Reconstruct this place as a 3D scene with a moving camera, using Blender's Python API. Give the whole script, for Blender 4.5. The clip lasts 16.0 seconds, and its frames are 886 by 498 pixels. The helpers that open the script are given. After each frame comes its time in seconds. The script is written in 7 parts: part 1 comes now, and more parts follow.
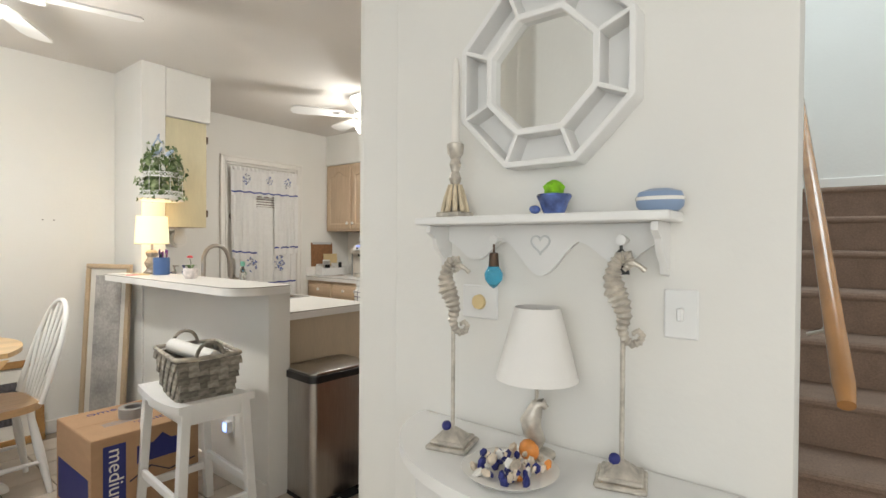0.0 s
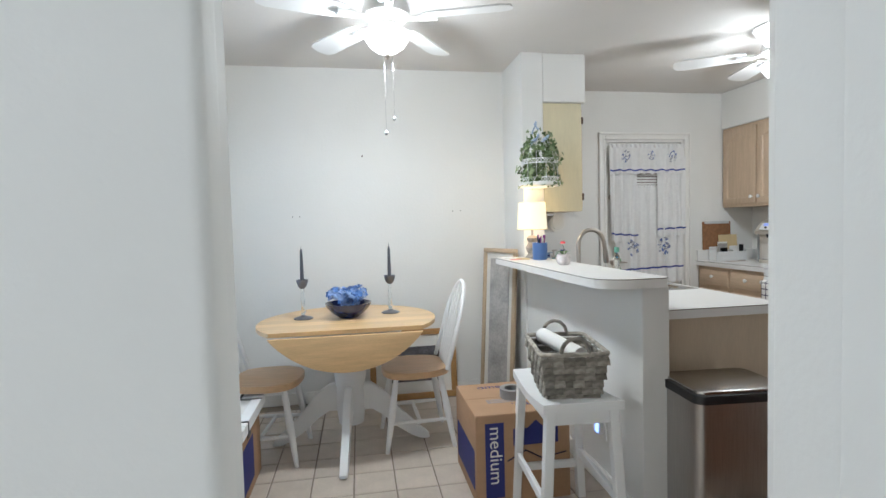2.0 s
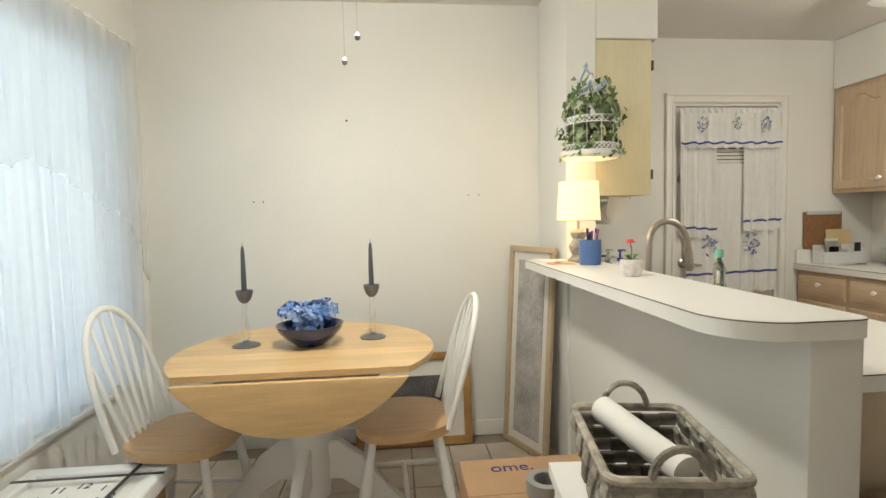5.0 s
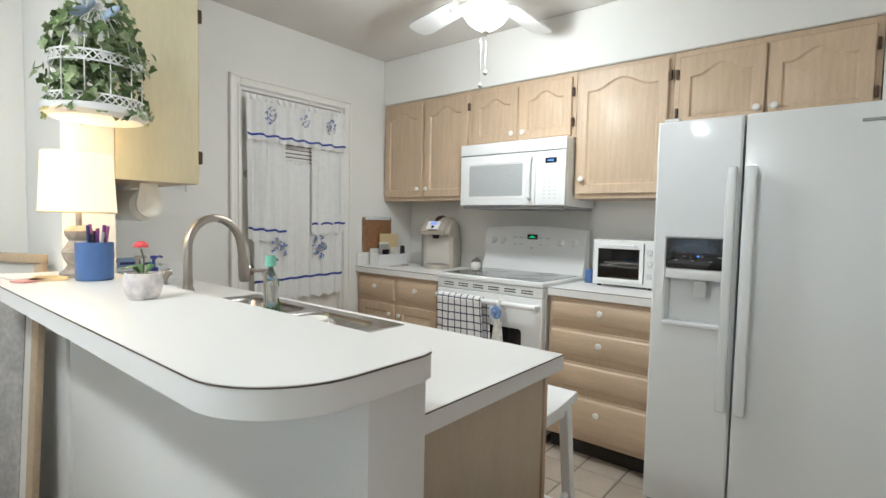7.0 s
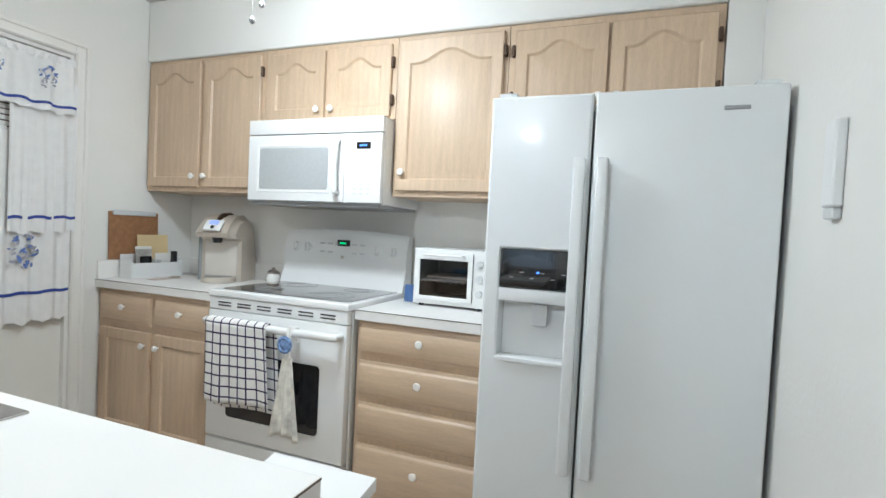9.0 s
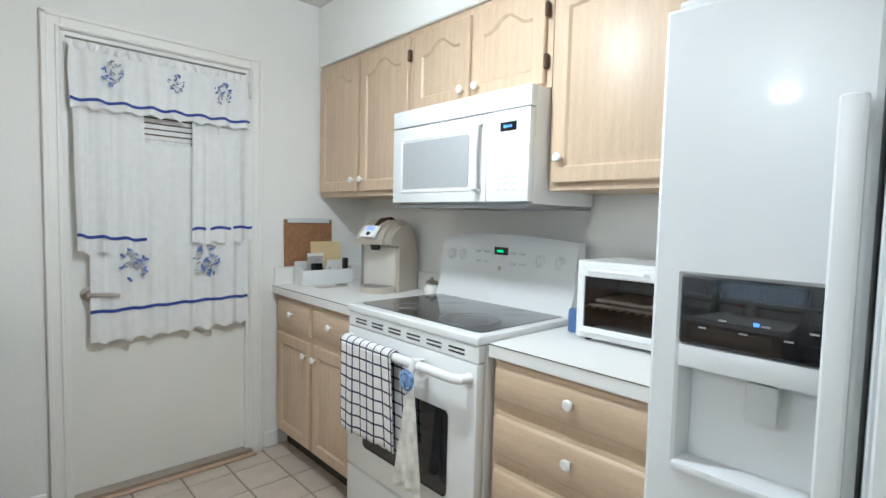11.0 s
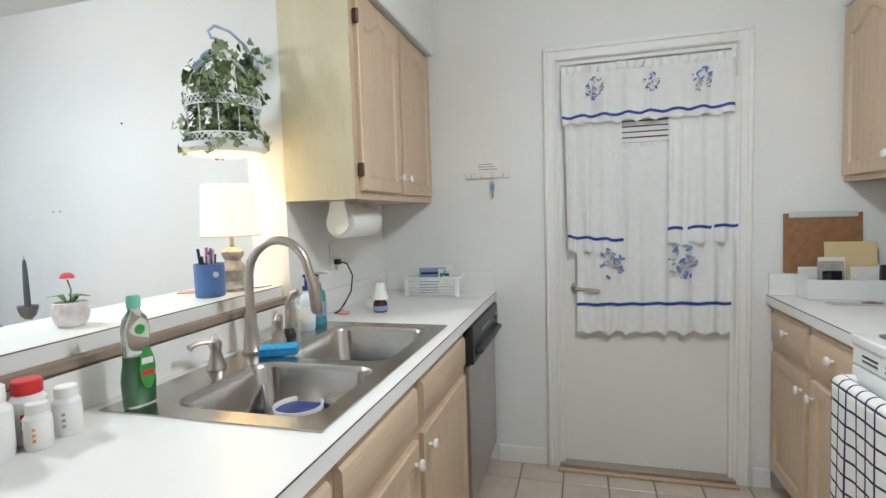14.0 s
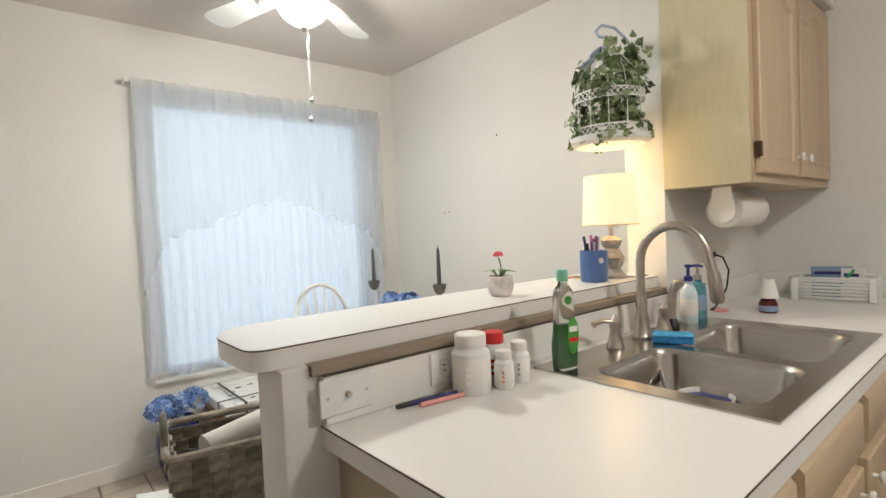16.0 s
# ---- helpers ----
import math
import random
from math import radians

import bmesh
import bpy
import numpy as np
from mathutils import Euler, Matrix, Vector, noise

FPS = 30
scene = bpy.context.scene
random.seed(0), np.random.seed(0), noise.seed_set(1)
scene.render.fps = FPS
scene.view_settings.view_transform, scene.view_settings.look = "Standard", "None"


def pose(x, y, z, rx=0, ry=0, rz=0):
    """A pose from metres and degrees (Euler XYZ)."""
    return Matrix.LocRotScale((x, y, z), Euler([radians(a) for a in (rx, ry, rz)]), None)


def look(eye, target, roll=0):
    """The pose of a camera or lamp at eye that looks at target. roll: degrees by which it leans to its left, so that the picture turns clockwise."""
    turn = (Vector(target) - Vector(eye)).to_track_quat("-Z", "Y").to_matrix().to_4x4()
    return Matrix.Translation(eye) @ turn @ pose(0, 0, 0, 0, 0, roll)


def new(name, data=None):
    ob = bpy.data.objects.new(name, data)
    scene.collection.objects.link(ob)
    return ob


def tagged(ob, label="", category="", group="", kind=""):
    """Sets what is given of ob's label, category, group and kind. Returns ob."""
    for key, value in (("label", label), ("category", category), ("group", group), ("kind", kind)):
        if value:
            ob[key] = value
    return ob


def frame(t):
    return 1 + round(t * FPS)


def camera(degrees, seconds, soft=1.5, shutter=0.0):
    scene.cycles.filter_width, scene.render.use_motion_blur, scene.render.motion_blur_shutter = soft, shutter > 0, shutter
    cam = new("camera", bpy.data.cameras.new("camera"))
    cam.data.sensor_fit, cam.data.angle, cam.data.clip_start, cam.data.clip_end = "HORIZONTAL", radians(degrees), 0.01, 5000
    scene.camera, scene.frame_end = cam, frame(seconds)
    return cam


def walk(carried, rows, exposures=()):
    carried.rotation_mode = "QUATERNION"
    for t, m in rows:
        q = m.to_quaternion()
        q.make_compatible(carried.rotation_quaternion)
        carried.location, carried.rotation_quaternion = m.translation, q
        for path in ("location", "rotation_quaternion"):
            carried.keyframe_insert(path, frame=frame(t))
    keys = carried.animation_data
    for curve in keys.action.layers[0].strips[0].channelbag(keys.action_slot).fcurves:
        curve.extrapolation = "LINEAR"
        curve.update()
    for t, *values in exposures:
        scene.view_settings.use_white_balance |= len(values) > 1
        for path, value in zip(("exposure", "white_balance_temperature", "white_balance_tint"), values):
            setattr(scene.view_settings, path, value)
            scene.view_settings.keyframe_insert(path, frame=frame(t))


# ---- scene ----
# ---------------------------------------------------------------- camera and its walk
cam = camera(83.2, 16.0)
PATH = [
    (0, (-2.504, -4.56, 1.285), (-0.922, -3.336, 1.261), 0.4),
    (0.5, (-2.477, -4.504, 1.308), (-1.256, -2.921, 1.245), -0.3),
    (1, (-2.427, -4.455, 1.328), (-1.542, -2.664, 1.241), -0.7),
    (1.5, (-2.319, -4.366, 1.316), (-1.732, -2.456, 1.228), -1.5),
    (2, (-2.245, -4.286, 1.305), (-1.914, -2.316, 1.213), -1.5),
    (2.5, (-2.2, -4.137, 1.313), (-2.088, -2.142, 1.21), -1.8),
    (3, (-2.238, -3.93, 1.27), (-2.243, -1.932, 1.188), -1.9),
    (3.2, (-2.223, -3.858, 1.267), (-2.279, -1.86, 1.187), -2.0),
    (5.5, (-1.839, -3.22, 1.293), (-1.378, -1.28, 1.148), -0.2),
    (6, (-1.714, -3.108, 1.285), (-0.826, -1.322, 1.153), 0.4),
    (6.5, (-1.622, -2.986, 1.275), (-0.363, -1.437, 1.151), 1.2),
    (7, (-1.559, -2.902, 1.264), (-0.019, -1.631, 1.151), 1.2),
    (7.5, (-1.471, -2.856, 1.257), (0.259, -1.856, 1.157), 2.0),
    (8, (-1.275, -2.806, 1.242), (0.562, -2.02, 1.166), 2.7),
    (8.2, (-1.196, -2.769, 1.245), (0.675, -2.067, 1.179), 2.9),
    (10.3, (-0.44, -2.665, 1.273), (1.267, -1.626, 1.196), 2.4),
    (10.5, (-0.377, -2.661, 1.287), (1.247, -1.497, 1.191), 1.9),
    (11, (-0.256, -2.655, 1.305), (1.1, -1.19, 1.182), 1.4),
    (11.5, (-0.144, -2.616, 1.34), (0.892, -0.913, 1.184), 0.3),
    (12, (-0.038, -2.561, 1.349), (0.667, -0.696, 1.185), -0.6),
    (12.5, (0.061, -2.523, 1.353), (0.426, -0.563, 1.189), -1.0),
    (13, (0.111, -2.514, 1.334), (0.16, -0.52, 1.191), -1.4),
    (13.5, (0.11, -2.54, 1.321), (-0.14, -0.561, 1.186), -1.6),
    (14, (0.114, -2.574, 1.317), (-0.425, -0.653, 1.182), -1.7),
    (14.5, (0.094, -2.609, 1.309), (-0.704, -0.779, 1.18), -2.1),
    (15, (0.051, -2.642, 1.306), (-0.997, -0.943, 1.192), -2.6),
    (15.5, (-0.024, -2.68, 1.262), (-1.304, -1.142, 1.222), -3.5),
    (16, (-0.085, -2.73, 1.27), (-1.61, -1.44, 1.20), -2.6),
]
walk(cam, [(t, look(eye, target, roll)) for t, eye, target, roll in PATH],
     exposures=[(0.0, -0.12, 6500, 8), (0.5, -0.27, 6200, 7), (1.0, -0.26, 5850, 7), (2.0, -0.2, 5600, 6), (3.0, -0.1, 6000, 8), (5.5, -0.25, 7000, 3), (6.0, -0.2, 6100, 3), (6.5, -0.17, 5850, 4), (7.5, 0.0, 5700, 4),
                (8.0, 0.08, 5600, 4), (10.5, 0.18, 5400, 2), (11.0, 0.18, 5400, 2), (12.5, 0.2, 5650, 4), (13.5, 0.02, 5800, 4), (14.0, 0.04, 5600, 4), (14.5, -0.1, 6300, 8), (15.5, -0.32, 6600, 8), (16.0, -0.32, 6600, 8)])

# ---------------------------------------------------------------- world and large lights
world = bpy.data.worlds.new("sky")
scene.world = world
world.use_nodes = True
wn = world.node_tree.nodes
sky = wn.new("ShaderNodeTexSky")
sky.sky_type, sky.sun_disc = "NISHITA", False
sky.sun_elevation, sky.sun_rotation = radians(40), radians(200)
world.node_tree.links.new(sky.outputs[0], wn["Background"].inputs[0])
wn["Background"].inputs[1].default_value = 0.12


def area_lamp(name, m, w, h, watts, colour):
    data = bpy.data.lights.new(name, "AREA")
    data.shape, data.size, data.size_y, data.energy, data.color = "RECTANGLE", w, h, watts, colour
    ob = new(name, data)
    ob.matrix_world = m
    return ob


def point_lamp(name, x, y, z, watts, radius, colour):
    data = bpy.data.lights.new(name, "POINT")
    data.energy, data.shadow_soft_size, data.color = watts, radius, colour
    ob = new(name, data)
    ob.location = (x, y, z)
    return ob


FAN_1 = (-2.075, -1.76)
FAN_2 = (0.41, -1.51)
point_lamp("fan_bulb_dining", FAN_1[0], FAN_1[1], 2.20, 26, 0.07, (1.0, 0.975, 0.93))
point_lamp("fan_bulb_kitchen", FAN_2[0], FAN_2[1], 2.20, 21, 0.07, (1.0, 0.975, 0.93))
point_lamp("bar_lamp_bulb", -1.09, -1.06, 1.355, 2.0, 0.035, (1.0, 0.72, 0.38))
def bowl_lamp(name, x, y, watts):
    """The light that the frosted bowl throws down."""
    data = bpy.data.lights.new(name, "AREA")
    data.shape, data.size, data.energy, data.color = "DISK", 0.16, watts, (1.0, 0.975, 0.93)
    new(name, data).matrix_world = pose(x, y, 2.12)


bowl_lamp("fan_bowl_dining", *FAN_1, 14)
bowl_lamp("fan_bowl_kitchen", *FAN_2, 9)
area_lamp("dining_window_light", pose(-3.385, -1.42, 1.33, 0, -90, 0), 1.6, 1.5, 14, (0.74, 0.87, 1.0))
area_lamp("hall_window_light", pose(-5.05, -5.3, 1.6, 0, -90, 0), 1.8, 2.4, 48, (1.0, 0.985, 0.95))
# unseen fill added at the solid south wall, brightens the dining side through the opening
area_lamp("hall_front_window_light", pose(-2.6, -6.86, 1.75, 90, 0, 0), 2.4, 1.6, 13, (0.97, 0.97, 1.0))
# added panel under the stair ceiling, bluish fill for daylight; no window there
area_lamp("stair_window_light", pose(0.9, -5.2, 4.6, 0, 0, 0), 1.6, 1.4, 60, (0.80, 0.92, 1.0))


# ---------------------------------------------------------------- materials
def material(name, colour, rough=0.5, metal=0.0, vary=0.06, scale=6.0, bump=0.0, bump_scale=80.0, each=0.0, coat=0.0,
             stretch=(1, 1, 1), fine=0.0, spec=0.5):
    m = bpy.data.materials.new(name)
    m.use_nodes = True
    n, links = m.node_tree.nodes, m.node_tree.links
    b = n["Principled BSDF"]
    b.inputs["Roughness"].default_value, b.inputs["Metallic"].default_value = rough, metal
    b.inputs["Coat Weight"].default_value = coat
    b.inputs["Specular IOR Level"].default_value = spec
    co = n.new("ShaderNodeTexCoord")
    mp = n.new("ShaderNodeMapping")
    mp.inputs["Scale"].default_value = stretch
    links.new(co.outputs["Object"], mp.inputs[0])
    t = n.new("ShaderNodeTexNoise")
    t.inputs["Scale"].default_value, t.inputs["Detail"].default_value = scale, 5
    links.new(mp.outputs[0], t.inputs["Vector"])
    ramp = n.new("ShaderNodeMapRange")
    ramp.inputs[1].default_value, ramp.inputs[2].default_value = 0.25, 0.75
    ramp.inputs[3].default_value, ramp.inputs[4].default_value = 1 - vary, 1 + vary
    links.new(t.outputs[0], ramp.inputs[0])
    value = ramp.outputs[0]
    if fine:
        f = n.new("ShaderNodeTexNoise")
        f.inputs["Scale"].default_value, f.inputs["Detail"].default_value = scale * 11, 3
        links.new(mp.outputs[0], f.inputs["Vector"])
        fr = n.new("ShaderNodeMapRange")
        fr.inputs[1].default_value, fr.inputs[2].default_value = 0.3, 0.7
        fr.inputs[3].default_value, fr.inputs[4].default_value = 1 - fine, 1 + fine
        links.new(f.outputs[0], fr.inputs[0])
        mul = n.new("ShaderNodeMath")
        mul.operation = "MULTIPLY"
        links.new(value, mul.inputs[0]), links.new(fr.outputs[0], mul.inputs[1])
        value = mul.outputs[0]
    if each:
        info = n.new("ShaderNodeObjectInfo")
        er = n.new("ShaderNodeMapRange")
        er.inputs[3].default_value, er.inputs[4].default_value = 1 - each, 1 + each
        links.new(info.outputs["Random"], er.inputs[0])
        mul = n.new("ShaderNodeMath")
        mul.operation = "MULTIPLY"
        links.new(value, mul.inputs[0]), links.new(er.outputs[0], mul.inputs[1])
        value = mul.outputs[0]
    mix = n.new("ShaderNodeVectorMath")
    mix.operation = "SCALE"
    mix.inputs[0].default_value = colour
    links.new(value, mix.inputs["Scale"])
    links.new(mix.outputs[0], b.inputs["Base Color"])
    if bump:
        bt = n.new("ShaderNodeTexNoise")
        bt.inputs["Scale"].default_value, bt.inputs["Detail"].default_value = bump_scale, 4
        links.new(mp.outputs[0], bt.inputs["Vector"])
        bp = n.new("ShaderNodeBump")
        bp.inputs["Strength"].default_value, bp.inputs["Distance"].default_value = bump, 0.004
        links.new(bt.outputs[0], bp.inputs["Height"])
        links.new(bp.outputs[0], b.inputs["Normal"])
    return m


def glowing(name, colour, strength):
    m = bpy.data.materials.new(name)
    m.use_nodes = True
    b = m.node_tree.nodes["Principled BSDF"]
    b.inputs["Base Color"].default_value = (*colour, 1)
    b.inputs["Emission Color"].default_value = (*colour, 1)
    b.inputs["Emission Strength"].default_value = strength
    return m


def see_through(name, colour, rough=0.02, solid=0.0, ior=1.45):
    m = material(name, colour, rough, vary=0.02)
    b = m.node_tree.nodes["Principled BSDF"]
    b.inputs["Transmission Weight"].default_value = 1 - solid
    b.inputs["IOR"].default_value = ior
    return m


def cloth(name, colour, open_part, through_part=0.45, scale=30):
    """Thin fabric: part of the light goes straight through, part is spread behind it."""
    m = material(name, colour, 0.9, vary=0.04, scale=scale, bump=0.25, bump_scale=300)
    n, links = m.node_tree.nodes, m.node_tree.links
    out, b = n["Material Output"], n["Principled BSDF"]
    tl, tp = n.new("ShaderNodeBsdfTranslucent"), n.new("ShaderNodeBsdfTransparent")
    tl.inputs[0].default_value = (*colour, 1)
    m1, m2 = n.new("ShaderNodeMixShader"), n.new("ShaderNodeMixShader")
    m1.inputs[0].default_value, m2.inputs[0].default_value = through_part, open_part
    links.new(b.outputs[0], m1.inputs[1]), links.new(tl.outputs[0], m1.inputs[2])
    links.new(m1.outputs[0], m2.inputs[1]), links.new(tp.outputs[0], m2.inputs[2])
    links.new(m2.outputs[0], out.inputs[0])
    return m


def checked(name, ground, line, pitch, width):
    """White cloth with woven dark lines both ways."""
    m = material(name, ground, 0.9, vary=0.04, scale=40, bump=0.4, bump_scale=400)
    n, links = m.node_tree.nodes, m.node_tree.links
    b = n["Principled BSDF"]
    uv = n.new("ShaderNodeUVMap")
    sep = n.new("ShaderNodeSeparateXYZ")
    links.new(uv.outputs[0], sep.inputs[0])
    hits = []
    for axis in (0, 1):
        md = n.new("ShaderNodeMath")
        md.operation = "PINGPONG"
        md.inputs[1].default_value = pitch / 2
        links.new(sep.outputs[axis], md.inputs[0])
        lt = n.new("ShaderNodeMath")
        lt.operation = "LESS_THAN"
        lt.inputs[1].default_value = width / 2
        links.new(md.outputs[0], lt.inputs[0])
        hits.append(lt.outputs[0])
    mx = n.new("ShaderNodeMath")
    mx.operation = "MAXIMUM"
    links.new(hits[0], mx.inputs[0]), links.new(hits[1], mx.inputs[1])
    mix = n.new("ShaderNodeMix")
    mix.data_type = "RGBA"
    links.new(mx.outputs[0], mix.inputs[0])
    links.new(b.inputs["Base Color"].links[0].from_socket, mix.inputs[6])
    mix.inputs[7].default_value = (*line, 1)
    links.new(mix.outputs[2], b.inputs["Base Color"])
    return m


def brushed(name, colour, rough, stretch):
    return material(name, colour, rough, 1.0, vary=0.10, scale=14, bump=0.05, bump_scale=60, stretch=stretch, fine=0.06)


WALL = material("cream_wall_paint", (0.80, 0.788, 0.752), 0.75, vary=0.025, scale=2.0, bump=0.22, bump_scale=55, spec=0.3)
HALLWALL = material("knockdown_wall_paint", (0.80, 0.788, 0.752), 0.7, vary=0.03, scale=2.5, bump=0.38, bump_scale=26, spec=0.3)
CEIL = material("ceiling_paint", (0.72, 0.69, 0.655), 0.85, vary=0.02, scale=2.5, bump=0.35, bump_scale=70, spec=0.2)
TRIM = material("white_trim_paint", (0.82, 0.80, 0.76), 0.4, vary=0.02, scale=5)
DOORP = material("door_paint", (0.80, 0.785, 0.73), 0.42, vary=0.02, scale=3)
TILE = material("floor_tile", (0.55, 0.475, 0.395), 0.32, vary=0.08, scale=9, each=0.05, bump=0.10, bump_scale=30, fine=0.04)
GROUT = material("grout", (0.27, 0.225, 0.18), 0.9, vary=0.15, scale=20, bump=0.3)
OAK = material("pickled_oak", (0.57, 0.43, 0.295), 0.42, vary=0.10, scale=5, stretch=(9, 9, 0.8), fine=0.06, bump=0.05, bump_scale=40, each=0.03)
OAKH = material("pickled_oak_crossgrain", (0.57, 0.43, 0.295), 0.42, vary=0.10, scale=5, stretch=(0.8, 9, 9), fine=0.06, bump=0.05, bump_scale=40, each=0.03)
OAKB = material("oak_side", (0.50, 0.35, 0.235), 0.45, vary=0.08, scale=5, stretch=(8, 8, 0.8), fine=0.05)
VENEER = material("cream_side_panel", (0.66, 0.59, 0.40), 0.45, vary=0.05, scale=2.5, stretch=(3, 3, 0.6), fine=0.03)
PENPANEL = material("tan_end_panel", (0.56, 0.455, 0.33), 0.5, vary=0.05, scale=3, stretch=(4, 4, 0.6), fine=0.04)
LAMINATE = material("white_laminate", (0.82, 0.805, 0.775), 0.33, vary=0.015, scale=3)
EDGE = material("dark_laminate_seam", (0.11, 0.08, 0.06), 0.6)
WHITE = material("white_enamel", (0.82, 0.82, 0.81), 0.22, vary=0.01, scale=3, coat=0.3)
WHITE2 = material("white_plastic", (0.80, 0.80, 0.79), 0.4, vary=0.02)
FRIDGE = material("fridge_white", (0.80, 0.81, 0.81), 0.27, vary=0.012, scale=2, bump=0.03, bump_scale=200, coat=0.25)
GREYP = material("grey_plastic", (0.32, 0.32, 0.32), 0.45)
LIGHTGREY = material("light_grey_plastic", (0.62, 0.63, 0.63), 0.4)
BLACK = material("black_plastic", (0.02, 0.02, 0.022), 0.35, vary=0.1)
BLACKG = material("black_glass", (0.012, 0.012, 0.014), 0.06, vary=0.05, coat=0.5)
MWGLASS = material("grey_mesh_window", (0.42, 0.43, 0.43), 0.25, vary=0.04, scale=60)
STEEL = brushed("brushed_steel", (0.46, 0.44, 0.415), 0.22, (1, 14, 1))
STEELV = brushed("brushed_steel_upright", (0.50, 0.48, 0.46), 0.30, (14, 14, 0.6))
NICKEL = material("brushed_nickel", (0.52, 0.47, 0.42), 0.28, 1.0, vary=0.05, scale=20)
DARKSTEEL = material("dark_steel", (0.26, 0.25, 0.25), 0.32, 0.9, vary=0.06, stretch=(10, 10, 1))
BRONZE = material("dark_hinge_metal", (0.10, 0.065, 0.045), 0.45, 0.8)
CERAMIC = material("white_ceramic_knob", (0.83, 0.81, 0.77), 0.2, vary=0.01, coat=0.4)
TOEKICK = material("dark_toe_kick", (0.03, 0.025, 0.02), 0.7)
PAPER = material("white_paper", (0.82, 0.80, 0.76), 0.85, vary=0.02)
CARD = material("cardboard", (0.43, 0.265, 0.15), 0.8, vary=0.06, scale=8, fine=0.03, stretch=(1, 1, 3))
BOXBLUE = material("box_blue_print", (0.022, 0.028, 0.17), 0.6, vary=0.06)
INK = material("dark_ink", (0.03, 0.03, 0.06), 0.6)
INKGREY = material("grey_ink", (0.30, 0.30, 0.32), 0.6)
WPAINT = material("white_furniture_paint", (0.82, 0.815, 0.80), 0.38, vary=0.02, scale=5)
NATWOOD = material("natural_rubberwood", (0.66, 0.44, 0.215), 0.36, vary=0.14, scale=4, stretch=(1.2, 12, 12), fine=0.06, coat=0.15)
SEATWOOD = material("seat_wood", (0.60, 0.39, 0.21), 0.4, vary=0.12, scale=4, stretch=(1.5, 12, 12), fine=0.06, coat=0.1)
GOLDWOOD = material("gold_oak_frame", (0.38, 0.205, 0.07), 0.4, vary=0.15, scale=8, fine=0.08)
PALEFRAME = material("bleached_frame", (0.50, 0.38, 0.25), 0.5, vary=0.10, scale=8, fine=0.06)
MATBOARD = material("mat_board", (0.74, 0.71, 0.65), 0.8)
PRINTGREY = material("faded_print", (0.40, 0.38, 0.36), 0.35, vary=0.45, scale=5, fine=0.15)
PRINTDARK = material("dark_print", (0.09, 0.085, 0.09), 0.25, vary=0.7, scale=7, fine=0.3)
WICKER = material("grey_seagrass", (0.27, 0.245, 0.205), 0.85, vary=0.6, scale=25, each=0.4, bump=0.8, bump_scale=120, stretch=(1, 1, 2))
TAPE = material("grey_duct_tape", (0.30, 0.29, 0.28), 0.4, vary=0.05)
LEAF = material("ivy_leaf", (0.10, 0.155, 0.05), 0.5, vary=0.5, scale=14)
LEAF2 = material("ivy_leaf_pale", (0.27, 0.33, 0.17), 0.55, vary=0.35, scale=14)
VINE = material("vine", (0.12, 0.14, 0.06), 0.7)
RIBBON = material("pale_blue_ribbon", (0.42, 0.52, 0.68), 0.5)
PETAL = material("blue_petal", (0.10, 0.21, 0.50), 0.65, vary=0.55, scale=18)
PETAL2 = material("pale_blue_petal", (0.30, 0.42, 0.68), 0.65, vary=0.4, scale=18)
NAVY = material("navy_glaze", (0.015, 0.025, 0.10), 0.12, vary=0.3, scale=10, coat=0.5)
COBALT = material("cobalt_glaze", (0.008, 0.02, 0.16), 0.15, vary=0.2, scale=10, coat=0.5)
MUGBLUE = material("blue_stoneware", (0.085, 0.16, 0.36), 0.35, vary=0.08, scale=20)
SHADE = glowing("lit_lamp_shade", (1.0, 0.83, 0.55), 0.72)
FROSTED = glowing("lit_frosted_bowl", (1.0, 0.95, 0.85), 5.0)
CREAMSHADE = material("white_lamp_shade", (0.83, 0.81, 0.78), 0.85, vary=0.02, bump=0.1, bump_scale=200)
SILVER = material("aged_silver", (0.55, 0.51, 0.45), 0.42, 0.55, vary=0.35, scale=45, bump=0.4, bump_scale=90)
PEWTER = material("dark_pewter", (0.19, 0.19, 0.21), 0.35, 0.7, vary=0.15, scale=20)
CANDLE = material("grey_wax", (0.075, 0.08, 0.095), 0.5)
CANDLEW = material("white_wax", (0.82, 0.79, 0.74), 0.5)
GLASS = see_through("clear_glass", (0.95, 0.97, 0.97))
AQUA = see_through("aqua_glass", (0.10, 0.55, 0.80), solid=0.3)
TEALSOAP = see_through("teal_soap", (0.16, 0.50, 0.58), solid=0.45)
GREENSOAP = see_through("green_soap", (0.01, 0.22, 0.03), solid=0.45)
CLEARPLASTIC = see_through("clear_plastic", (0.94, 0.97, 0.94), 0.05, solid=0.03)
LABELGREEN = material("green_label", (0.06, 0.28, 0.05), 0.4, vary=0.3, scale=40)
RED = material("red_cap", (0.60, 0.02, 0.025), 0.4)
PINK = material("pink_plastic", (0.80, 0.36, 0.34), 0.4)
CORAL = material("coral_petal", (0.80, 0.09, 0.10), 0.5)
MAROON = material("maroon_jar", (0.10, 0.015, 0.02), 0.15)
SPONGE = material("blue_sponge", (0.03, 0.22, 0.50), 0.9, vary=0.3, scale=60, bump=0.8, bump_scale=150)
MIRROR = material("mirror_glass", (0.86, 0.87, 0.86), 0.02, 1.0, vary=0.0)
CARPET = material("taupe_carpet", (0.25, 0.17, 0.125), 0.95, vary=0.12, scale=12, bump=0.9, bump_scale=220, fine=0.12)
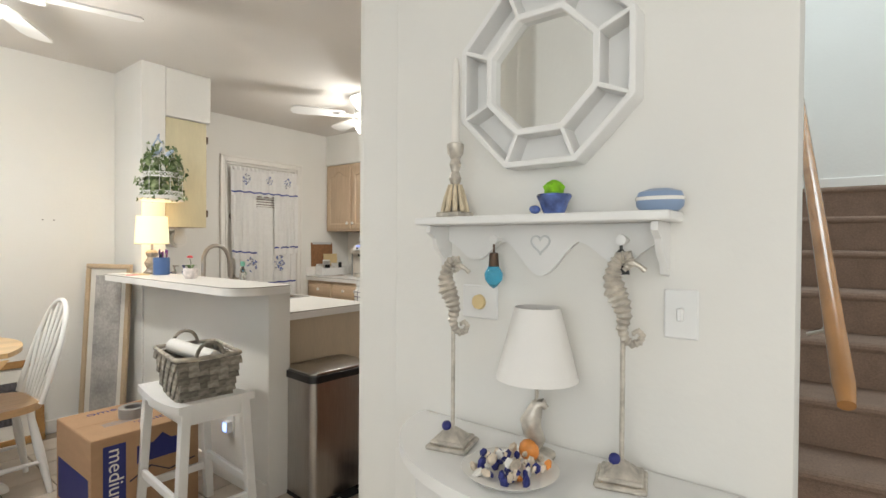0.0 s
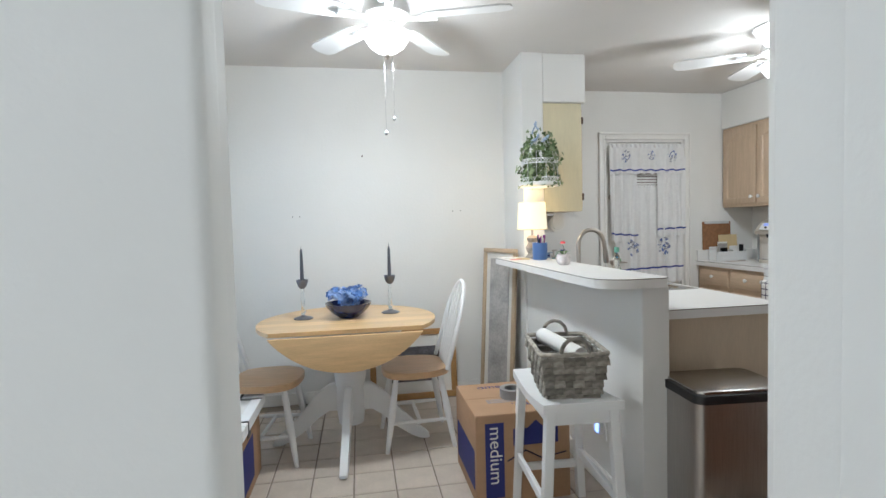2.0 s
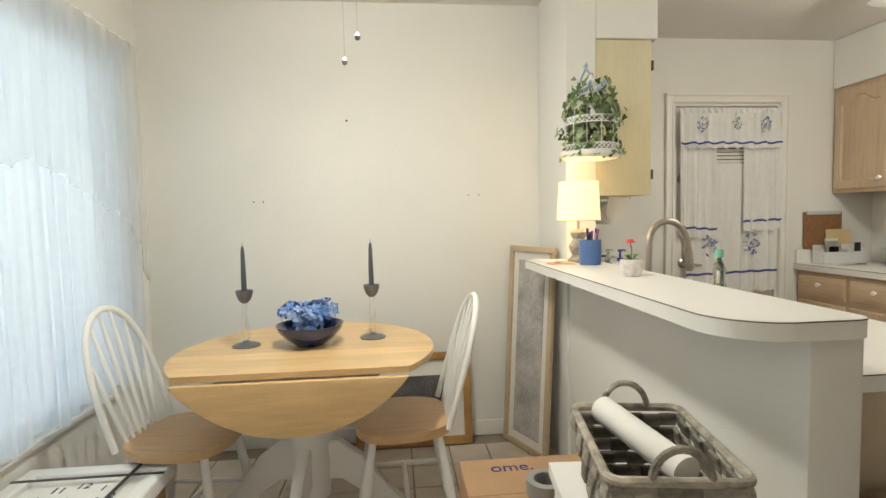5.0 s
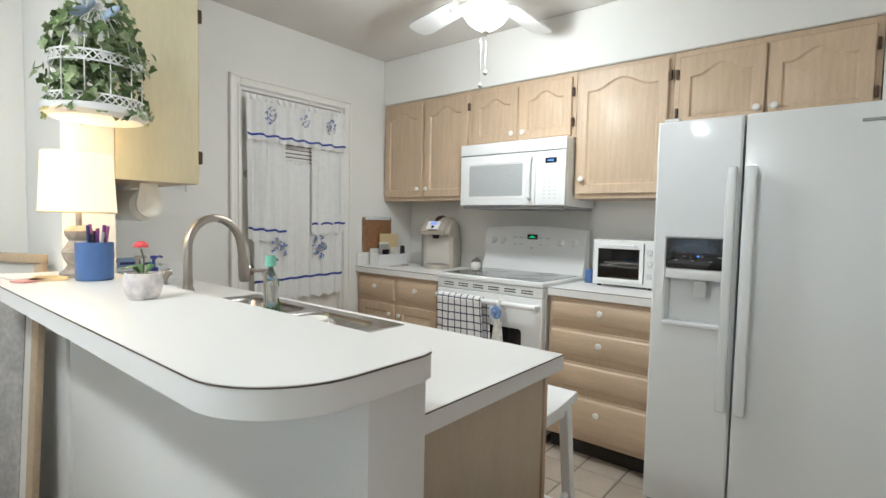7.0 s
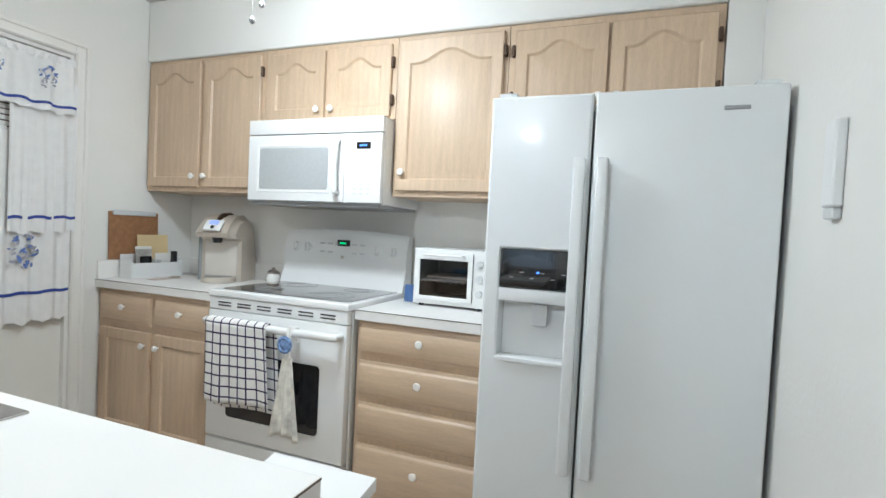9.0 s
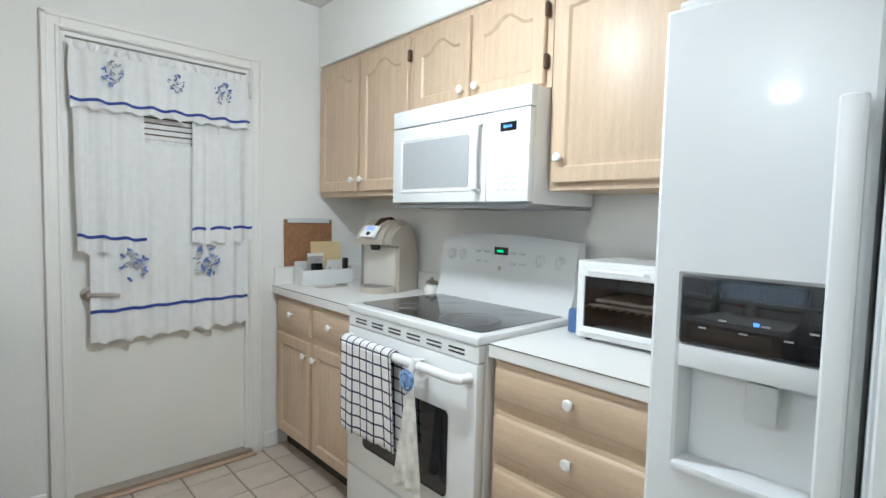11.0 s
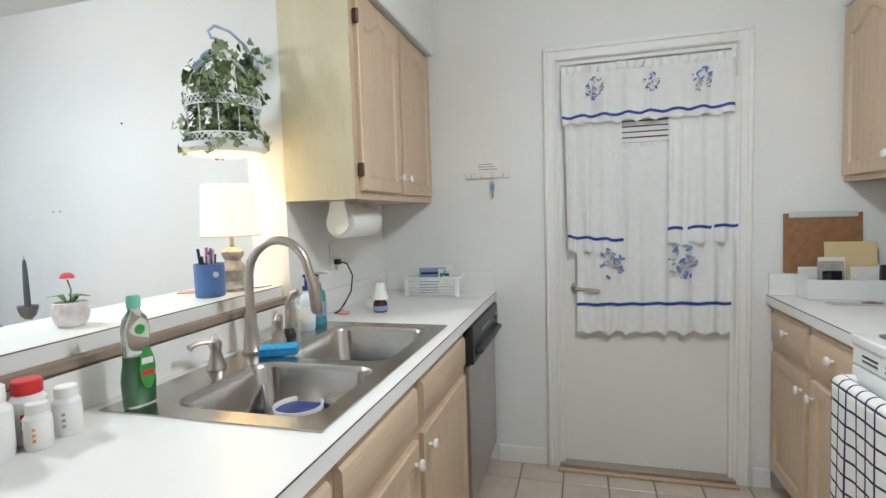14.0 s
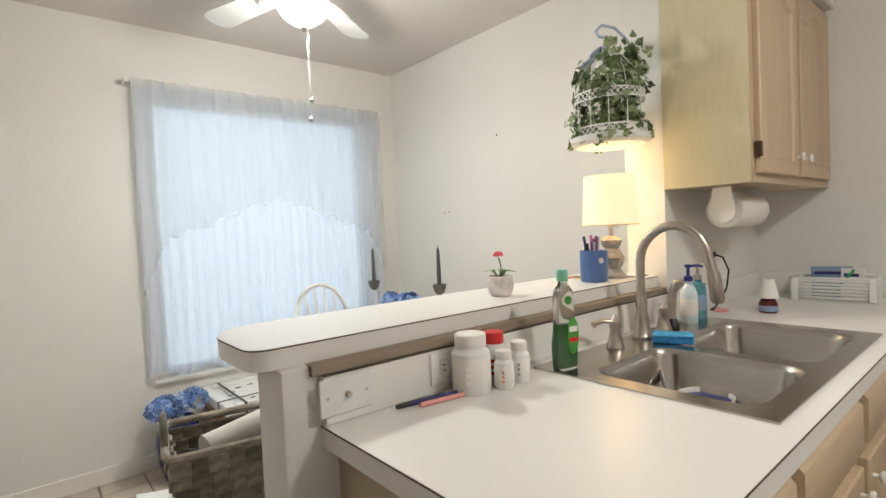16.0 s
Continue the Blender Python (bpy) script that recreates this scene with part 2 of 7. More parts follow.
RAILWOOD = material("varnished_handrail", (0.42, 0.20, 0.07), 0.25, vary=0.2, scale=8, coat=0.4)
LOUVER = material("brown_louver_wood", (0.17, 0.065, 0.022), 0.45, vary=0.2, scale=8, fine=0.08, stretch=(6, 6, 1))
SHEER = cloth("sheer_curtain", (0.80, 0.85, 0.93), 0.17, 0.42)
LACE = cloth("white_cafe_curtain", (0.86, 0.85, 0.835), 0.02, 0.12)
BLUEBAND = material("blue_ribbon_band", (0.035, 0.065, 0.30), 0.7)
TOWEL = checked("checked_towel", (0.80, 0.785, 0.76), (0.035, 0.03, 0.08), 0.046, 0.007)
CORK = material("clipboard_brown", (0.30, 0.15, 0.07), 0.6, vary=0.2, scale=40)
MANILA = material("manila_folder", (0.70, 0.55, 0.30), 0.8)
DISPLAYBLUE = glowing("blue_digits", (0.12, 0.30, 1.0), 1.1)
DISPLAYGREEN = glowing("green_digits", (0.05, 0.8, 0.25), 0.8)
DAYLIGHT = glowing("bright_outdoors", (0.78, 0.89, 1.0), 0.6)
ORANGE = material("orange_shell", (0.75, 0.28, 0.06), 0.4, vary=0.3, scale=30)
SHELLS = material("cream_shells", (0.70, 0.60, 0.48), 0.5, vary=0.5, scale=40, bump=0.6)
GREENMOSS = material("bright_green_moss", (0.22, 0.50, 0.02), 0.9, vary=0.4, scale=60, bump=0.8)
CHINA = material("blue_white_china", (0.10, 0.16, 0.42), 0.2, vary=0.9, scale=26, coat=0.3)
SPOTTED = material("speckled_pot", (0.72, 0.66, 0.64), 0.35, vary=0.35, scale=38)
PALEBLUE = material("pale_blue_glaze", (0.25, 0.34, 0.50), 0.3, vary=0.06)
BUNDLE = material("dried_grass", (0.66, 0.56, 0.40), 0.8, vary=0.3, scale=40)


# ---------------------------------------------------------------- mesh helpers
def box(bm, x0, x1, y0, y1, z0, z1, bevel=0.0, segs=1):
    m = Matrix.LocRotScale(((x0 + x1) / 2, (y0 + y1) / 2, (z0 + z1) / 2), None, (abs(x1 - x0), abs(y1 - y0), abs(z1 - z0)))
    geo = bmesh.ops.create_cube(bm, size=1, matrix=m)
    if bevel:
        edges = list({e for v in geo["verts"] for e in v.link_edges})
        bmesh.ops.bevel(bm, geom=edges, offset=bevel, segments=segs, affect="EDGES", profile=0.6)
    return bm


def boxed(x0, x1, y0, y1, z0, z1, bevel=0.0, segs=1):
    return box(bmesh.new(), x0, x1, y0, y1, z0, z1, bevel, segs)


def lathe(bm, profile, at=(0, 0, 0), segs=24, tilt=None):
    """Turns a profile of (radius, height) round the upright axis."""
    rings = []
    m = Matrix.Translation(at) @ (tilt or Matrix())
    for r, z in profile:
        if r < 1e-5:
            rings.append([bm.verts.new(m @ Vector((0, 0, z)))])
        else:
            rings.append([bm.verts.new(m @ Vector((r * math.cos(math.tau * i / segs), r * math.sin(math.tau * i / segs), z))) for i in range(segs)])
    for a, b in zip(rings, rings[1:]):
        for i in range(segs):
            j = (i + 1) % segs
            if len(a) == 1 and len(b) > 1:
                bm.faces.new((a[0], b[j], b[i]))
            elif len(b) == 1 and len(a) > 1:
                bm.faces.new((a[i], a[j], b[0]))
            elif len(a) > 1:
                bm.faces.new((a[i], a[j], b[j], b[i]))
    for ring, flip in ((rings[0], True), (rings[-1], False)):
        if len(ring) > 1:
            bm.faces.new(ring[::-1] if flip else ring)
    return bm


def lathed(profile, at=(0, 0, 0), segs=24, tilt=None):
    return lathe(bmesh.new(), profile, at, segs, tilt)


def tube(bm, pts, radius, segs=10, close=False):
    """A round bar along points; radius is one number or one for each point."""
    pts = [Vector(p) for p in pts]
    radii = radius if isinstance(radius, (list, tuple)) else [radius] * len(pts)
    rings, side = [], None
    count = len(pts)
    for i, p in enumerate(pts):
        a = pts[(i - 1) % count] if (i or close) else p
        b = pts[(i + 1) % count] if (i < count - 1 or close) else p
        d = (b - a).normalized()
        if side is None:
            side = d.orthogonal().normalized()
        side = (side - d * side.dot(d)).normalized()
        up = d.cross(side)
        rings.append([bm.verts.new(p + (side * math.cos(math.tau * k / segs) + up * math.sin(math.tau * k / segs)) * radii[i]) for k in range(segs)])
    pairs = list(zip(rings, rings[1:])) + ([(rings[-1], rings[0])] if close else [])
    for a, b in pairs:
        for k in range(segs):
            j = (k + 1) % segs
            bm.faces.new((a[k], a[j], b[j], b[k]))
    if not close:
        bm.faces.new(rings[0][::-1]), bm.faces.new(rings[-1])
    return bm


def tubed(pts, radius, segs=10, close=False):
    return tube(bmesh.new(), pts, radius, segs, close)


def slab(bm, outline, z0, z1, bevel=0.0):
    """A flat plate with the given outline of (x, y)."""
    low = [bm.verts.new((x, y, z0)) for x, y in outline]
    top = [bm.verts.new((x, y, z1)) for x, y in outline]
    count = len(outline)
    cap = bm.faces.new(top)
    bm.faces.new(low[::-1])
    for i in range(count):
        j = (i + 1) % count
        bm.faces.new((low[i], low[j], top[j], top[i]))
    if bevel:
        bmesh.ops.bevel(bm, geom=list(cap.edges), offset=bevel, segments=2, affect="EDGES", profile=0.6)
    return bm


def slabbed(outline, z0, z1, bevel=0.0):
    return slab(bmesh.new(), outline, z0, z1, bevel)


def rounded(x0, x1, y0, y1, r, corners=(1, 1, 1, 1), segs=8):
    """The outline of a rectangle; corners: which of (x0 y0), (x1 y0), (x1 y1), (x0 y1) are rounded."""
    pts = []
    for (cx, cy, sx, sy, a0), on in zip(((x0, y0, 1, 1, 180), (x1, y0, -1, 1, 270), (x1, y1, -1, -1, 0), (x0, y1, 1, -1, 90)), corners):
        if not on:
            pts.append((cx, cy))
            continue
        for i in range(segs + 1):
            a = radians(a0 + 90 * i / segs)
            pts.append((cx + sx * r + r * math.cos(a), cy + sy * r + r * math.sin(a)))
    return pts


def link(name, bm, mat, smooth=True, angle=35):
    bmesh.ops.recalc_face_normals(bm, faces=bm.faces)
    me = bpy.data.meshes.new(name)
    bm.to_mesh(me)
    bm.free()
    me.materials.append(mat)
    if smooth:
        me.shade_smooth()
        me.set_sharp_from_angle(angle=radians(angle))
    return me


def part(name, bm, mat, parent, label="", at=None):
    ob = new(name, link(name, bm, mat))
    ob.parent = parent
    if at is not None:
        ob.matrix_local = at
    return tagged(ob, label)


def again(ob, parent, at):
    """The same piece once more, on shared mesh data."""
    o = new(ob.name.split(".")[0], ob.data)
    o.parent = parent
    o.matrix_local = at
    return o


def thing(name, label, category, at=Matrix(), group=""):
    ob = new(name)
    ob.empty_display_size = 0.05
    ob.matrix_world = at
    return tagged(ob, label, category, group)


def solid(name, bm, mat, label, category, at=Matrix(), group=""):
    ob = new(name, link(name, bm, mat))
    ob.matrix_world = at
    return tagged(ob, label, category, group)


def structure(name, bm, mat, label, category="wall"):
    return tagged(new(name, link(name, bm, mat)), label, category, kind="structure")


# ---------------------------------------------------------------- the shell
XW, XE = -3.30, 1.53          # dining window wall, stove wall
YD, YN, YS, YO = -0.47, 0.0, -3.075, -3.45  # dining back wall, kitchen door wall, south wall, hall opening
H = 2.49
T = 0.12

# floor: grout bed, tiles come last
structure("floor", boxed(XW - T, XE + T, YO - 0.02, YN + T, -0.12, -0.004), GROUT, "brown grout bed under beige square ceramic tiles", "floor")
structure("floor_hall", boxed(-5.2, 3.2, -7.1, YO - 0.021, -0.12, 0.0), material("hall_floor", (0.52, 0.45, 0.37), 0.4, vary=0.08, scale=3), "plain pale floor of the hall", "floor")
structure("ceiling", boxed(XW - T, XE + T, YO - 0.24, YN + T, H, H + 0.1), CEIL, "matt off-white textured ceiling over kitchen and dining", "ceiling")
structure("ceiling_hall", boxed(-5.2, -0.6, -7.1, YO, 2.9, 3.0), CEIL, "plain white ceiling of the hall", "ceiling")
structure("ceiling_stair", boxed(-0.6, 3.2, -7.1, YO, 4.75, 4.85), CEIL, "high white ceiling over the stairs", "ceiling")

bm = bmesh.new()  # door wall, door opening 0.0 .. 0.79
box(bm, -1.10, 0.0, YN, YN + T, 0, H), box(bm, 0.79, XE + T, YN, YN + T, 0, H), box(bm, 0.0, 0.79, YN, YN + T, 2.05, H)
structure("wall_north", bm, WALL, "cream painted kitchen wall round the back door")
structure("wall_dining", boxed(XW - T, -1.101, YD, YN + T, 0, H), WALL, "cream painted dining wall with small nail holes")
structure("wall_east", boxed(XE, XE + T, YS, YN, 0, H), WALL, "cream painted wall behind the stove")
bm = bmesh.new()  # window wall
WY0, WY1, WZ0, WZ1 = -2.16, -0.74, 0.50, 2.12
box(bm, XW - T, XW, YO, WY0, 0, H), box(bm, XW - T, XW, WY1, YD, 0, H)
box(bm, XW - T, XW, WY0, WY1, 0, WZ0), box(bm, XW - T, XW, WY0, WY1, WZ1, H)
structure("wall_west", bm, WALL, "cream painted dining wall round the curtained window")
structure("wall_partition", boxed(-1.10, -0.95, -0.93, YN, 0, H), WALL, "short cream partition wall between dining and kitchen")
structure("wall_half", boxed(-1.09, -0.963, -2.385, -0.931, 0, 1.029, 0.012, 2), WALL, "cream half wall carrying the breakfast bar")
structure("soffit_left", boxed(-0.949, -0.63, -0.93, YN - 0.001, 2.15, H - 0.001, 0.006), WALL, "painted soffit above the corner wall cabinet", "soffit")
bm = bmesh.new()
box(bm, 1.19, XE - 0.001, -2.957, YN - 0.001, 2.15, H - 0.001, 0.006), box(bm, 1.19, XE - 0.001, YS + 0.001, -2.957, 1.725, H - 0.001)
structure("soffit_right", bm, WALL, "painted soffit above the row of wall cabinets", "soffit")

# south wall with the cased opening to the hall and the closet opening
OX0, OX1 = -2.442, -1.488
bm = bmesh.new()
box(bm, XW - T, OX0, -3.519, YO, 0, H), box(bm, OX1, -1.10, -3.615, -3.475, 0, H, 0.008, 2), box(bm, OX0, OX1, -3.519, YO, 2.25, H)
box(bm, -0.25, XE + T, YS - T, YS, 0, H), box(bm, -1.06, -0.25, YS - T, YS, 2.06, H), box(bm, -1.128, -1.06, -3.474, YS, 0, H)
structure("wall_south", bm, WALL, "cream painted wall with an opening to the hall")
bm = bmesh.new()
box(bm, -5.2, OX0 + 0.002, -3.585, -3.49, 0, 2.9, 0.022, 4)
box(bm, OX0 - 0.028, OX1, -3.585, -3.52, 2.28, 2.9)
structure("wall_hall_north", bm, HALLWALL, "textured cream hall wall beside the opening")
structure("wall_mirror", boxed(-1.50, -1.36, -4.52, -3.617, 0, 4.7, 0.012, 2), HALLWALL, "cream textured wall with mirror and shelf")
structure("wall_hall_stub", boxed(-1.359, 3.2, -3.74, -3.605, 0, 4.75), WALL, "plain cream wall beside the stairs")
structure("wall_hall_south", boxed(-5.2, 3.2, -7.1, -6.98, 0, 4.75), WALL, "plain cream hall wall")
structure("wall_hall_west", boxed(-5.2, -5.08, -6.98, -3.586, 0, 2.9), WALL, "plain cream hall wall")
structure("wall_stair_east", boxed(3.2, 3.32, -7.1, -3.63, 0, 4.75), WALL, "pale stair wall")
structure("wall_stair_upper", boxed(-0.72, -0.6, -7.1, -4.9, 2.9, 4.75), WALL, "plain wall above the hall ceiling")
structure("wall_closet", boxed(-1.1, 0.0, -3.60, -3.52, 0, H), WALL, "plain closet back wall")
structure("trim_opening", boxed(OX0 - 0.002, OX0 + 0.022, -3.56, YO + 0.012, 1.70, 1.722, 0.008, 2), TRIM, "small painted moulding strip across the opening reveal", "trim")

# baseboards
for name, b in (("baseboard", (XW + 0.001, -1.102, YD - 0.014, YD - 0.001)), ("baseboard", (-1.104, -1.091, -2.385, -0.931)),
                ("baseboard", (-0.33, -0.08, -0.014, -0.001)), ("baseboard", (0.87, 0.95, -0.014, -0.001)),
                ("baseboard", (XW + 0.001, XW + 0.014, YO, YD - 0.015))):
    structure(name, boxed(*b, 0, 0.09, 0.004), TRIM, "white painted wooden baseboard", "baseboard")



# ================================================================ KITCHEN
def arch_door(w, h, t=0.019, stile=0.055, rise=0.05, arched=True):
    """A raised-panel door; its front looks along -y, its lower left corner is the origin."""
    bm = bmesh.new()
    top = h - stile - (rise if arched else 0)
    inner, outer = [(stile, stile), (w - stile, stile)], [(0.0, 0.0), (w, 0.0)]
    count = 14 if arched else 1
    for i in range(count + 1):
        u = 1 - 2 * i / count
        x = w / 2 + u * (w / 2 - stile)
        z = top + (rise * (0.5 + 0.5 * math.cos(math.pi * min(1.0, abs(u) / 0.82))) if arched else 0)
        inner.append((x, z))
        outer.append((w if i == 0 else 0.0 if i == count else x, h))

    def ring(pts, y, k=0.0):
        cx, cz = w / 2, h / 2
        return [bm.verts.new((x + (cx - x) / max(abs(cx - x), 1e-4) * min(k, abs(cx - x)), y, z + (cz - z) / max(abs(cz - z), 1e-4) * k)) for x, z in pts]

    rings = [ring(outer, 0.0), ring(outer, -t + 0.004), ring(outer, -t, 0.004), ring(inner, -t, -0.004), ring(inner, -t + 0.004, 0.0), ring(inner, -t + 0.009, 0.004),
             ring(inner, -t + 0.009, 0.010), ring(inner, -t + 0.002, 0.030)]
    for a, b in zip(rings, rings[1:]):
        for i in range(len(a)):
            j = (i + 1) % len(a)
            bm.faces.new((a[i], a[j], b[j], b[i]))
    bm.faces.new(rings[-1])
    bm.faces.new(rings[0][::-1])
    return bm


def drawer_front(w, h, t=0.019):
    """A slab front with a moulded edge along top and bottom."""
    bm = bmesh.new()
    prof = [(0.0, 0.0), (-0.008, 0.0), (-0.010, 0.012), (-t + 0.002, 0.018), (-t, 0.022), (-t, h - 0.022), (-t + 0.002, h - 0.018), (-0.010, h - 0.012), (-0.008, h), (0.0, h)]
    a = [bm.verts.new((0.003 if y < -0.009 else 0, y, z)) for y, z in prof]
    b = [bm.verts.new((w - (0.003 if y < -0.009 else 0), y, z)) for y, z in prof]
    bm.faces.new(a), bm.faces.new(b[::-1])
    for i in range(len(prof)):
        j = (i + 1) % len(prof)
        bm.faces.new((a[i], b[i], b[j], a[j]))
    return bm


KNOB_TILT = pose(0, 0, 0, 90, 0, 0)
knob_mesh = link("knob", lathed([(0.006, 0), (0.0055, 0.010), (0.008, 0.013), (0.0155, 0.017), (0.017, 0.022), (0.013, 0.027), (0, 0.029)], tilt=KNOB_TILT, segs=16), CERAMIC)


def add_knob(parent, x, z, y=-0.019):
    o = new("knob", knob_mesh)
    o.parent = parent
    o.matrix_local = Matrix.Translation((x, y, z))
    o["label"] = "round white ceramic knob"


def add_hinges(parent, x, h):
    for z in ((0.05, h - 0.11) if h > 0.3 else (0.04, h - 0.09)):
        part("hinge", boxed(x - 0.007, x + 0.007, -0.024, -0.002, z, z + 0.05, 0.003), BRONZE, parent, "dark bronze hinge")


def cabinet(name, label, at, w, h, d, doors, drawers=(), toe=0.0, side=None, group="", mats=None):
    """A cabinet unit, front along -y with its lower left corner at the origin. doors: (x, z, w, h, arched, knob x, knob z, hinge side)."""
    ob = thing(name, label, "cabinet", at, group)
    bm = boxed(0.001, w - 0.001, 0, d, toe, h if name != "sink_cabinet" else 0.70)
    part("body", bm, OAK, ob)
    if name == "sink_cabinet":
        part("face_rail", boxed(0.001, w - 0.001, 0, 0.018, 0.701, h), OAK, ob)
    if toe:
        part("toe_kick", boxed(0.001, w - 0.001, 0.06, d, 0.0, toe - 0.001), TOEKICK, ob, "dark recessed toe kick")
    if side is not None:
        part("side_panel", boxed(-0.006, 0.0, 0.002, d, toe, h), side, ob, "pale cream side panel")
    for x, z, dw, dh, arched, kx, kz, hinge in doors:
        door = part("door", arch_door(dw, dh, arched=arched, rise=min(0.055, dh * 0.14), stile=min(0.055, dw * 0.17)), OAK, ob, "", Matrix.Translation((x, -0.001, z)))
        if kx is not None:
            add_knob(door, kx, kz)
        if hinge:
            add_hinges(door, -0.008 if hinge == "l" else dw + 0.008, dh)
    for x, z, dw, dh, knobbed in drawers:
        front = part("drawer_front", drawer_front(dw, dh), OAKH, ob, "", Matrix.Translation((x, -0.001, z)))
        if knobbed:
            add_knob(front, dw / 2, dh / 2 + (0.012 if dh < 0.2 else 0.04))
    return ob


def east(y, z, x):
    return pose(x, y, z, 0, 0, -90)


# ---- wall cabinets over the stove run
UZ, UT = 1.41, 2.148
G1 = "wall cabinets over the stove run"
cabinet("wall_cabinet", "pale oak wall cabinet with two arched doors", east(-0.003, UZ, 1.21), 0.842, UT - UZ, 0.315,
        [(0.02, 0.025, 0.388, 0.69, True, 0.358, 0.06, ""), (0.434, 0.025, 0.388, 0.69, True, 0.03, 0.06, "r")], group=G1)
cabinet("wall_cabinet", "short pale oak cabinet over the microwave", east(-0.846, 1.77, 1.21), 0.762, UT - 1.77, 0.315,
        [(0.025, 0.012, 0.345, 0.335, True, 0.315, 0.045, ""), (0.392, 0.012, 0.345, 0.335, True, 0.03, 0.045, "r")], group=G1)
cabinet("wall_cabinet", "tall pale oak wall cabinet with one wide arched door", east(-1.609, UZ, 1.21), 0.53, UT - UZ, 0.315,
        [(0.02, 0.025, 0.49, 0.69, True, 0.035, 0.085, "r")], group=G1)
cabinet("wall_cabinet", "pale oak cabinet with two doors above the refrigerator", east(-2.14, 1.75, 1.21), 0.814, UT - 1.75, 0.315,
        [(0.03, 0.012, 0.375, 0.355, True, 0.345, 0.06, "l"), (0.415, 0.012, 0.375, 0.355, True, 0.03, 0.06, "r")], group=G1)
# ---- base cabinets of the stove run
cabinet("base_cabinet", "pale oak base cabinet with two drawers and two doors", east(-0.003, 0.0, 0.95), 0.837, 0.868, 0.575,
        [(0.035, 0.115, 0.362, 0.545, False, 0.332, 0.48, ""), (0.436, 0.115, 0.362, 0.545, False, 0.03, 0.48, "")],
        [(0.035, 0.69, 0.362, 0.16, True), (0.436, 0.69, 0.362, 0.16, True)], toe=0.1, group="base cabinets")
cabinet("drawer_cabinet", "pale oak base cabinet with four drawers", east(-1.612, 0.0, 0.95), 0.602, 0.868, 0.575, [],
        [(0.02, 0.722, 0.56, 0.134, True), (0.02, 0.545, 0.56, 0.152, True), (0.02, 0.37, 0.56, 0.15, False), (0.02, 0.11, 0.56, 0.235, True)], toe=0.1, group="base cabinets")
# ---- corner wall cabinet by the sink
cabinet("wall_cabinet", "oak wall cabinet with a pale cream side and two arched doors", pose(-0.665, -0.927, 1.385, 0, 0, 90), 0.922, 0.758, 0.283,
        [(0.03, 0.03, 0.405, 0.70, True, 0.375, 0.07, "l"), (0.475, 0.03, 0.405, 0.70, True, 0.03, 0.07, "")], side=VENEER)
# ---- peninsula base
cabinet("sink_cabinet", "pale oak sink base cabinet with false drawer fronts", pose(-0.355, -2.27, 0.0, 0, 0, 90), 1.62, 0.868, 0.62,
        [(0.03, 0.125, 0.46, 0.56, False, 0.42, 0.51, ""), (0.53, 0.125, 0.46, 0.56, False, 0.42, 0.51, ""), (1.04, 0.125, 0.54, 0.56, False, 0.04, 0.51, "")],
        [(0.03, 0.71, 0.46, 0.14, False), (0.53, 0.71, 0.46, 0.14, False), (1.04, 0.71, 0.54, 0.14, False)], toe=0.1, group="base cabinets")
pen = thing("peninsula_end_panel", "tan laminate end panel closing the peninsula", "panel")
part("panel", boxed(-0.962, -0.372, -2.279, -2.272, 0.0, 0.868), PENPANEL, pen)
part("corner_post", boxed(-0.371, -0.35, -2.283, -2.272, 0.0, 0.868, 0.003), OAKB, pen, "oak corner strip")
part("base_moulding", boxed(-0.962, -0.372, -2.287, -2.2795, 0.0, 0.07, 0.003), PENPANEL, pen)

# ---- dishwasher
dw = thing("dishwasher", "dark steel dishwasher with a black control panel", "dishwasher", pose(-0.355, -0.64, 0, 0, 0, 90))
part("body", boxed(0.004, 0.60, 0.005, 0.56, 0.1, 0.866), GREYP, dw)
part("door", boxed(0.006, 0.598, -0.022, 0.004, 0.12, 0.70, 0.005, 2), STEELV, dw, "brushed dark steel door")
panel = part("control_panel", boxed(0.004, 0.60, -0.040, 0.004, 0.705, 0.862, 0.010, 3), BLACK, dw, "glossy black control panel")
part("handle", tubed([(0.05, -0.042, 0.75), (0.06, -0.058, 0.752), (0.30, -0.064, 0.755), (0.54, -0.058, 0.752), (0.55, -0.042, 0.75)], 0.012), BLACK, panel, "black pocket handle")
part("dial", lathed([(0.022, 0), (0.020, 0.012), (0, 0.014)], (0.53, -0.040, 0.81), 18, KNOB_TILT), DARKSTEEL, panel)
for i in range(4):
    part("button", boxed(0.20 + i * 0.05, 0.235 + i * 0.05, -0.0425, -0.0395, 0.805, 0.82, 0.002), GREYP, panel)
part("kick_plate", boxed(0.006, 0.598, 0.04, 0.05, 0.0, 0.1), BLACK, dw)

# ---- counters
SX0, SX1, SY0, SY1 = -0.885, -0.38, -1.735, -0.855  # sink cut-out
ctr = thing("peninsula_counter", "white laminate counter with a dark edge seam", "countertop")
bm = bmesh.new()
for b in ((-0.962, SX0, -2.312, 0.0), (SX1, -0.325, -2.312, 0.0), (SX0, SX1, -2.312, SY0), (SX0, SX1, SY1, 0.0)):
    box(bm, b[0], b[1], b[2], b[3] - 0.0005, 0.870, 0.912)
part("top", bm, LAMINATE, ctr)
part("edge_seam", boxed(-0.325, -0.3235, -2.312, -0.001, 0.9085, 0.9112), EDGE, ctr, "thin dark laminate seam")
part("edge_seam", boxed(-0.962, -0.325, -2.3135, -2.312, 0.9085, 0.9112), EDGE, ctr, "thin dark laminate seam")
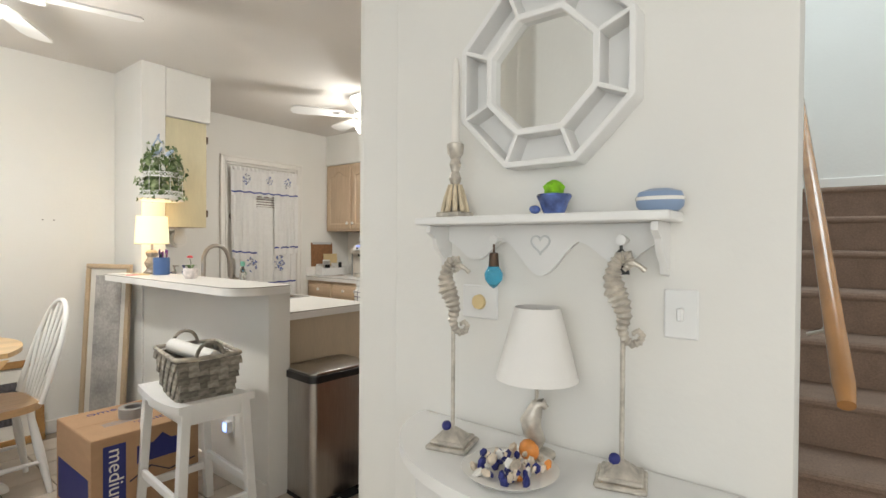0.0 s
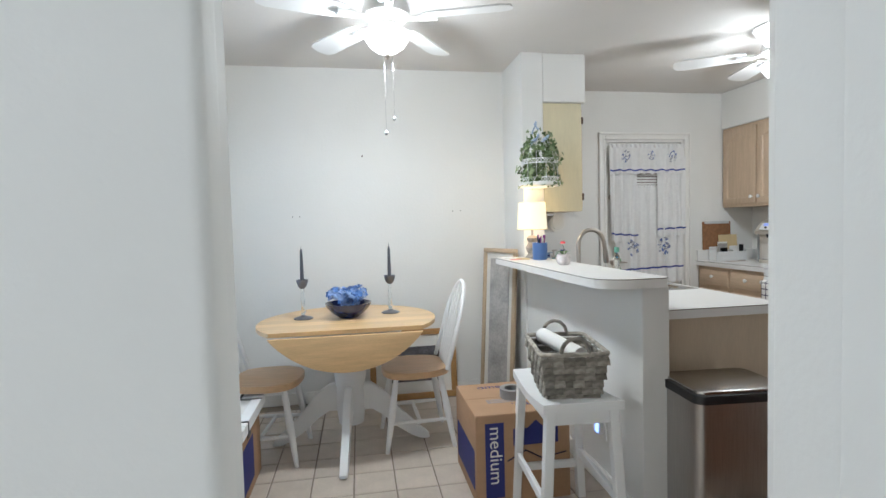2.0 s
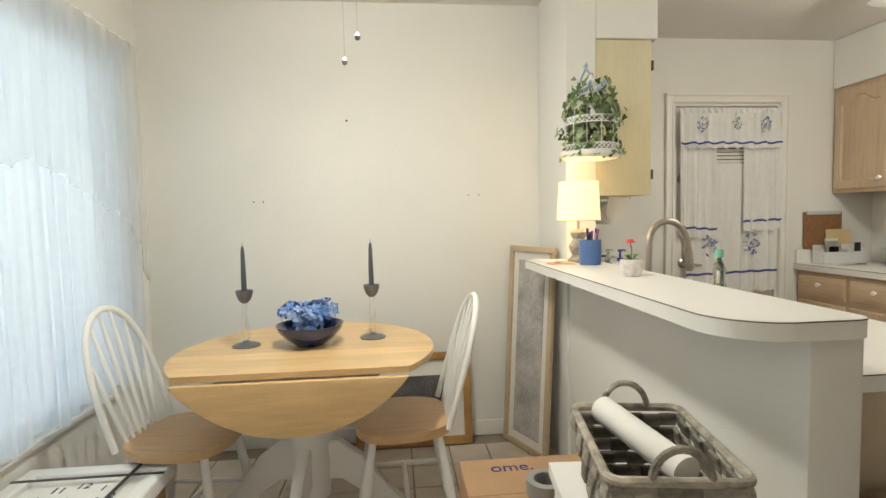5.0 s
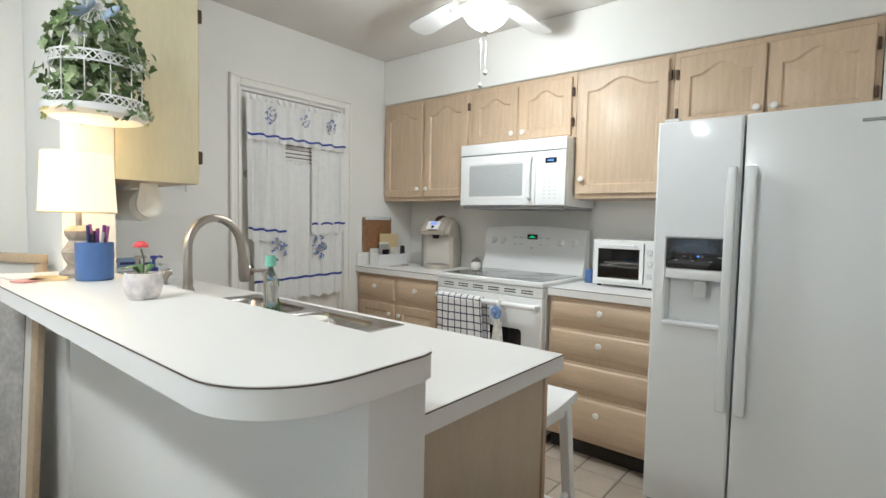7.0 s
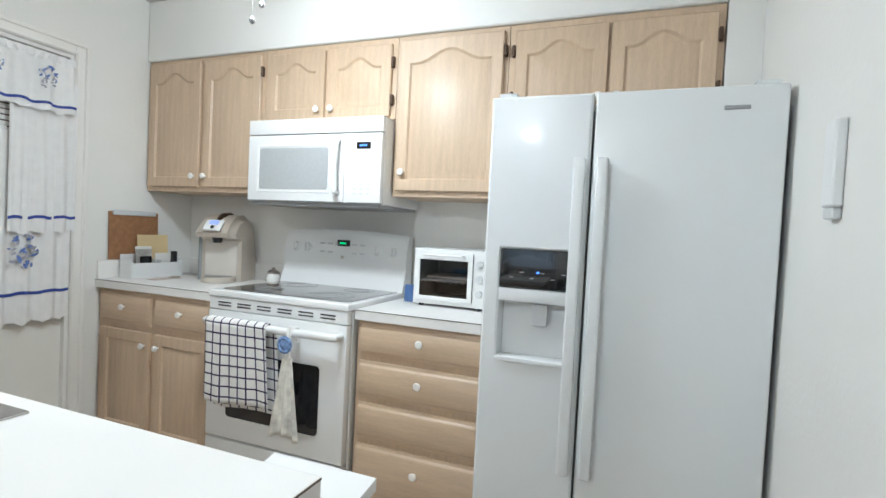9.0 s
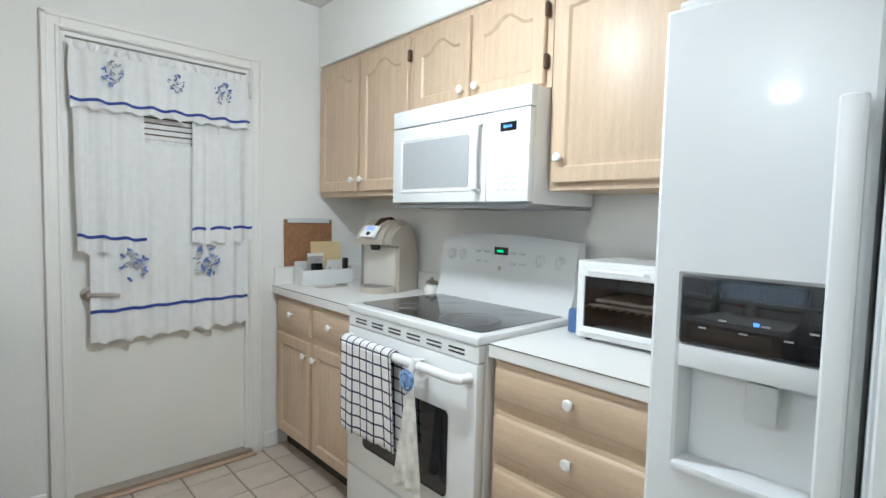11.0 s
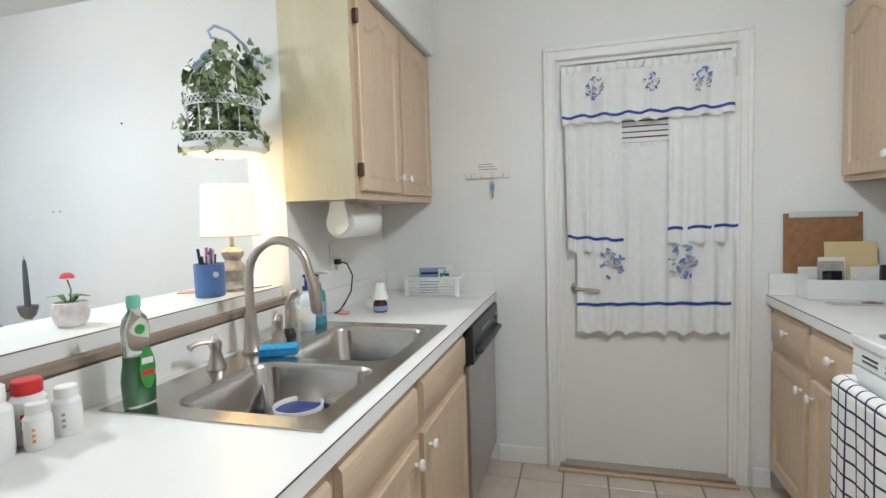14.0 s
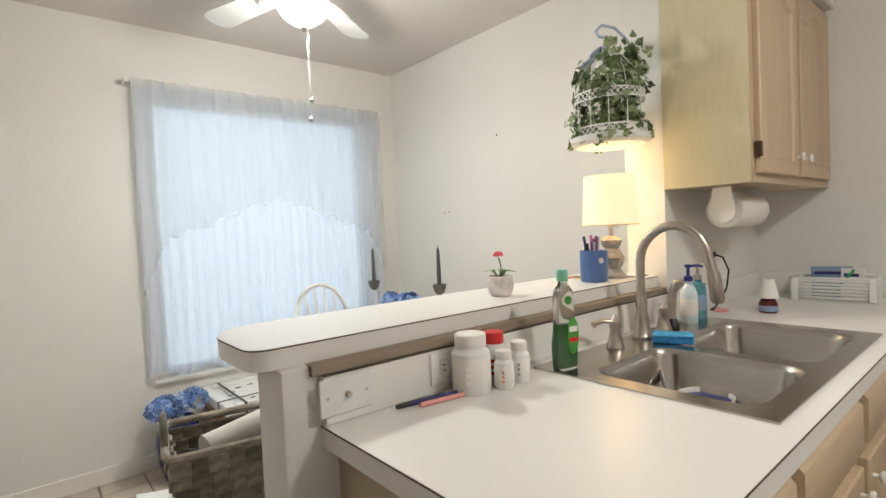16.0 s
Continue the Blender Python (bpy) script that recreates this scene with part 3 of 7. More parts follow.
part("backsplash", boxed(-0.962, -0.944, -2.31, -0.932, 0.9125, 1.006, 0.002), LAMINATE, ctr, "low white laminate backsplash")
part("backsplash", boxed(-0.949, -0.931, -0.931, -0.02, 0.9125, 1.010, 0.002), LAMINATE, ctr)
part("backsplash", boxed(-0.93, -0.335, -0.019, -0.001, 0.9125, 1.010, 0.002), LAMINATE, ctr)
part("edge_seam", boxed(-0.950, -0.944, -2.31, -0.932, 1.0062, 1.0085), EDGE, ctr)
for name, y0, y1 in (("counter_by_door", -0.842, 0.0), ("counter_by_refrigerator", -2.215, -1.610)):
    c = thing(name, "white laminate counter on oak base cabinets", "countertop")
    part("top", boxed(0.92, XE - 0.001, y0, y1 - 0.0005, 0.870, 0.912), LAMINATE, c)
    part("edge_seam", boxed(0.9185, 0.92, y0, y1 - 0.001, 0.9085, 0.9112), EDGE, c, "thin dark laminate seam")
    part("backsplash", boxed(XE - 0.02, XE - 0.001, y0, y1 - 0.021, 0.9125, 1.01, 0.002), LAMINATE, c)
    if y1 == 0.0:
        part("backsplash", boxed(0.925, XE - 0.001, -0.019, -0.001, 0.9125, 1.01, 0.002), LAMINATE, c)

# ---- breakfast bar top
TAUPE = material("taupe_wood_strip", (0.30, 0.235, 0.18), 0.6, vary=0.12, scale=9, stretch=(8, 1, 8))
bar = thing("breakfast_bar", "raised white laminate bar top with rounded end", "countertop")
outline = rounded(-1.295, -0.985, -2.43, -0.932, 0.14, (1, 0, 0, 0), 12)
outline = [p for p in outline if p != (-0.985, -2.43)]
k = [i for i, p in enumerate(outline) if abs(p[1] + 2.43) < 1e-6][-1]
outline[k + 1:k + 1] = [(-1.025, -2.43), (-1.002, -2.424), (-0.988, -2.407), (-0.985, -2.39)]
outline[-1:] = [(-1.1005, -0.932), (-1.1005, -0.87), (-1.295, -0.87)]
part("top", slabbed(outline, 1.0295, 1.070), LAMINATE, bar)
seam = [(x + (x > -0.99) * 0.001 - (x < -1.25) * 0.001, y - (y < -2.4) * 0.001) for x, y in outline]
part("edge_seam", slabbed(seam, 1.0665, 1.0688), EDGE, bar, "thin dark laminate seam")
part("trim_strip", boxed(-0.9625, -0.951, -2.33, -0.932, 1.010, 1.0292), TAUPE, bar, "brown wood strip under the bar top")
part("trim_strip", boxed(-0.985, -0.9625, -2.33, -0.932, 1.0282, 1.0292), TAUPE, bar)


# ---- sink
def bowl(x0, x1, y0, y1, depth):
    bm = bmesh.new()
    rings = []
    for z, inset, r in ((0.916, 0.0, 0.06), (0.912, 0.004, 0.058), (0.90, 0.010, 0.055), (0.912 - depth + 0.03, 0.022, 0.05), (0.912 - depth + 0.006, 0.035, 0.045), (0.912 - depth, 0.06, 0.03)):
        rings.append([bm.verts.new((x, y, z)) for x, y in rounded(x0 + inset, x1 - inset, y0 + inset, y1 - inset, r, segs=6)])
    for a, b in zip(rings, rings[1:]):
        for i in range(len(a)):
            j = (i + 1) % len(a)
            bm.faces.new((a[i], b[i], b[j], a[j]))
    bm.faces.new(rings[-1])
    return bm


sink = thing("double_sink", "brushed steel double bowl drop-in sink", "sink")
BX0, BX1 = -0.775, -0.412
B1 = (-1.705, -1.36)   # near bowl
B2 = (-1.315, -0.90)   # far bowl
part("bowl", bowl(BX0, BX1, *B1, 0.155), STEEL, sink)
part("bowl", bowl(BX0, BX1, *B2, 0.155), STEEL, sink)
bm = bmesh.new()
for b in ((-0.905, BX0, -1.755, -0.838), (BX1, -0.365, -1.755, -0.838), (BX0, BX1, -1.755, B1[0]), (BX0, BX1, B1[1], B2[0]), (BX0, BX1, B2[1], -0.838)):
    box(bm, *b, 0.9125, 0.9165)
for x, y, sx, sy in ((BX0, B1[0], 1, 1), (BX1, B1[0], -1, 1), (BX0, B1[1], 1, -1), (BX1, B1[1], -1, -1), (BX0, B2[0], 1, 1), (BX1, B2[0], -1, 1), (BX0, B2[1], 1, -1), (BX1, B2[1], -1, -1)):
    pts = [(x, y)] + [(x + sx * 0.06 * (1 - math.sin(a)), y + sy * 0.06 * (1 - math.cos(a))) for a in [radians(q) for q in range(0, 91, 15)]]
    slab(bm, pts, 0.9125, 0.9165)
part("rim", bm, STEEL, sink, "flat brushed steel rim")
for y in (-1.53, -1.105):
    part("drain", lathed([(0.04, 0), (0.04, 0.004), (0.03, 0.002), (0, 0.001)], (-0.595, y, 0.7575)), NICKEL, sink)

fau = thing("kitchen_faucet", "brushed nickel gooseneck faucet behind the sink", "faucet", pose(-0.862, -1.285, 0.917))
part("base", lathed([(0.031, 0), (0.031, 0.006), (0.026, 0.012), (0.022, 0.05), (0.017, 0.09), (0.019, 0.11), (0.014, 0.125), (0.013, 0.13)]), NICKEL, fau)
neck = [(0, 0, 0.12), (0, 0, 0.22)] + [(0.095 - 0.095 * math.cos(a), 0.025 * math.sin(a / 2), 0.235 + 0.105 * math.sin(a)) for a in [radians(q) for q in range(0, 171, 12)]] + [(0.20, 0.03, 0.20)]
part("spout", tubed(neck, [0.0135] * (len(neck) - 1) + [0.015], 14), NICKEL, fau)
part("spray_head", tubed([(0.199, 0.03, 0.205), (0.202, 0.031, 0.19), (0.208, 0.033, 0.13), (0.208, 0.033, 0.118)], [0.0165, 0.018, 0.019, 0.014], 16), NICKEL, fau)
for name, dy, turn in (("faucet_handle", -0.165, -1), ("faucet_handle", 0.125, 1)):
    h = thing(name, "brushed nickel lever handle on the sink deck", "faucet handle", pose(-0.855, -1.285 + dy, 0.917), "faucet handles")
    part("base", lathed([(0.026, 0), (0.026, 0.006), (0.022, 0.014), (0.014, 0.05), (0.018, 0.062), (0.016, 0.075), (0.008, 0.082), (0.004, 0.092), (0, 0.095)]), NICKEL, h)
    part("lever", tubed([(0, 0, 0.072), (-0.02, turn * 0.025, 0.078), (-0.028, turn * 0.05, 0.074), (-0.03, turn * 0.062, 0.070)], [0.008, 0.0065, 0.007, 0.009], 10), NICKEL, h)
spr = thing("side_sprayer", "brushed nickel side sprayer with black nozzle", "sprayer", pose(-0.86, -1.09, 0.917))
part("base", lathed([(0.024, 0), (0.024, 0.008), (0.018, 0.02), (0.014, 0.03)]), BLACK, spr)
part("wand", tubed([(0, 0, 0.028), (0, 0.004, 0.08), (0.0, 0.01, 0.12), (0.012, 0.015, 0.145), (0.03, 0.02, 0.15)], [0.012, 0.013, 0.014, 0.016, 0.013], 12), NICKEL, spr)

# ---- stove
st = thing("electric_range", "white electric range with a black glass cooktop", "stove", pose(0.875, -0.847, 0, 0, 0, -90))
W = 0.758
part("body", boxed(0.002, W - 0.002, 0.045, 0.60, 0.05, 0.905, 0.004), WHITE, st)
top = part("cooktop", boxed(0, W, 0.0, 0.565, 0.905, 0.936, 0.010, 3), WHITE, st, "white enamel cooktop rim")
part("glass", slabbed(rounded(0.03, W - 0.03, 0.045, 0.535, 0.03), 0.9362, 0.9385), BLACKG, top, "glossy black ceramic glass")
for x, y, r in ((0.20, 0.165, 0.078), (0.55, 0.175, 0.112), (0.20, 0.41, 0.098), (0.56, 0.42, 0.075)):
    for rr in (r, r * 0.64):
        part("burner_ring", tubed([(x + rr * math.cos(math.tau * i / 40), y + rr * math.sin(math.tau * i / 40), 0.9386) for i in range(40)], 0.0011, 4, True), GREYP, top, "thin grey printed burner ring")
ovendoor = part("oven_door", boxed(0.004, W - 0.004, 0.003, 0.043, 0.255, 0.845, 0.008, 2), WHITE, st)
part("window", slabbed(rounded(0.13, 0.63, 0.36, 0.66, 0.02), 0, 0.003), BLACKG, ovendoor, "dark oven window", pose(0, 0.0005, 0, 90, 0, 0))
part("handle", tubed([(0.03, 0.0, 0.80), (0.035, -0.038, 0.80), (0.06, -0.048, 0.80), (W - 0.06, -0.048, 0.80), (W - 0.035, -0.038, 0.80), (W - 0.03, 0.0, 0.80)], 0.017, 12), WHITE, ovendoor, "white bar handle")
part("vent_panel", boxed(0.004, W - 0.004, 0.006, 0.043, 0.848, 0.904, 0.003), WHITE, st)
for i in range(6):
    for j in range(2):
        x = 0.06 + i * 0.112
        part("vent_slot", boxed(x, x + 0.075, 0.0045, 0.0065, 0.864 + j * 0.014, 0.870 + j * 0.014), BLACK, st)
part("drawer", boxed(0.004, W - 0.004, 0.003, 0.043, 0.06, 0.245, 0.010, 2), WHITE, st)
part("plinth", boxed(0.01, W - 0.01, 0.07, 0.58, 0.0, 0.05), BLACK, st)
bm = bmesh.new()
prof = [(0.50, 0.936), (0.525, 1.00), (0.535, 1.055), (0.528, 1.075), (0.55, 1.195), (0.575, 1.222), (0.60, 1.222), (0.60, 0.936)]
sect = []
for x in [i * W / 16 for i in range(17)]:
    lift = 0.018 * math.sin(math.pi * x / W)
    sect.append([bm.verts.new((x, y, z + (lift if z > 1.1 else 0))) for y, z in prof])
for a, b in zip(sect, sect[1:]):
    for i in range(len(prof)):
        j = (i + 1) % len(prof)
        bm.faces.new((a[i], b[i], b[j], a[j]))
bm.faces.new(sect[0]), bm.faces.new(sect[-1][::-1])
guard = part("backguard", bm, WHITE, st, "curved white control backguard")
TILT = pose(0, 0, 0, 90 - 10, 0, 0)
for x in (0.075, 0.15, W - 0.17, W - 0.075):
    kn = part("dial", lathed([(0.027, 0), (0.026, 0.006), (0.021, 0.010), (0.019, 0.022), (0, 0.023)], (x, 0.54, 1.138), 20, TILT), WHITE, guard)
    part("pointer", boxed(x - 0.003, x + 0.003, 0.5145, 0.518, 1.128, 1.158, 0.001), LIGHTGREY, kn)
face = part("display", boxed(0.345, 0.42, 0.530, 0.541, 1.152, 1.185, 0.002), BLACKG, guard, "black clock display", None)
part("digits", boxed(0.365, 0.40, 0.528, 0.5302, 1.163, 1.172), DISPLAYGREEN, face)
for i in range(6):
    for j in range(2):
        if j or i not in (2, 3):
            part("button", boxed(0.235 + i * 0.05, 0.265 + i * 0.05, 0.530, 0.5365, 1.112 + j * 0.045, 1.122 + j * 0.045, 0.001), LIGHTGREY, guard)
part("badge", lathed([(0.010, 0), (0.010, 0.003), (0, 0.004)], (0.38, 0.531, 1.092), 16, TILT), SILVER, guard)


# ---- checked towel over the oven handle, and the hanging towel
def drape(x0, x1, y, z_top, z_bot, wave, cols=26, rows=22, seed=0, skew=0.0, flare=0.0):
    """Hanging cloth with soft folds; carries a map in metres for its pattern."""
    bm = bmesh.new()
    uv = bm.loops.layers.uv.new("UVMap")
    grid, rnd = [], random.Random(seed)
    ph = [rnd.uniform(0, 6.28) for _ in range(4)]
    for r in range(rows + 1):
        v = r / rows
        row = []
        for c in range(cols + 1):
            u = c / cols
            f = wave * (0.25 + 0.75 * v) * (math.sin(u * 14 + ph[0] + v * 0.6) + 0.5 * math.sin(u * 29 + ph[1]) + 0.4 * math.sin(u * 6 + ph[2]))
            x = x0 + (x1 - x0) * u + skew * v * u + (u - 0.5) * flare * v
            row.append(bm.verts.new((x, y + f, z_top + (z_bot - z_top) * v + 0.008 * math.sin(u * 5 + ph[3]) * v)))
        grid.append(row)
    for r in range(rows):
        for c in range(cols):
            fce = bm.faces.new((grid[r][c], grid[r][c + 1], grid[r + 1][c + 1], grid[r + 1][c]))
            for lp, (cc, rr) in zip(fce.loops, ((c, r), (c + 1, r), (c + 1, r + 1), (c, r + 1))):
                lp[uv].uv = (cc / cols * abs(x1 - x0), rr / rows * abs(z_top - z_bot))
    return bm


def thick(ob, t):
    m = ob.modifiers.new("thickness", "SOLIDIFY")
    m.thickness, m.offset = t, 0
    return ob


tw = thing("checked_towel", "white kitchen towel with dark checks on the oven handle", "towel", pose(0.875, -0.847, 0, 0, 0, -90))
thick(part("front_fold", drape(0.065, 0.395, -0.071, 0.805, 0.455, 0.005, seed=3, skew=0.03), TOWEL, tw), 0.004)
bm = bmesh.new()
uvl = bm.loops.layers.uv.new("UVMap")
rows_ = []
for i in range(9):
    a = math.pi * i / 8
    rows_.append([bm.verts.new((0.065 + 0.33 * c / 20, -0.048 - 0.023 * math.cos(a), 0.803 + 0.021 * math.sin(a))) for c in range(21)])
for r in range(8):
    for c in range(20):
        f = bm.faces.new((rows_[r][c], rows_[r][c + 1], rows_[r + 1][c + 1], rows_[r + 1][c]))
        for lp, (cc, rr) in zip(f.loops, ((c, r), (c + 1, r), (c + 1, r + 1), (c, r + 1))):
            lp[uvl].uv = (cc * 0.0165, -rr * 0.009)
thick(part("top_fold", bm, TOWEL, tw), 0.004)
thick(part("back_fold", drape(0.08, 0.42, -0.024, 0.805, 0.42, 0.0025, seed=8, skew=0.03), TOWEL, tw), 0.004)
ht = thing("hanging_hand_towel", "printed hand towel hung by a blue rosette loop", "towel", pose(0.875, -0.847, 0, 0, 0, -90))
thick(part("towel", drape(0.50, 0.545, -0.074, 0.70, 0.36, 0.010, 18, 18, 5, flare=0.10), material("printed_towel", (0.72, 0.70, 0.64), 0.9, vary=0.35, scale=22, bump=0.4, bump_scale=300), ht), 0.006)
part("loop", tubed([(0.52, -0.072, 0.69), (0.515, -0.074, 0.76), (0.52, -0.060, 0.822), (0.525, -0.03, 0.815), (0.525, -0.028, 0.76)], 0.012, 8), PAPER, ht)
part("rosette", lathed([(0.0, 0.0), (0.034, 0.002), (0.038, 0.008), (0.028, 0.014), (0.022, 0.010), (0.012, 0.016), (0, 0.017)], (0.515, -0.080, 0.755), 14, KNOB_TILT), material("crochet_rosette", (0.20, 0.30, 0.52), 0.9, vary=0.6, scale=70, bump=0.6), ht, "blue and white crochet rosette")

# ---- microwave
mw = thing("microwave", "white over-the-range microwave with a grey window", "microwave", pose(1.10, -0.847, 1.362, 0, 0, -90))
part("body", boxed(0.002, 0.757, 0.03, 0.42, 0.0, 0.402, 0.004), WHITE, mw)
part("vent_top", boxed(0.0, 0.759, 0.0, 0.029, 0.330, 0.402, 0.006, 2), WHITE, mw, "plain white vent grille")
md = part("door", boxed(0.0, 0.562, 0.0, 0.029, 0.006, 0.326, 0.008, 2), WHITE, mw)
part("window", slabbed(rounded(0.075, 0.475, 0.065, 0.262, 0.012), 0, 0.003), MWGLASS, md, "grey perforated window", pose(0, 0.0008, 0, 90, 0, 0))
bm = bmesh.new()
for b in ((0.058, 0.49, 0.268, 0.278), (0.058, 0.49, 0.048, 0.058), (0.058, 0.068, 0.058, 0.268), (0.48, 0.49, 0.058, 0.268)):
    box(bm, b[0], b[1], -0.003, 0.001, b[2], b[3], 0.001)
part("window_frame", bm, WHITE2, md)
part("handle", tubed([(0.532, 0.0, 0.295), (0.532, -0.028, 0.285), (0.532, -0.040, 0.17), (0.532, -0.028, 0.055), (0.532, 0.0, 0.045)], [0.012, 0.013, 0.014, 0.013, 0.012], 10), WHITE, md, "curved white handle")
cp = part("control_panel", boxed(0.564, 0.757, 0.0, 0.029, 0.006, 0.326, 0.006, 2), WHITE, mw)
dsp = part("display", boxed(0.628, 0.70, -0.002, 0.001, 0.253, 0.284), BLACKG, cp, "black clock display")
for i in range(4):
    part("digit", boxed(0.644 + i * 0.010, 0.650 + i * 0.010, -0.003, -0.0018, 0.264, 0.273), DISPLAYBLUE, dsp)
for r in range(8):
    for c in range(3):
        part("key_print", boxed(0.615 + c * 0.035, 0.632 + c * 0.035, -0.0012, 0.0005, 0.045 + r * 0.022, 0.051 + r * 0.022), LIGHTGREY, cp)
part("bottom_plate", boxed(0.01, 0.75, 0.02, 0.41, -0.014, -0.001), GREYP, mw, "dark vent underside")
part("grease_filter", boxed(0.08, 0.36, 0.10, 0.36, -0.018, -0.0145), STEEL, mw)

# ---- refrigerator
fr = thing("refrigerator", "white side-by-side refrigerator with ice dispenser", "refrigerator", pose(0.70, -2.225, 0, 0, 0, -90))
FH, FW, FS = 1.703, 0.832, 0.325
part("body", boxed(0.004, FW - 0.004, 0.075, 0.78, 0.02, FH - 0.015, 0.006), FRIDGE, fr)
DX0, DX1, DZ0, DZ1 = 0.055, 0.283, 0.855, 1.212
bm = bmesh.new()
ringv = []
for x0, x1, z0, z1, y in ((0.0, FS - 0.004, 0.05, FH, 0.07), (0.0, FS - 0.004, 0.05, FH, 0.008), (0.008, FS - 0.012, 0.058, FH - 0.008, 0.0), (DX0 - 0.006, DX1 + 0.006, DZ0 - 0.006, DZ1 + 0.006, 0.0),
                          (DX0, DX1, DZ0, DZ1, 0.005), (DX0 + 0.006, DX1 - 0.006, DZ0 + 0.004, DZ1, 0.055)):
    ringv.append([bm.verts.new(v) for v in ((x0, y, z0), (x1, y, z0), (x1, y, z1), (x0, y, z1))])
for a, b in zip(ringv, ringv[1:]):
    for q in range(4):
        bm.faces.new((a[q], a[(q + 1) % 4], b[(q + 1) % 4], b[q]))
bm.faces.new(ringv[0][::-1]), bm.faces.new(ringv[-1])
d1 = part("freezer_door", bm, FRIDGE, fr)
d2 = part("refrigerator_door", boxed(FS + 0.004, FW, 0.0, 0.07, 0.05, FH, 0.010, 3), FRIDGE, fr)
for d, x in ((d1, FS - 0.032), (d2, FS + 0.034)):
    h = part("handle", boxed(x - 0.018, x + 0.018, -0.042, -0.018, 0.52, 1.50, 0.010, 3), FRIDGE, d, "long white bar handle")
    for z in (0.55, 1.46):
        part("mount", boxed(x - 0.012, x + 0.012, -0.019, 0.001, z, z + 0.03, 0.003), FRIDGE, h)
part("control_panel", boxed(DX0, DX1, -0.006, 0.05, 1.085, DZ1, 0.008, 3), BLACKG, d1, "glossy black dispenser panel")
part("lit_icon", boxed(0.177, 0.186, -0.0075, -0.0055, 1.136, 1.142), DISPLAYBLUE, d1)
for i in range(6):
    part("panel_mark", boxed(0.09 + i * 0.033, 0.103 + i * 0.033, -0.0072, -0.0055, 1.118 + 0.018 * (i % 2), 1.121 + 0.018 * (i % 2)), GREYP, d1)
part("dispenser_frame", boxed(DX0, DX1, -0.004, 0.03, 1.04, 1.084, 0.006, 2), FRIDGE, d1)
part("lever", boxed(0.165, 0.215, 0.012, 0.028, 0.965, 1.035, 0.008, 2), LIGHTGREY, d1)
part("drip_tray", boxed(DX0 - 0.002, DX1 + 0.002, -0.010, 0.054, DZ0 - 0.012, DZ0 + 0.004, 0.005, 2), FRIDGE, d1)
part("badge", boxed(0.675, 0.74, -0.003, 0.001, 1.635, 1.647, 0.002), GREYP, d2, "small grey maker's badge")
part("kick_grille", boxed(0.01, FW - 0.01, 0.03, 0.07, 0.0, 0.048), GREYP, fr)
for x in (0.02, FW - 0.08):
    part("hinge_cover", boxed(x, x + 0.06, 0.01, 0.12, FH, FH + 0.014, 0.005, 2), FRIDGE, fr)

# ---- back door with its casing and curtains
door = structure("door_1", boxed(0.018, 0.772, 0.028, 0.066, 0.029, 2.03), DOORP, "white painted back door with a curtained glass pane", "door")
bm = bmesh.new()
for x0, x1 in ((-0.068, 0.0), (0.79, 0.858)):
    box(bm, x0, x1, -0.013, -0.0005, 0, 2.118, 0.003)
    inner = (x1 - 0.018, x1 - 0.004) if x1 == 0.0 else (x0 + 0.004, x0 + 0.018)
    outer = (x0 + 0.002, x0 + 0.022) if x1 == 0.0 else (x1 - 0.022, x1 - 0.002)
    box(bm, *inner, -0.019, -0.012, 0, 2.06, 0.003), box(bm, *outer, -0.023, -0.012, 0, 2.112, 0.004)
box(bm, -0.0005, 0.7905, -0.013, -0.0005, 2.05, 2.118, 0.003)
box(bm, -0.018, 0.808, -0.019, -0.012, 2.054, 2.068, 0.003), box(bm, -0.066, 0.856, -0.023, -0.012, 2.096, 2.117, 0.004)
structure("trim_door", bm, TRIM, "white moulded door casing", "trim")
bm = bmesh.new()
box(bm, 0.0005, 0.0175, 0.0, 0.118, 0, 2.049), box(bm, 0.7725, 0.7895, 0.0, 0.118, 0, 2.049), box(bm, 0.018, 0.772, 0.0, 0.118, 2.032, 2.049)
structure("jamb_door", bm, TRIM, "white painted door jamb", "trim")
structure("threshold", boxed(-0.01, 0.80, -0.03, 0.11, 0.0, 0.028, 0.006, 2), NICKEL, "worn metal door threshold", "threshold")
structure("threshold_strip", boxed(-0.02, 0.81, -0.062, -0.031, 0.0, 0.014, 0.004), OAKB, "brown wooden threshold strip", "threshold")
gl = thing("door_blind", "white mini blind behind the door pane", "blind", pose(0, 0, 0))
for i in range(24):
    part("slat", boxed(0.14, 0.65, 0.012, 0.016, 1.25 + i * 0.026, 1.269 + i * 0.026), material("blind_slat", (0.78, 0.76, 0.73), 0.5) if i == 0 else bpy.data.materials["blind_slat"], gl)
# solid sheet whose dark colour stands in for shade between the slats
part("backing", boxed(0.13, 0.66, 0.0235, 0.0275, 1.2, 1.9), material("blind_gap", (0.16, 0.10, 0.09), 0.7), gl, "dark sheet painted as the shade between the slats")
lev = thing("door_lever", "brushed nickel lever on the back door", "door handle", pose(0.085, 0.0275, 0.93))
part("rose", lathed([(0.032, 0), (0.032, 0.008), (0.018, 0.014), (0.012, 0.05), (0, 0.052)], tilt=KNOB_TILT), NICKEL, lev)
part("lever", tubed([(0, -0.048, 0), (0.03, -0.056, 0), (0.07, -0.058, -0.002), (0.11, -0.055, -0.008)], [0.010, 0.009, 0.008, 0.007]), NICKEL, lev)
db = thing("deadbolt", "nickel deadbolt on the back door", "lock", pose(0.07, 0.0275, 1.53))
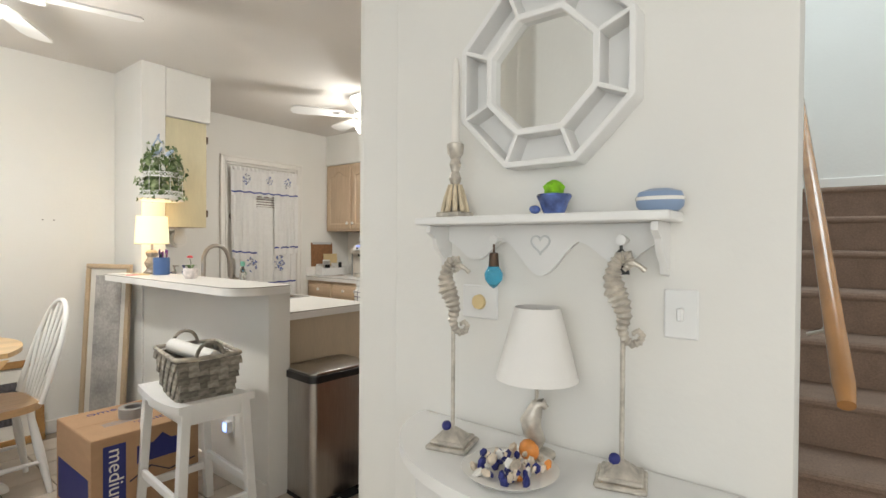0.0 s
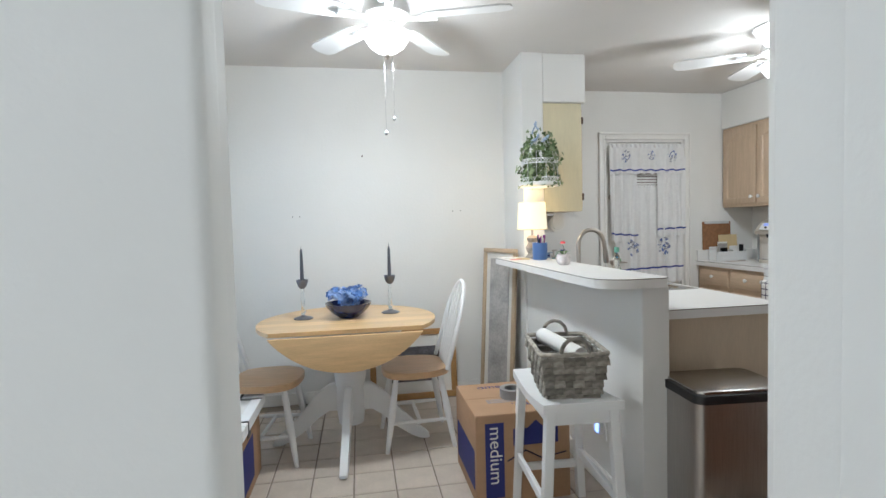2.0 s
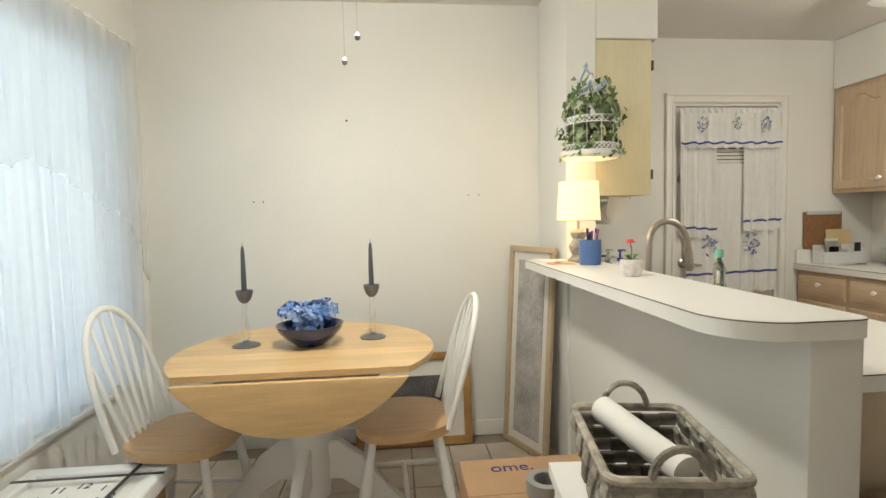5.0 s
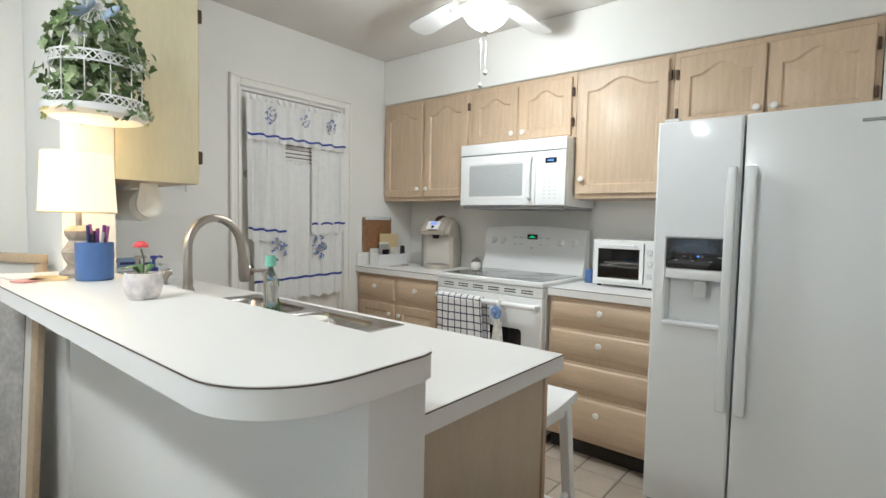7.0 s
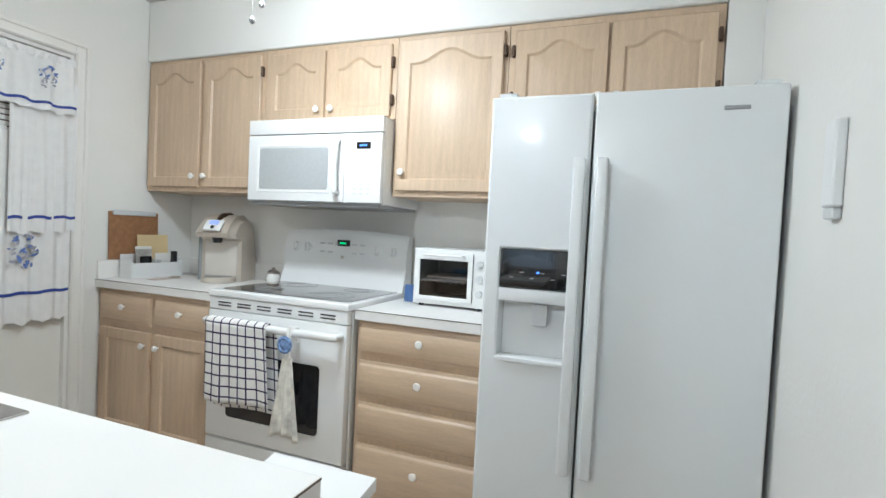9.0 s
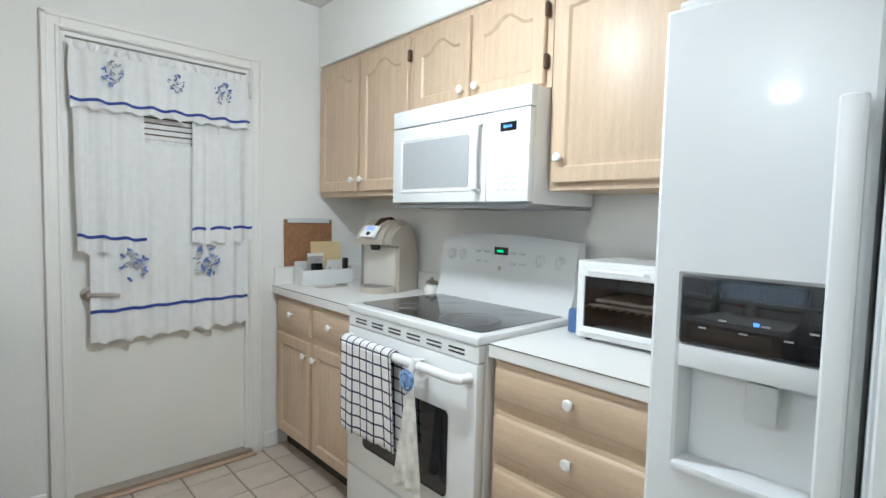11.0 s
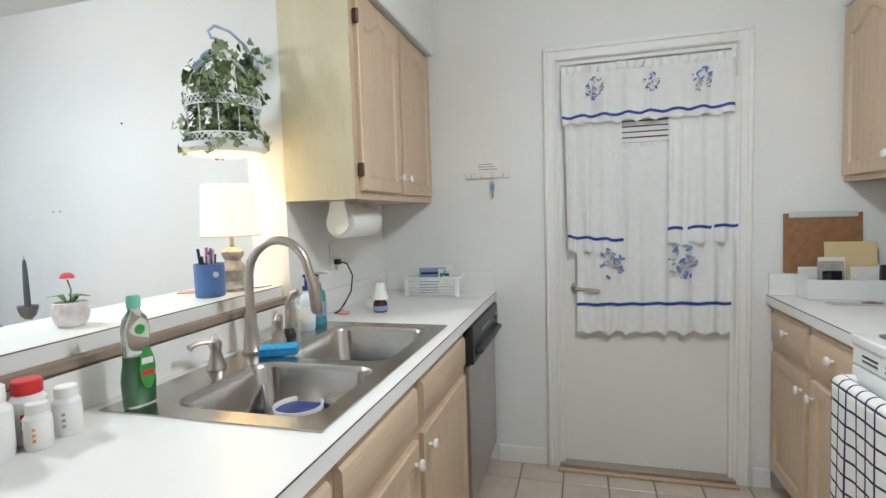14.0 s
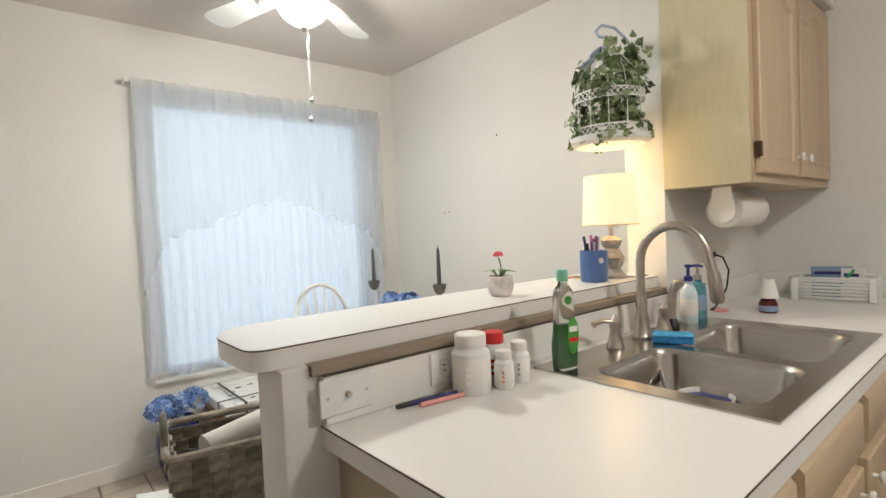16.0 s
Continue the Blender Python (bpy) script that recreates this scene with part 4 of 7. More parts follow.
part("plate", lathed([(0.028, 0), (0.027, 0.010), (0, 0.012)], tilt=KNOB_TILT), NICKEL, db)
part("thumb_turn", boxed(-0.016, 0.016, -0.034, -0.010, -0.006, 0.006, 0.003), NICKEL, db)


def curtain(bm, x0, x1, y, z0, z1, folds, depth, seed, scallop=0.0, gather=0.0, cols=110, rows=26, slope=0.0):
    rnd = random.Random(seed)
    ph = [rnd.uniform(0, 6.28) for _ in range(5)]
    grid = []
    for r in range(rows + 1):
        v = r / rows
        row = []
        for c in range(cols + 1):
            u = c / cols
            fold = math.sin(u * folds * 6.28 + ph[0] + 0.6 * math.sin(u * 7 + ph[1])) + 0.4 * math.sin(u * folds * 14 + ph[2] + v) + 0.3 * math.sin(u * 9 + v * 2 + ph[3])
            amp = depth * (0.35 + 0.65 * v)
            zb = z0 - scallop * (0.5 - abs(math.sin(u * (x1 - x0) / 0.085 * math.pi + ph[4]))) + slope * u
            z = z1 + (zb - z1) * v
            x = x0 + (x1 - x0) * u + 0.004 * math.sin(v * 3 + u * 20 + ph[1])
            row.append(bm.verts.new((x, y - amp * (1 + fold) * 0.5 - gather * v, z)))
        grid.append(row)
    for r in range(rows):
        for c in range(cols):
            bm.faces.new((grid[r][c], grid[r][c + 1], grid[r + 1][c + 1], grid[r + 1][c]))
    return grid


def ribbon(x0, x1, y, z, h, folds, depth, seed, slope=0.0, lift=0.10, gather=0.0):
    """The woven band follows the folds of its curtain, just in front of it."""
    bm = bmesh.new()
    rnd = random.Random(seed)
    ph = [rnd.uniform(0, 6.28) for _ in range(5)]
    rows = []
    for k in range(2):
        row = []
        for c in range(111):
            u = c / 110
            fold = math.sin(u * folds * 6.28 + ph[0] + 0.6 * math.sin(u * 7 + ph[1])) + 0.4 * math.sin(u * folds * 14 + ph[2] + 1 - lift) + 0.3 * math.sin(u * 9 + (1 - lift) * 2 + ph[3])
            row.append(bm.verts.new((x0 + (x1 - x0) * u + 0.004 * math.sin((1 - lift) * 3 + u * 20 + ph[1]), y - depth * (0.35 + 0.65 * (1 - lift)) * (1 + fold) * 0.5 - gather * (1 - lift) - 0.003,
                                     z + k * h + slope * u + 0.004 * math.sin(u * folds * 6.28 + ph[0]))))
        rows.append(row)
    for c in range(110):
        bm.faces.new((rows[0][c], rows[0][c + 1], rows[1][c + 1], rows[1][c]))
    return bm


def posy(x, z, y, s, seed):
    """An embroidered flower spray: small stitched petals and leaves."""
    rnd = random.Random(seed)
    blues, greys = bmesh.new(), bmesh.new()
    for i in range(34):
        bm = blues if i % 2 else greys
        a, d = rnd.uniform(0, 6.28), s * math.sqrt(rnd.random())
        cx, cz = x + d * math.cos(a) * 0.75, z + d * math.sin(a)
        r, t = s * rnd.uniform(0.10, 0.22), rnd.uniform(0, 3.14)
        yy = y - rnd.uniform(0.0, 0.002)
        pts = [(r * math.cos(q), 0.45 * r * math.sin(q)) for q in [math.tau * k / 7 for k in range(7)]]
        bm.faces.new([bm.verts.new((cx + px * math.cos(t) - pz * math.sin(t), yy, cz + px * math.sin(t) + pz * math.cos(t))) for px, pz in pts])
    return blues, greys


STITCHB = material("blue_stitching", (0.12, 0.18, 0.42), 0.8, vary=0.3, scale=60)
STITCHG = material("grey_stitching", (0.34, 0.34, 0.38), 0.8, vary=0.3, scale=60)
CURT = -0.006
cu = thing("door_curtain", "white cafe curtains with blue bands and embroidered flowers", "curtain")
bm = bmesh.new()
curtain(bm, 0.025, 0.77, CURT - 0.030, 1.735, 1.985, 7, 0.018, 11, scallop=0.016)
curtain(bm, 0.022, 0.772, CURT - 0.030, 1.975, 2.012, 16, 0.016, 12, cols=150, rows=4)
part("valance", bm, LACE, cu, "gathered white valance with scalloped hem")
part("band", ribbon(0.025, 0.77, CURT - 0.030, 1.764, 0.013, 7, 0.018, 11, lift=0.12), BLUEBAND, cu, "narrow blue woven band")
bm = bmesh.new()
curtain(bm, 0.04, 0.30, CURT - 0.010, 1.12, 1.90, 3, 0.022, 21, scallop=0.016, slope=-0.025)
part("tier", bm, LACE, cu)
part("band", ribbon(0.04, 0.30, CURT - 0.010, 1.185, 0.014, 3, 0.022, 21, slope=-0.02, lift=0.08), BLUEBAND, cu)
bm = bmesh.new()
curtain(bm, 0.50, 0.80, CURT - 0.010, 1.15, 1.90, 3, 0.022, 22, scallop=0.016, slope=0.015)
part("tier", bm, LACE, cu)
part("band", ribbon(0.50, 0.80, CURT - 0.010, 1.215, 0.014, 3, 0.022, 22, slope=0.012, lift=0.08), BLUEBAND, cu)
bm = bmesh.new()
curtain(bm, 0.085, 0.775, CURT - 0.002, 0.71, 1.62, 6, 0.022, 31, scallop=0.020, slope=0.02)
curtain(bm, 0.30, 0.50, CURT - 0.004, 1.615, 1.635, 7, 0.012, 32, rows=3)
part("panel", bm, LACE, cu, "long white lower panel")
part("band", ribbon(0.085, 0.775, CURT - 0.002, 0.845, 0.015, 6, 0.022, 31, slope=0.02, lift=0.12), BLUEBAND, cu)
for x, z, s, seed, y in ((0.175, 1.895, 0.055, 1, -0.060), (0.425, 1.90, 0.045, 2, -0.060), (0.635, 1.895, 0.055, 3, -0.060), (0.25, 1.06, 0.075, 4, -0.036), (0.56, 1.07, 0.085, 5, -0.036)):
    a, b = posy(x, z, y, s, seed)
    tagged(part("embroidery", a, STITCHB, cu, "blue embroidered flowers"), kind="stuff")
    tagged(part("embroidery", b, STITCHG, cu, "grey embroidered leaves"), kind="stuff")

# ---- south wall: casing, switch, closet door
bm = bmesh.new()
box(bm, -0.275, -0.205, YS, YS + 0.018, 0, 2.12, 0.004), box(bm, -0.22, -0.195, YS + 0.001, YS + 0.025, 0, 2.125, 0.005), box(bm, -0.275, -0.25, YS - T, YS, 0, 2.06)
structure("trim_closet", bm, TRIM, "white casing of the closet opening", "trim")
ld = thing("louvered_door", "brown wooden louvered closet door", "door", pose(-1.06, YS - 0.075, 0))
for x in (0.0, 0.331, 0.388, 0.719):
    part("stile", boxed(x, x + 0.055, 0, 0.03, 0.01, 2.06, 0.003), LOUVER, ld)
for x in (0.056, 0.444):
    for z in (0.01, 1.0, 1.98):
        part("rail", boxed(x, x + 0.274, 0.002, 0.028, z, z + 0.08, 0.003), LOUVER, ld)
slat = None
for x in (0.056, 0.444):
    for i in range(46):
        z = 0.105 + i * 0.041
        if 0.97 < z < 1.085:
            continue
        m = pose(x, 0.015, z, 35, 0, 0)
        if slat is None:
            slat = part("slat", boxed(0, 0.274, -0.003, 0.003, -0.02, 0.02), LOUVER, ld, "", m)
        else:
            again(slat, ld, m)
sw = thing("light_switch", "white double light switch plate on the kitchen wall", "switch", pose(-0.08, YS, 1.10))
part("plate", boxed(-0.058, 0.058, 0.0005, 0.007, -0.06, 0.06, 0.003), WHITE2, sw)
for x in (-0.023, 0.023):
    part("toggle", boxed(x - 0.005, x + 0.005, 0.006, 0.018, -0.012, 0.012, 0.002), WHITE2, sw)
# door chime, a plain white box with a grey foot
wt = thing("wall_phone_plate", "narrow white wall box beside the refrigerator", "wall box", pose(0.36, YS, 1.435))
part("box", boxed(-0.03, 0.03, 0.0005, 0.022, -0.09, 0.09, 0.004), WHITE2, wt)
part("foot", boxed(-0.026, 0.026, 0.0005, 0.018, -0.115, -0.091, 0.003), LIGHTGREY, wt)
ot = thing("wall_outlet", "low white outlet on the kitchen wall", "outlet", pose(0.34, YS, 0.50))
part("plate", boxed(-0.036, 0.036, 0.0005, 0.006, -0.058, 0.058, 0.003), WHITE2, ot)
for z in (-0.022, 0.022):
    part("socket", boxed(-0.017, 0.017, 0.005, 0.008, z - 0.014, z + 0.014, 0.003), PAPER, ot)


# ---- ceiling fans
def fan_blade(r0, r1):
    bm = bmesh.new()
    pts = [(r0, -0.045), (r0 + 0.05, -0.058), (r1 - 0.06, -0.07), (r1 - 0.015, -0.055), (r1, -0.02), (r1, 0.02), (r1 - 0.015, 0.055), (r1 - 0.06, 0.07), (r0 + 0.05, 0.058), (r0, 0.045)]
    return slab(bm, pts, -0.004, 0.004)


def ceiling_fan(x, y, turn, label, drop):
    f = thing("ceiling_fan", label, "ceiling fan", pose(x, y, H + 0.035, 0, 0, turn), "ceiling fans")
    part("canopy", lathed([(0.03, -0.075), (0.055, -0.06), (0.072, -0.045), (0.078, -0.035)], segs=28), WPAINT, f)
    part("rod", lathed([(0.012, -0.10), (0.012, -0.06)]), WPAINT, f)
    part("motor", lathed([(0.05, -0.215), (0.085, -0.205), (0.115, -0.18), (0.118, -0.15), (0.105, -0.115), (0.06, -0.095), (0.02, -0.09)], segs=32), WPAINT, f)
    for i in range(5):
        m = pose(0, 0, -0.185, 0, 0, i * 72) @ pose(0, 0, 0, 11, 0, 0)
        b = part("blade", fan_blade(0.20, 0.62), WPAINT, f, "white fan blade", m)
        part("bracket", tubed([(0.09, 0, 0.0), (0.14, 0, -0.012), (0.19, 0.0, -0.010), (0.25, 0, -0.008)], [0.014, 0.012, 0.020, 0.024], 8), WPAINT, b)
    part("light_kit", lathed([(0.03, -0.262), (0.055, -0.25), (0.06, -0.225), (0.05, -0.213)], segs=24), WPAINT, f)
    bo = part("bowl", lathed([(0.0, -0.362), (0.012, -0.361), (0.05, -0.35), (0.085, -0.325), (0.108, -0.29), (0.114, -0.27), (0.105, -0.258), (0.06, -0.252)], segs=32), FROSTED, f, "lit frosted glass bowl")
    bo.visible_shadow = False
    part("finial", lathed([(0.0, -0.39), (0.008, -0.386), (0.014, -0.37), (0.010, -0.36)], segs=12), NICKEL, f)
    for dx, l in ((0.022, drop), (-0.018, drop + 0.07)):
        ch = part("pull_chain", tubed([(dx, 0.01, -0.355), (dx * 1.1, 0.012, -0.40), (dx * 1.1, 0.012, -0.39 - l)], 0.0007, 6), GREYP, f, "thin pull chain")
        part("pull_knob", lathed([(0.0, -0.024), (0.008, -0.019), (0.0095, -0.010), (0.004, 0.0), (0, 0.003)], (dx * 1.1, 0.012, -0.39 - l), 12), GREYP, ch)
    return f


ceiling_fan(*FAN_1, -18, "white five-blade ceiling fan with lit bowl over the table", 0.275)
ceiling_fan(*FAN_2, 3, "white five-blade ceiling fan with lit bowl in the kitchen", 0.15)



# ================================================================ DINING CORNER
# ---- window and its sheer curtains
win = thing("window_1", "white framed dining window behind sheer curtains", "window", pose(XW - 0.06, (WY0 + WY1) / 2, WZ0))
win["kind"] = "structure"
ww, wh = WY1 - WY0, WZ1 - WZ0
for y0, y1, z0, z1 in ((-ww / 2, -ww / 2 + 0.05, 0, wh), (ww / 2 - 0.05, ww / 2, 0, wh), (-ww / 2 + 0.05, ww / 2 - 0.05, 0, 0.05), (-ww / 2 + 0.05, ww / 2 - 0.05, wh - 0.05, wh)):
    part("window_frame", boxed(-0.03, 0.02, y0, y1, z0, z1, 0.004), TRIM, win)
part("window_sill", boxed(-0.05, 0.085, -ww / 2 - 0.03, ww / 2 + 0.03, -0.025, -0.001, 0.006, 2), TRIM, win, "white painted sill")
pane = part("pane", boxed(-0.008, -0.004, -ww / 2 + 0.05, ww / 2 - 0.05, 0.05, wh - 0.05), GLASS, win)
pane.visible_shadow = False
structure("backdrop_window", boxed(XW - 1.2, XW - 1.19, -4.4, 1.6, -0.5, 3.4), DAYLIGHT, "bright plain daylight beyond the window", "backdrop")
bl = thing("window_blind", "white open mini blind in the window", "blind", pose(XW - 0.03, (WY0 + WY1) / 2, WZ0))
slat = None
for i in range(44):
    m = pose(0, 0, 0.06 + i * 0.036, 0, 18, 0)
    if slat is None:
        slat = part("slat", boxed(-0.011, 0.011, -ww / 2 + 0.01, ww / 2 - 0.01, -0.0006, 0.0006), WHITE2, bl, "thin white slat", m)
    else:
        again(slat, bl, m)
part("head_rail", boxed(-0.014, 0.014, -ww / 2 + 0.01, ww / 2 - 0.01, wh - 0.06, wh - 0.022, 0.003), WHITE2, bl)


def sheer(y0, y1, z1, folds, depth, seed, bottom):
    """A gathered sheer on the window wall; bottom gives the hem's height along it."""
    bm = bmesh.new()
    rnd = random.Random(seed)
    ph = [rnd.uniform(0, 6.28) for _ in range(4)]
    cols, rows, grid = 170, 14, []
    for r in range(rows + 1):
        v = r / rows
        row = []
        for c in range(cols + 1):
            u = c / cols
            f = math.sin(u * folds * 6.28 + ph[0] + 0.8 * math.sin(u * 9 + ph[1])) + 0.4 * math.sin(u * folds * 13 + ph[2]) + 0.3 * math.sin(u * 5 + 3 * v + ph[3])
            row.append(bm.verts.new((depth * f * (0.6 + 0.4 * v), y0 + (y1 - y0) * u, z1 + (bottom(u) - z1) * v)))
        grid.append(row)
    for r in range(rows):
        for c in range(cols):
            bm.faces.new((grid[r][c], grid[r][c + 1], grid[r + 1][c + 1], grid[r + 1][c]))
    return bm


sc = thing("sheer_curtains", "white sheer curtains with a lace swag, lit by daylight", "curtain", pose(XW + 0.05, 0, 0))
part("panel", sheer(-2.22, -0.66, 2.17, 24, 0.012, 1, lambda u: 0.53 + 0.02 * math.sin(u * 40)), SHEER, sc, "long sheer panel")
sw_ = part("swag", sheer(-2.23, -0.65, 2.175, 17, 0.010, 2, lambda u: 1.50 - 0.22 * abs(math.cos(u * 6.28 * 0.5)) ** 1.5 + 0.03 * abs(math.sin(u * 28)) - 0.30 * max(0, abs(u - 0.5) * 2 - 0.82) / 0.18), cloth("lace_swag", (0.84, 0.86, 0.88), 0.70, 0.8), sc, "scalloped lace swag", pose(0.035, 0, 0))
part("rod", tubed([(0.012, -2.25, 2.164), (0.012, -0.63, 2.164)], 0.009, 10), WPAINT, sc)
for y in (-2.25, -0.63):
    part("bracket", boxed(-0.049, 0.024, y - 0.006, y + 0.006, 2.152, 2.176, 0.003), WPAINT, sc)


# ---- drop-leaf table
TX, TY, TR = -2.325, -1.235, 0.525
tb = thing("drop_leaf_table", "round drop-leaf table with natural top and white pedestal", "table", pose(TX, TY, 0))
HY = 0.325  # hinge line
arc = lambda a0, a1, n: [(TR * math.cos(radians(a0 + (a1 - a0) * i / n)), TR * math.sin(radians(a0 + (a1 - a0) * i / n))) for i in range(n + 1)]
a0 = math.degrees(math.asin(HY / TR))
strips = 7
for i in range(strips):  # glued staves of the middle
    y0, y1 = -HY + 2 * HY * i / strips, -HY + 2 * HY * (i + 1) / strips - 0.0006
    xs = [(math.sqrt(TR * TR - (y0 + (y1 - y0) * k / 4) ** 2), y0 + (y1 - y0) * k / 4) for k in range(5)]
    pts = xs + [(-x, y) for x, y in reversed(xs)]
    part("stave", slabbed(pts, 0.737, 0.760, 0.0), material("stave_wood", (0.66, 0.45, 0.225), 0.34, vary=0.13, scale=4, stretch=(1.2, 12, 12), fine=0.06, each=0.10, coat=0.15) if i == 0 else bpy.data.materials["stave_wood"], tb)
part("back_leaf", slabbed(arc(a0, 180 - a0, 24), 0.737, 0.760), NATWOOD, tb)
fl_pts = [(x, -(y + HY)) for x, y in arc(-a0, -180 + a0, 28)]
leaf = part("hanging_leaf", slabbed([(x, -y) for x, y in fl_pts], -0.011, 0.011, 0.004), NATWOOD, tb, "hanging front leaf", pose(0, -HY - 0.016, 0.731, 90, 0, 0))
for x in (-0.28, 0.0, 0.28):
    part("leaf_hinge", boxed(x - 0.03, x + 0.03, -HY - 0.006, -HY + 0.002, 0.7375, 0.7385), NICKEL, tb)
part("apron", boxed(-0.30, 0.30, -0.24, 0.24, 0.66, 0.736, 0.006), WPAINT, tb)
part("column", lathed([(0.045, 0.12), (0.075, 0.13), (0.082, 0.20), (0.086, 0.28), (0.080, 0.34), (0.092, 0.40), (0.098, 0.47), (0.082, 0.53), (0.074, 0.55), (0.083, 0.57), (0.083, 0.61), (0.075, 0.655)], segs=28), WPAINT, tb)
lm = None
prof = [(0.06, 0.37), (0.12, 0.37), (0.22, 0.30), (0.32, 0.16), (0.40, 0.085), (0.455, 0.05), (0.475, 0.02), (0.47, 0.006), (0.42, 0.006), (0.36, 0.035), (0.28, 0.085), (0.20, 0.17), (0.13, 0.215), (0.06, 0.20)]
for k in range(4):
    m = pose(0, 0, 0, 0, 0, 90 * k - 5)
    if lm is None:
        bm = bmesh.new()
        slab(bm, prof, -0.021, 0.021)
        bmesh.ops.bevel(bm, geom=list(bm.edges), offset=0.006, segments=2, affect="EDGES")
        bmesh.ops.rotate(bm, cent=(0, 0, 0), matrix=Matrix.Rotation(radians(90), 3, "X"), verts=bm.verts)
        lm = part("leg", bm, WPAINT, tb, "curved white pedestal leg", m)
    else:
        again(lm, tb, m)


# ---- Windsor chairs
def windsor(at, label):
    ch = thing("windsor_chair", label, "chair", at, "chairs at the table")
    seat = []
    for i in range(40):
        a = math.tau * i / 40
        s, c = math.sin(a), math.cos(a)
        w = 0.205 + 0.018 * c
        seat.append((0.205 * math.copysign(abs(c) ** 0.75, c), w * math.copysign(abs(s) ** 0.72, s)))
    part("seat", slabbed(seat, 0.425, 0.462, 0.012), SEATWOOD, ch, "natural wood saddle seat")
    feet = []
    for sx, sy in ((1, 1), (1, -1), (-1, 1), (-1, -1)):
        t, f = Vector((sx * 0.13, sy * 0.135, 0.428)), Vector((sx * 0.20, sy * 0.19, 0.0))
        part("leg", tubed([t, t.lerp(f, 0.2), t.lerp(f, 0.45), t.lerp(f, 0.7), f], [0.014, 0.017, 0.021, 0.018, 0.012], 12), WPAINT, ch, "white turned leg")
        feet.append((t, f))
    sides = []
    for a, b in ((0, 2), (1, 3)):
        p, q = feet[a][0].lerp(feet[a][1], 0.62), feet[b][0].lerp(feet[b][1], 0.62)
        part("stretcher", tubed([p, p.lerp(q, 0.5), q], [0.009, 0.013, 0.009], 10), WPAINT, ch)
        sides.append(p.lerp(q, 0.5))
    part("stretcher", tubed([sides[0], sides[0].lerp(sides[1], 0.5), sides[1]], [0.009, 0.013, 0.009], 10), WPAINT, ch)
    hoop = []
    for i in range(25):
        a = math.pi * i / 24
        y, z = 0.185 * math.cos(a) * (1.0 + 0.18 * math.sin(a)), 0.46 + 0.50 * math.sin(a) ** 0.72
        hoop.append((-0.165 - 0.145 * (z - 0.46) / 0.5, y, z))
    part("back_hoop", tubed(hoop, 0.0125, 12), WPAINT, ch, "white bent back hoop")
    for i in range(6):
        y = -0.125 + i * 0.05
        zt = 0.46 + 0.50 * math.sin(math.acos(max(-1, min(1, y * 1.28 / 0.2)))) ** 0.8 - 0.01
        lo, hi = Vector((-0.175, y * 0.8, 0.455)), Vector((-0.165 - 0.145 * (zt - 0.46) / 0.5, y * 1.28, zt))
        part("spindle", tubed([lo, lo.lerp(hi, 0.35), lo.lerp(hi, 0.7), hi], [0.007, 0.0085, 0.010, 0.006], 8), WPAINT, ch)
    return ch


windsor(pose(-2.80, -1.29, 0, 0, 0, -6), "white Windsor chair with natural seat beside the window")
windsor(pose(-1.93, -1.25, 0, 0, 0, 182), "white Windsor chair with natural seat near the moving box")


# ---- on the table
def taper_candlestick(x, y, label):
    c = thing("candlestick", label, "candlestick", pose(x, y, 0.7605), "candlesticks on the table")
    part("base", lathed([(0.058, 0), (0.058, 0.004), (0.045, 0.011), (0.018, 0.017), (0.012, 0.022)]), PEWTER, c, "dark pewter base")
    part("stem", lathed([(0.011, 0.022), (0.016, 0.05), (0.009, 0.08), (0.014, 0.12), (0.008, 0.16), (0.012, 0.185)]), GLASS, c, "clear glass stem")
    part("cup", lathed([(0.012, 0.185), (0.026, 0.20), (0.034, 0.225), (0.036, 0.24), (0.028, 0.238), (0.016, 0.22), (0, 0.215)]), PEWTER, c, "dark pewter cup")
    ca = part("candle", lathed([(0.0, 0.216), (0.0115, 0.216), (0.011, 0.30), (0.008, 0.40), (0.005, 0.425), (0, 0.43)], segs=14), CANDLE, c, "slate grey taper candle")
    part("wick", tubed([(0, 0, 0.428), (0.001, 0, 0.444)], 0.001, 5), BLACK, ca)


taper_candlestick(-2.595, -1.15, "pewter and glass candlestick with grey taper candle")
taper_candlestick(-2.06, -1.095, "pewter and glass candlestick holding a grey taper")


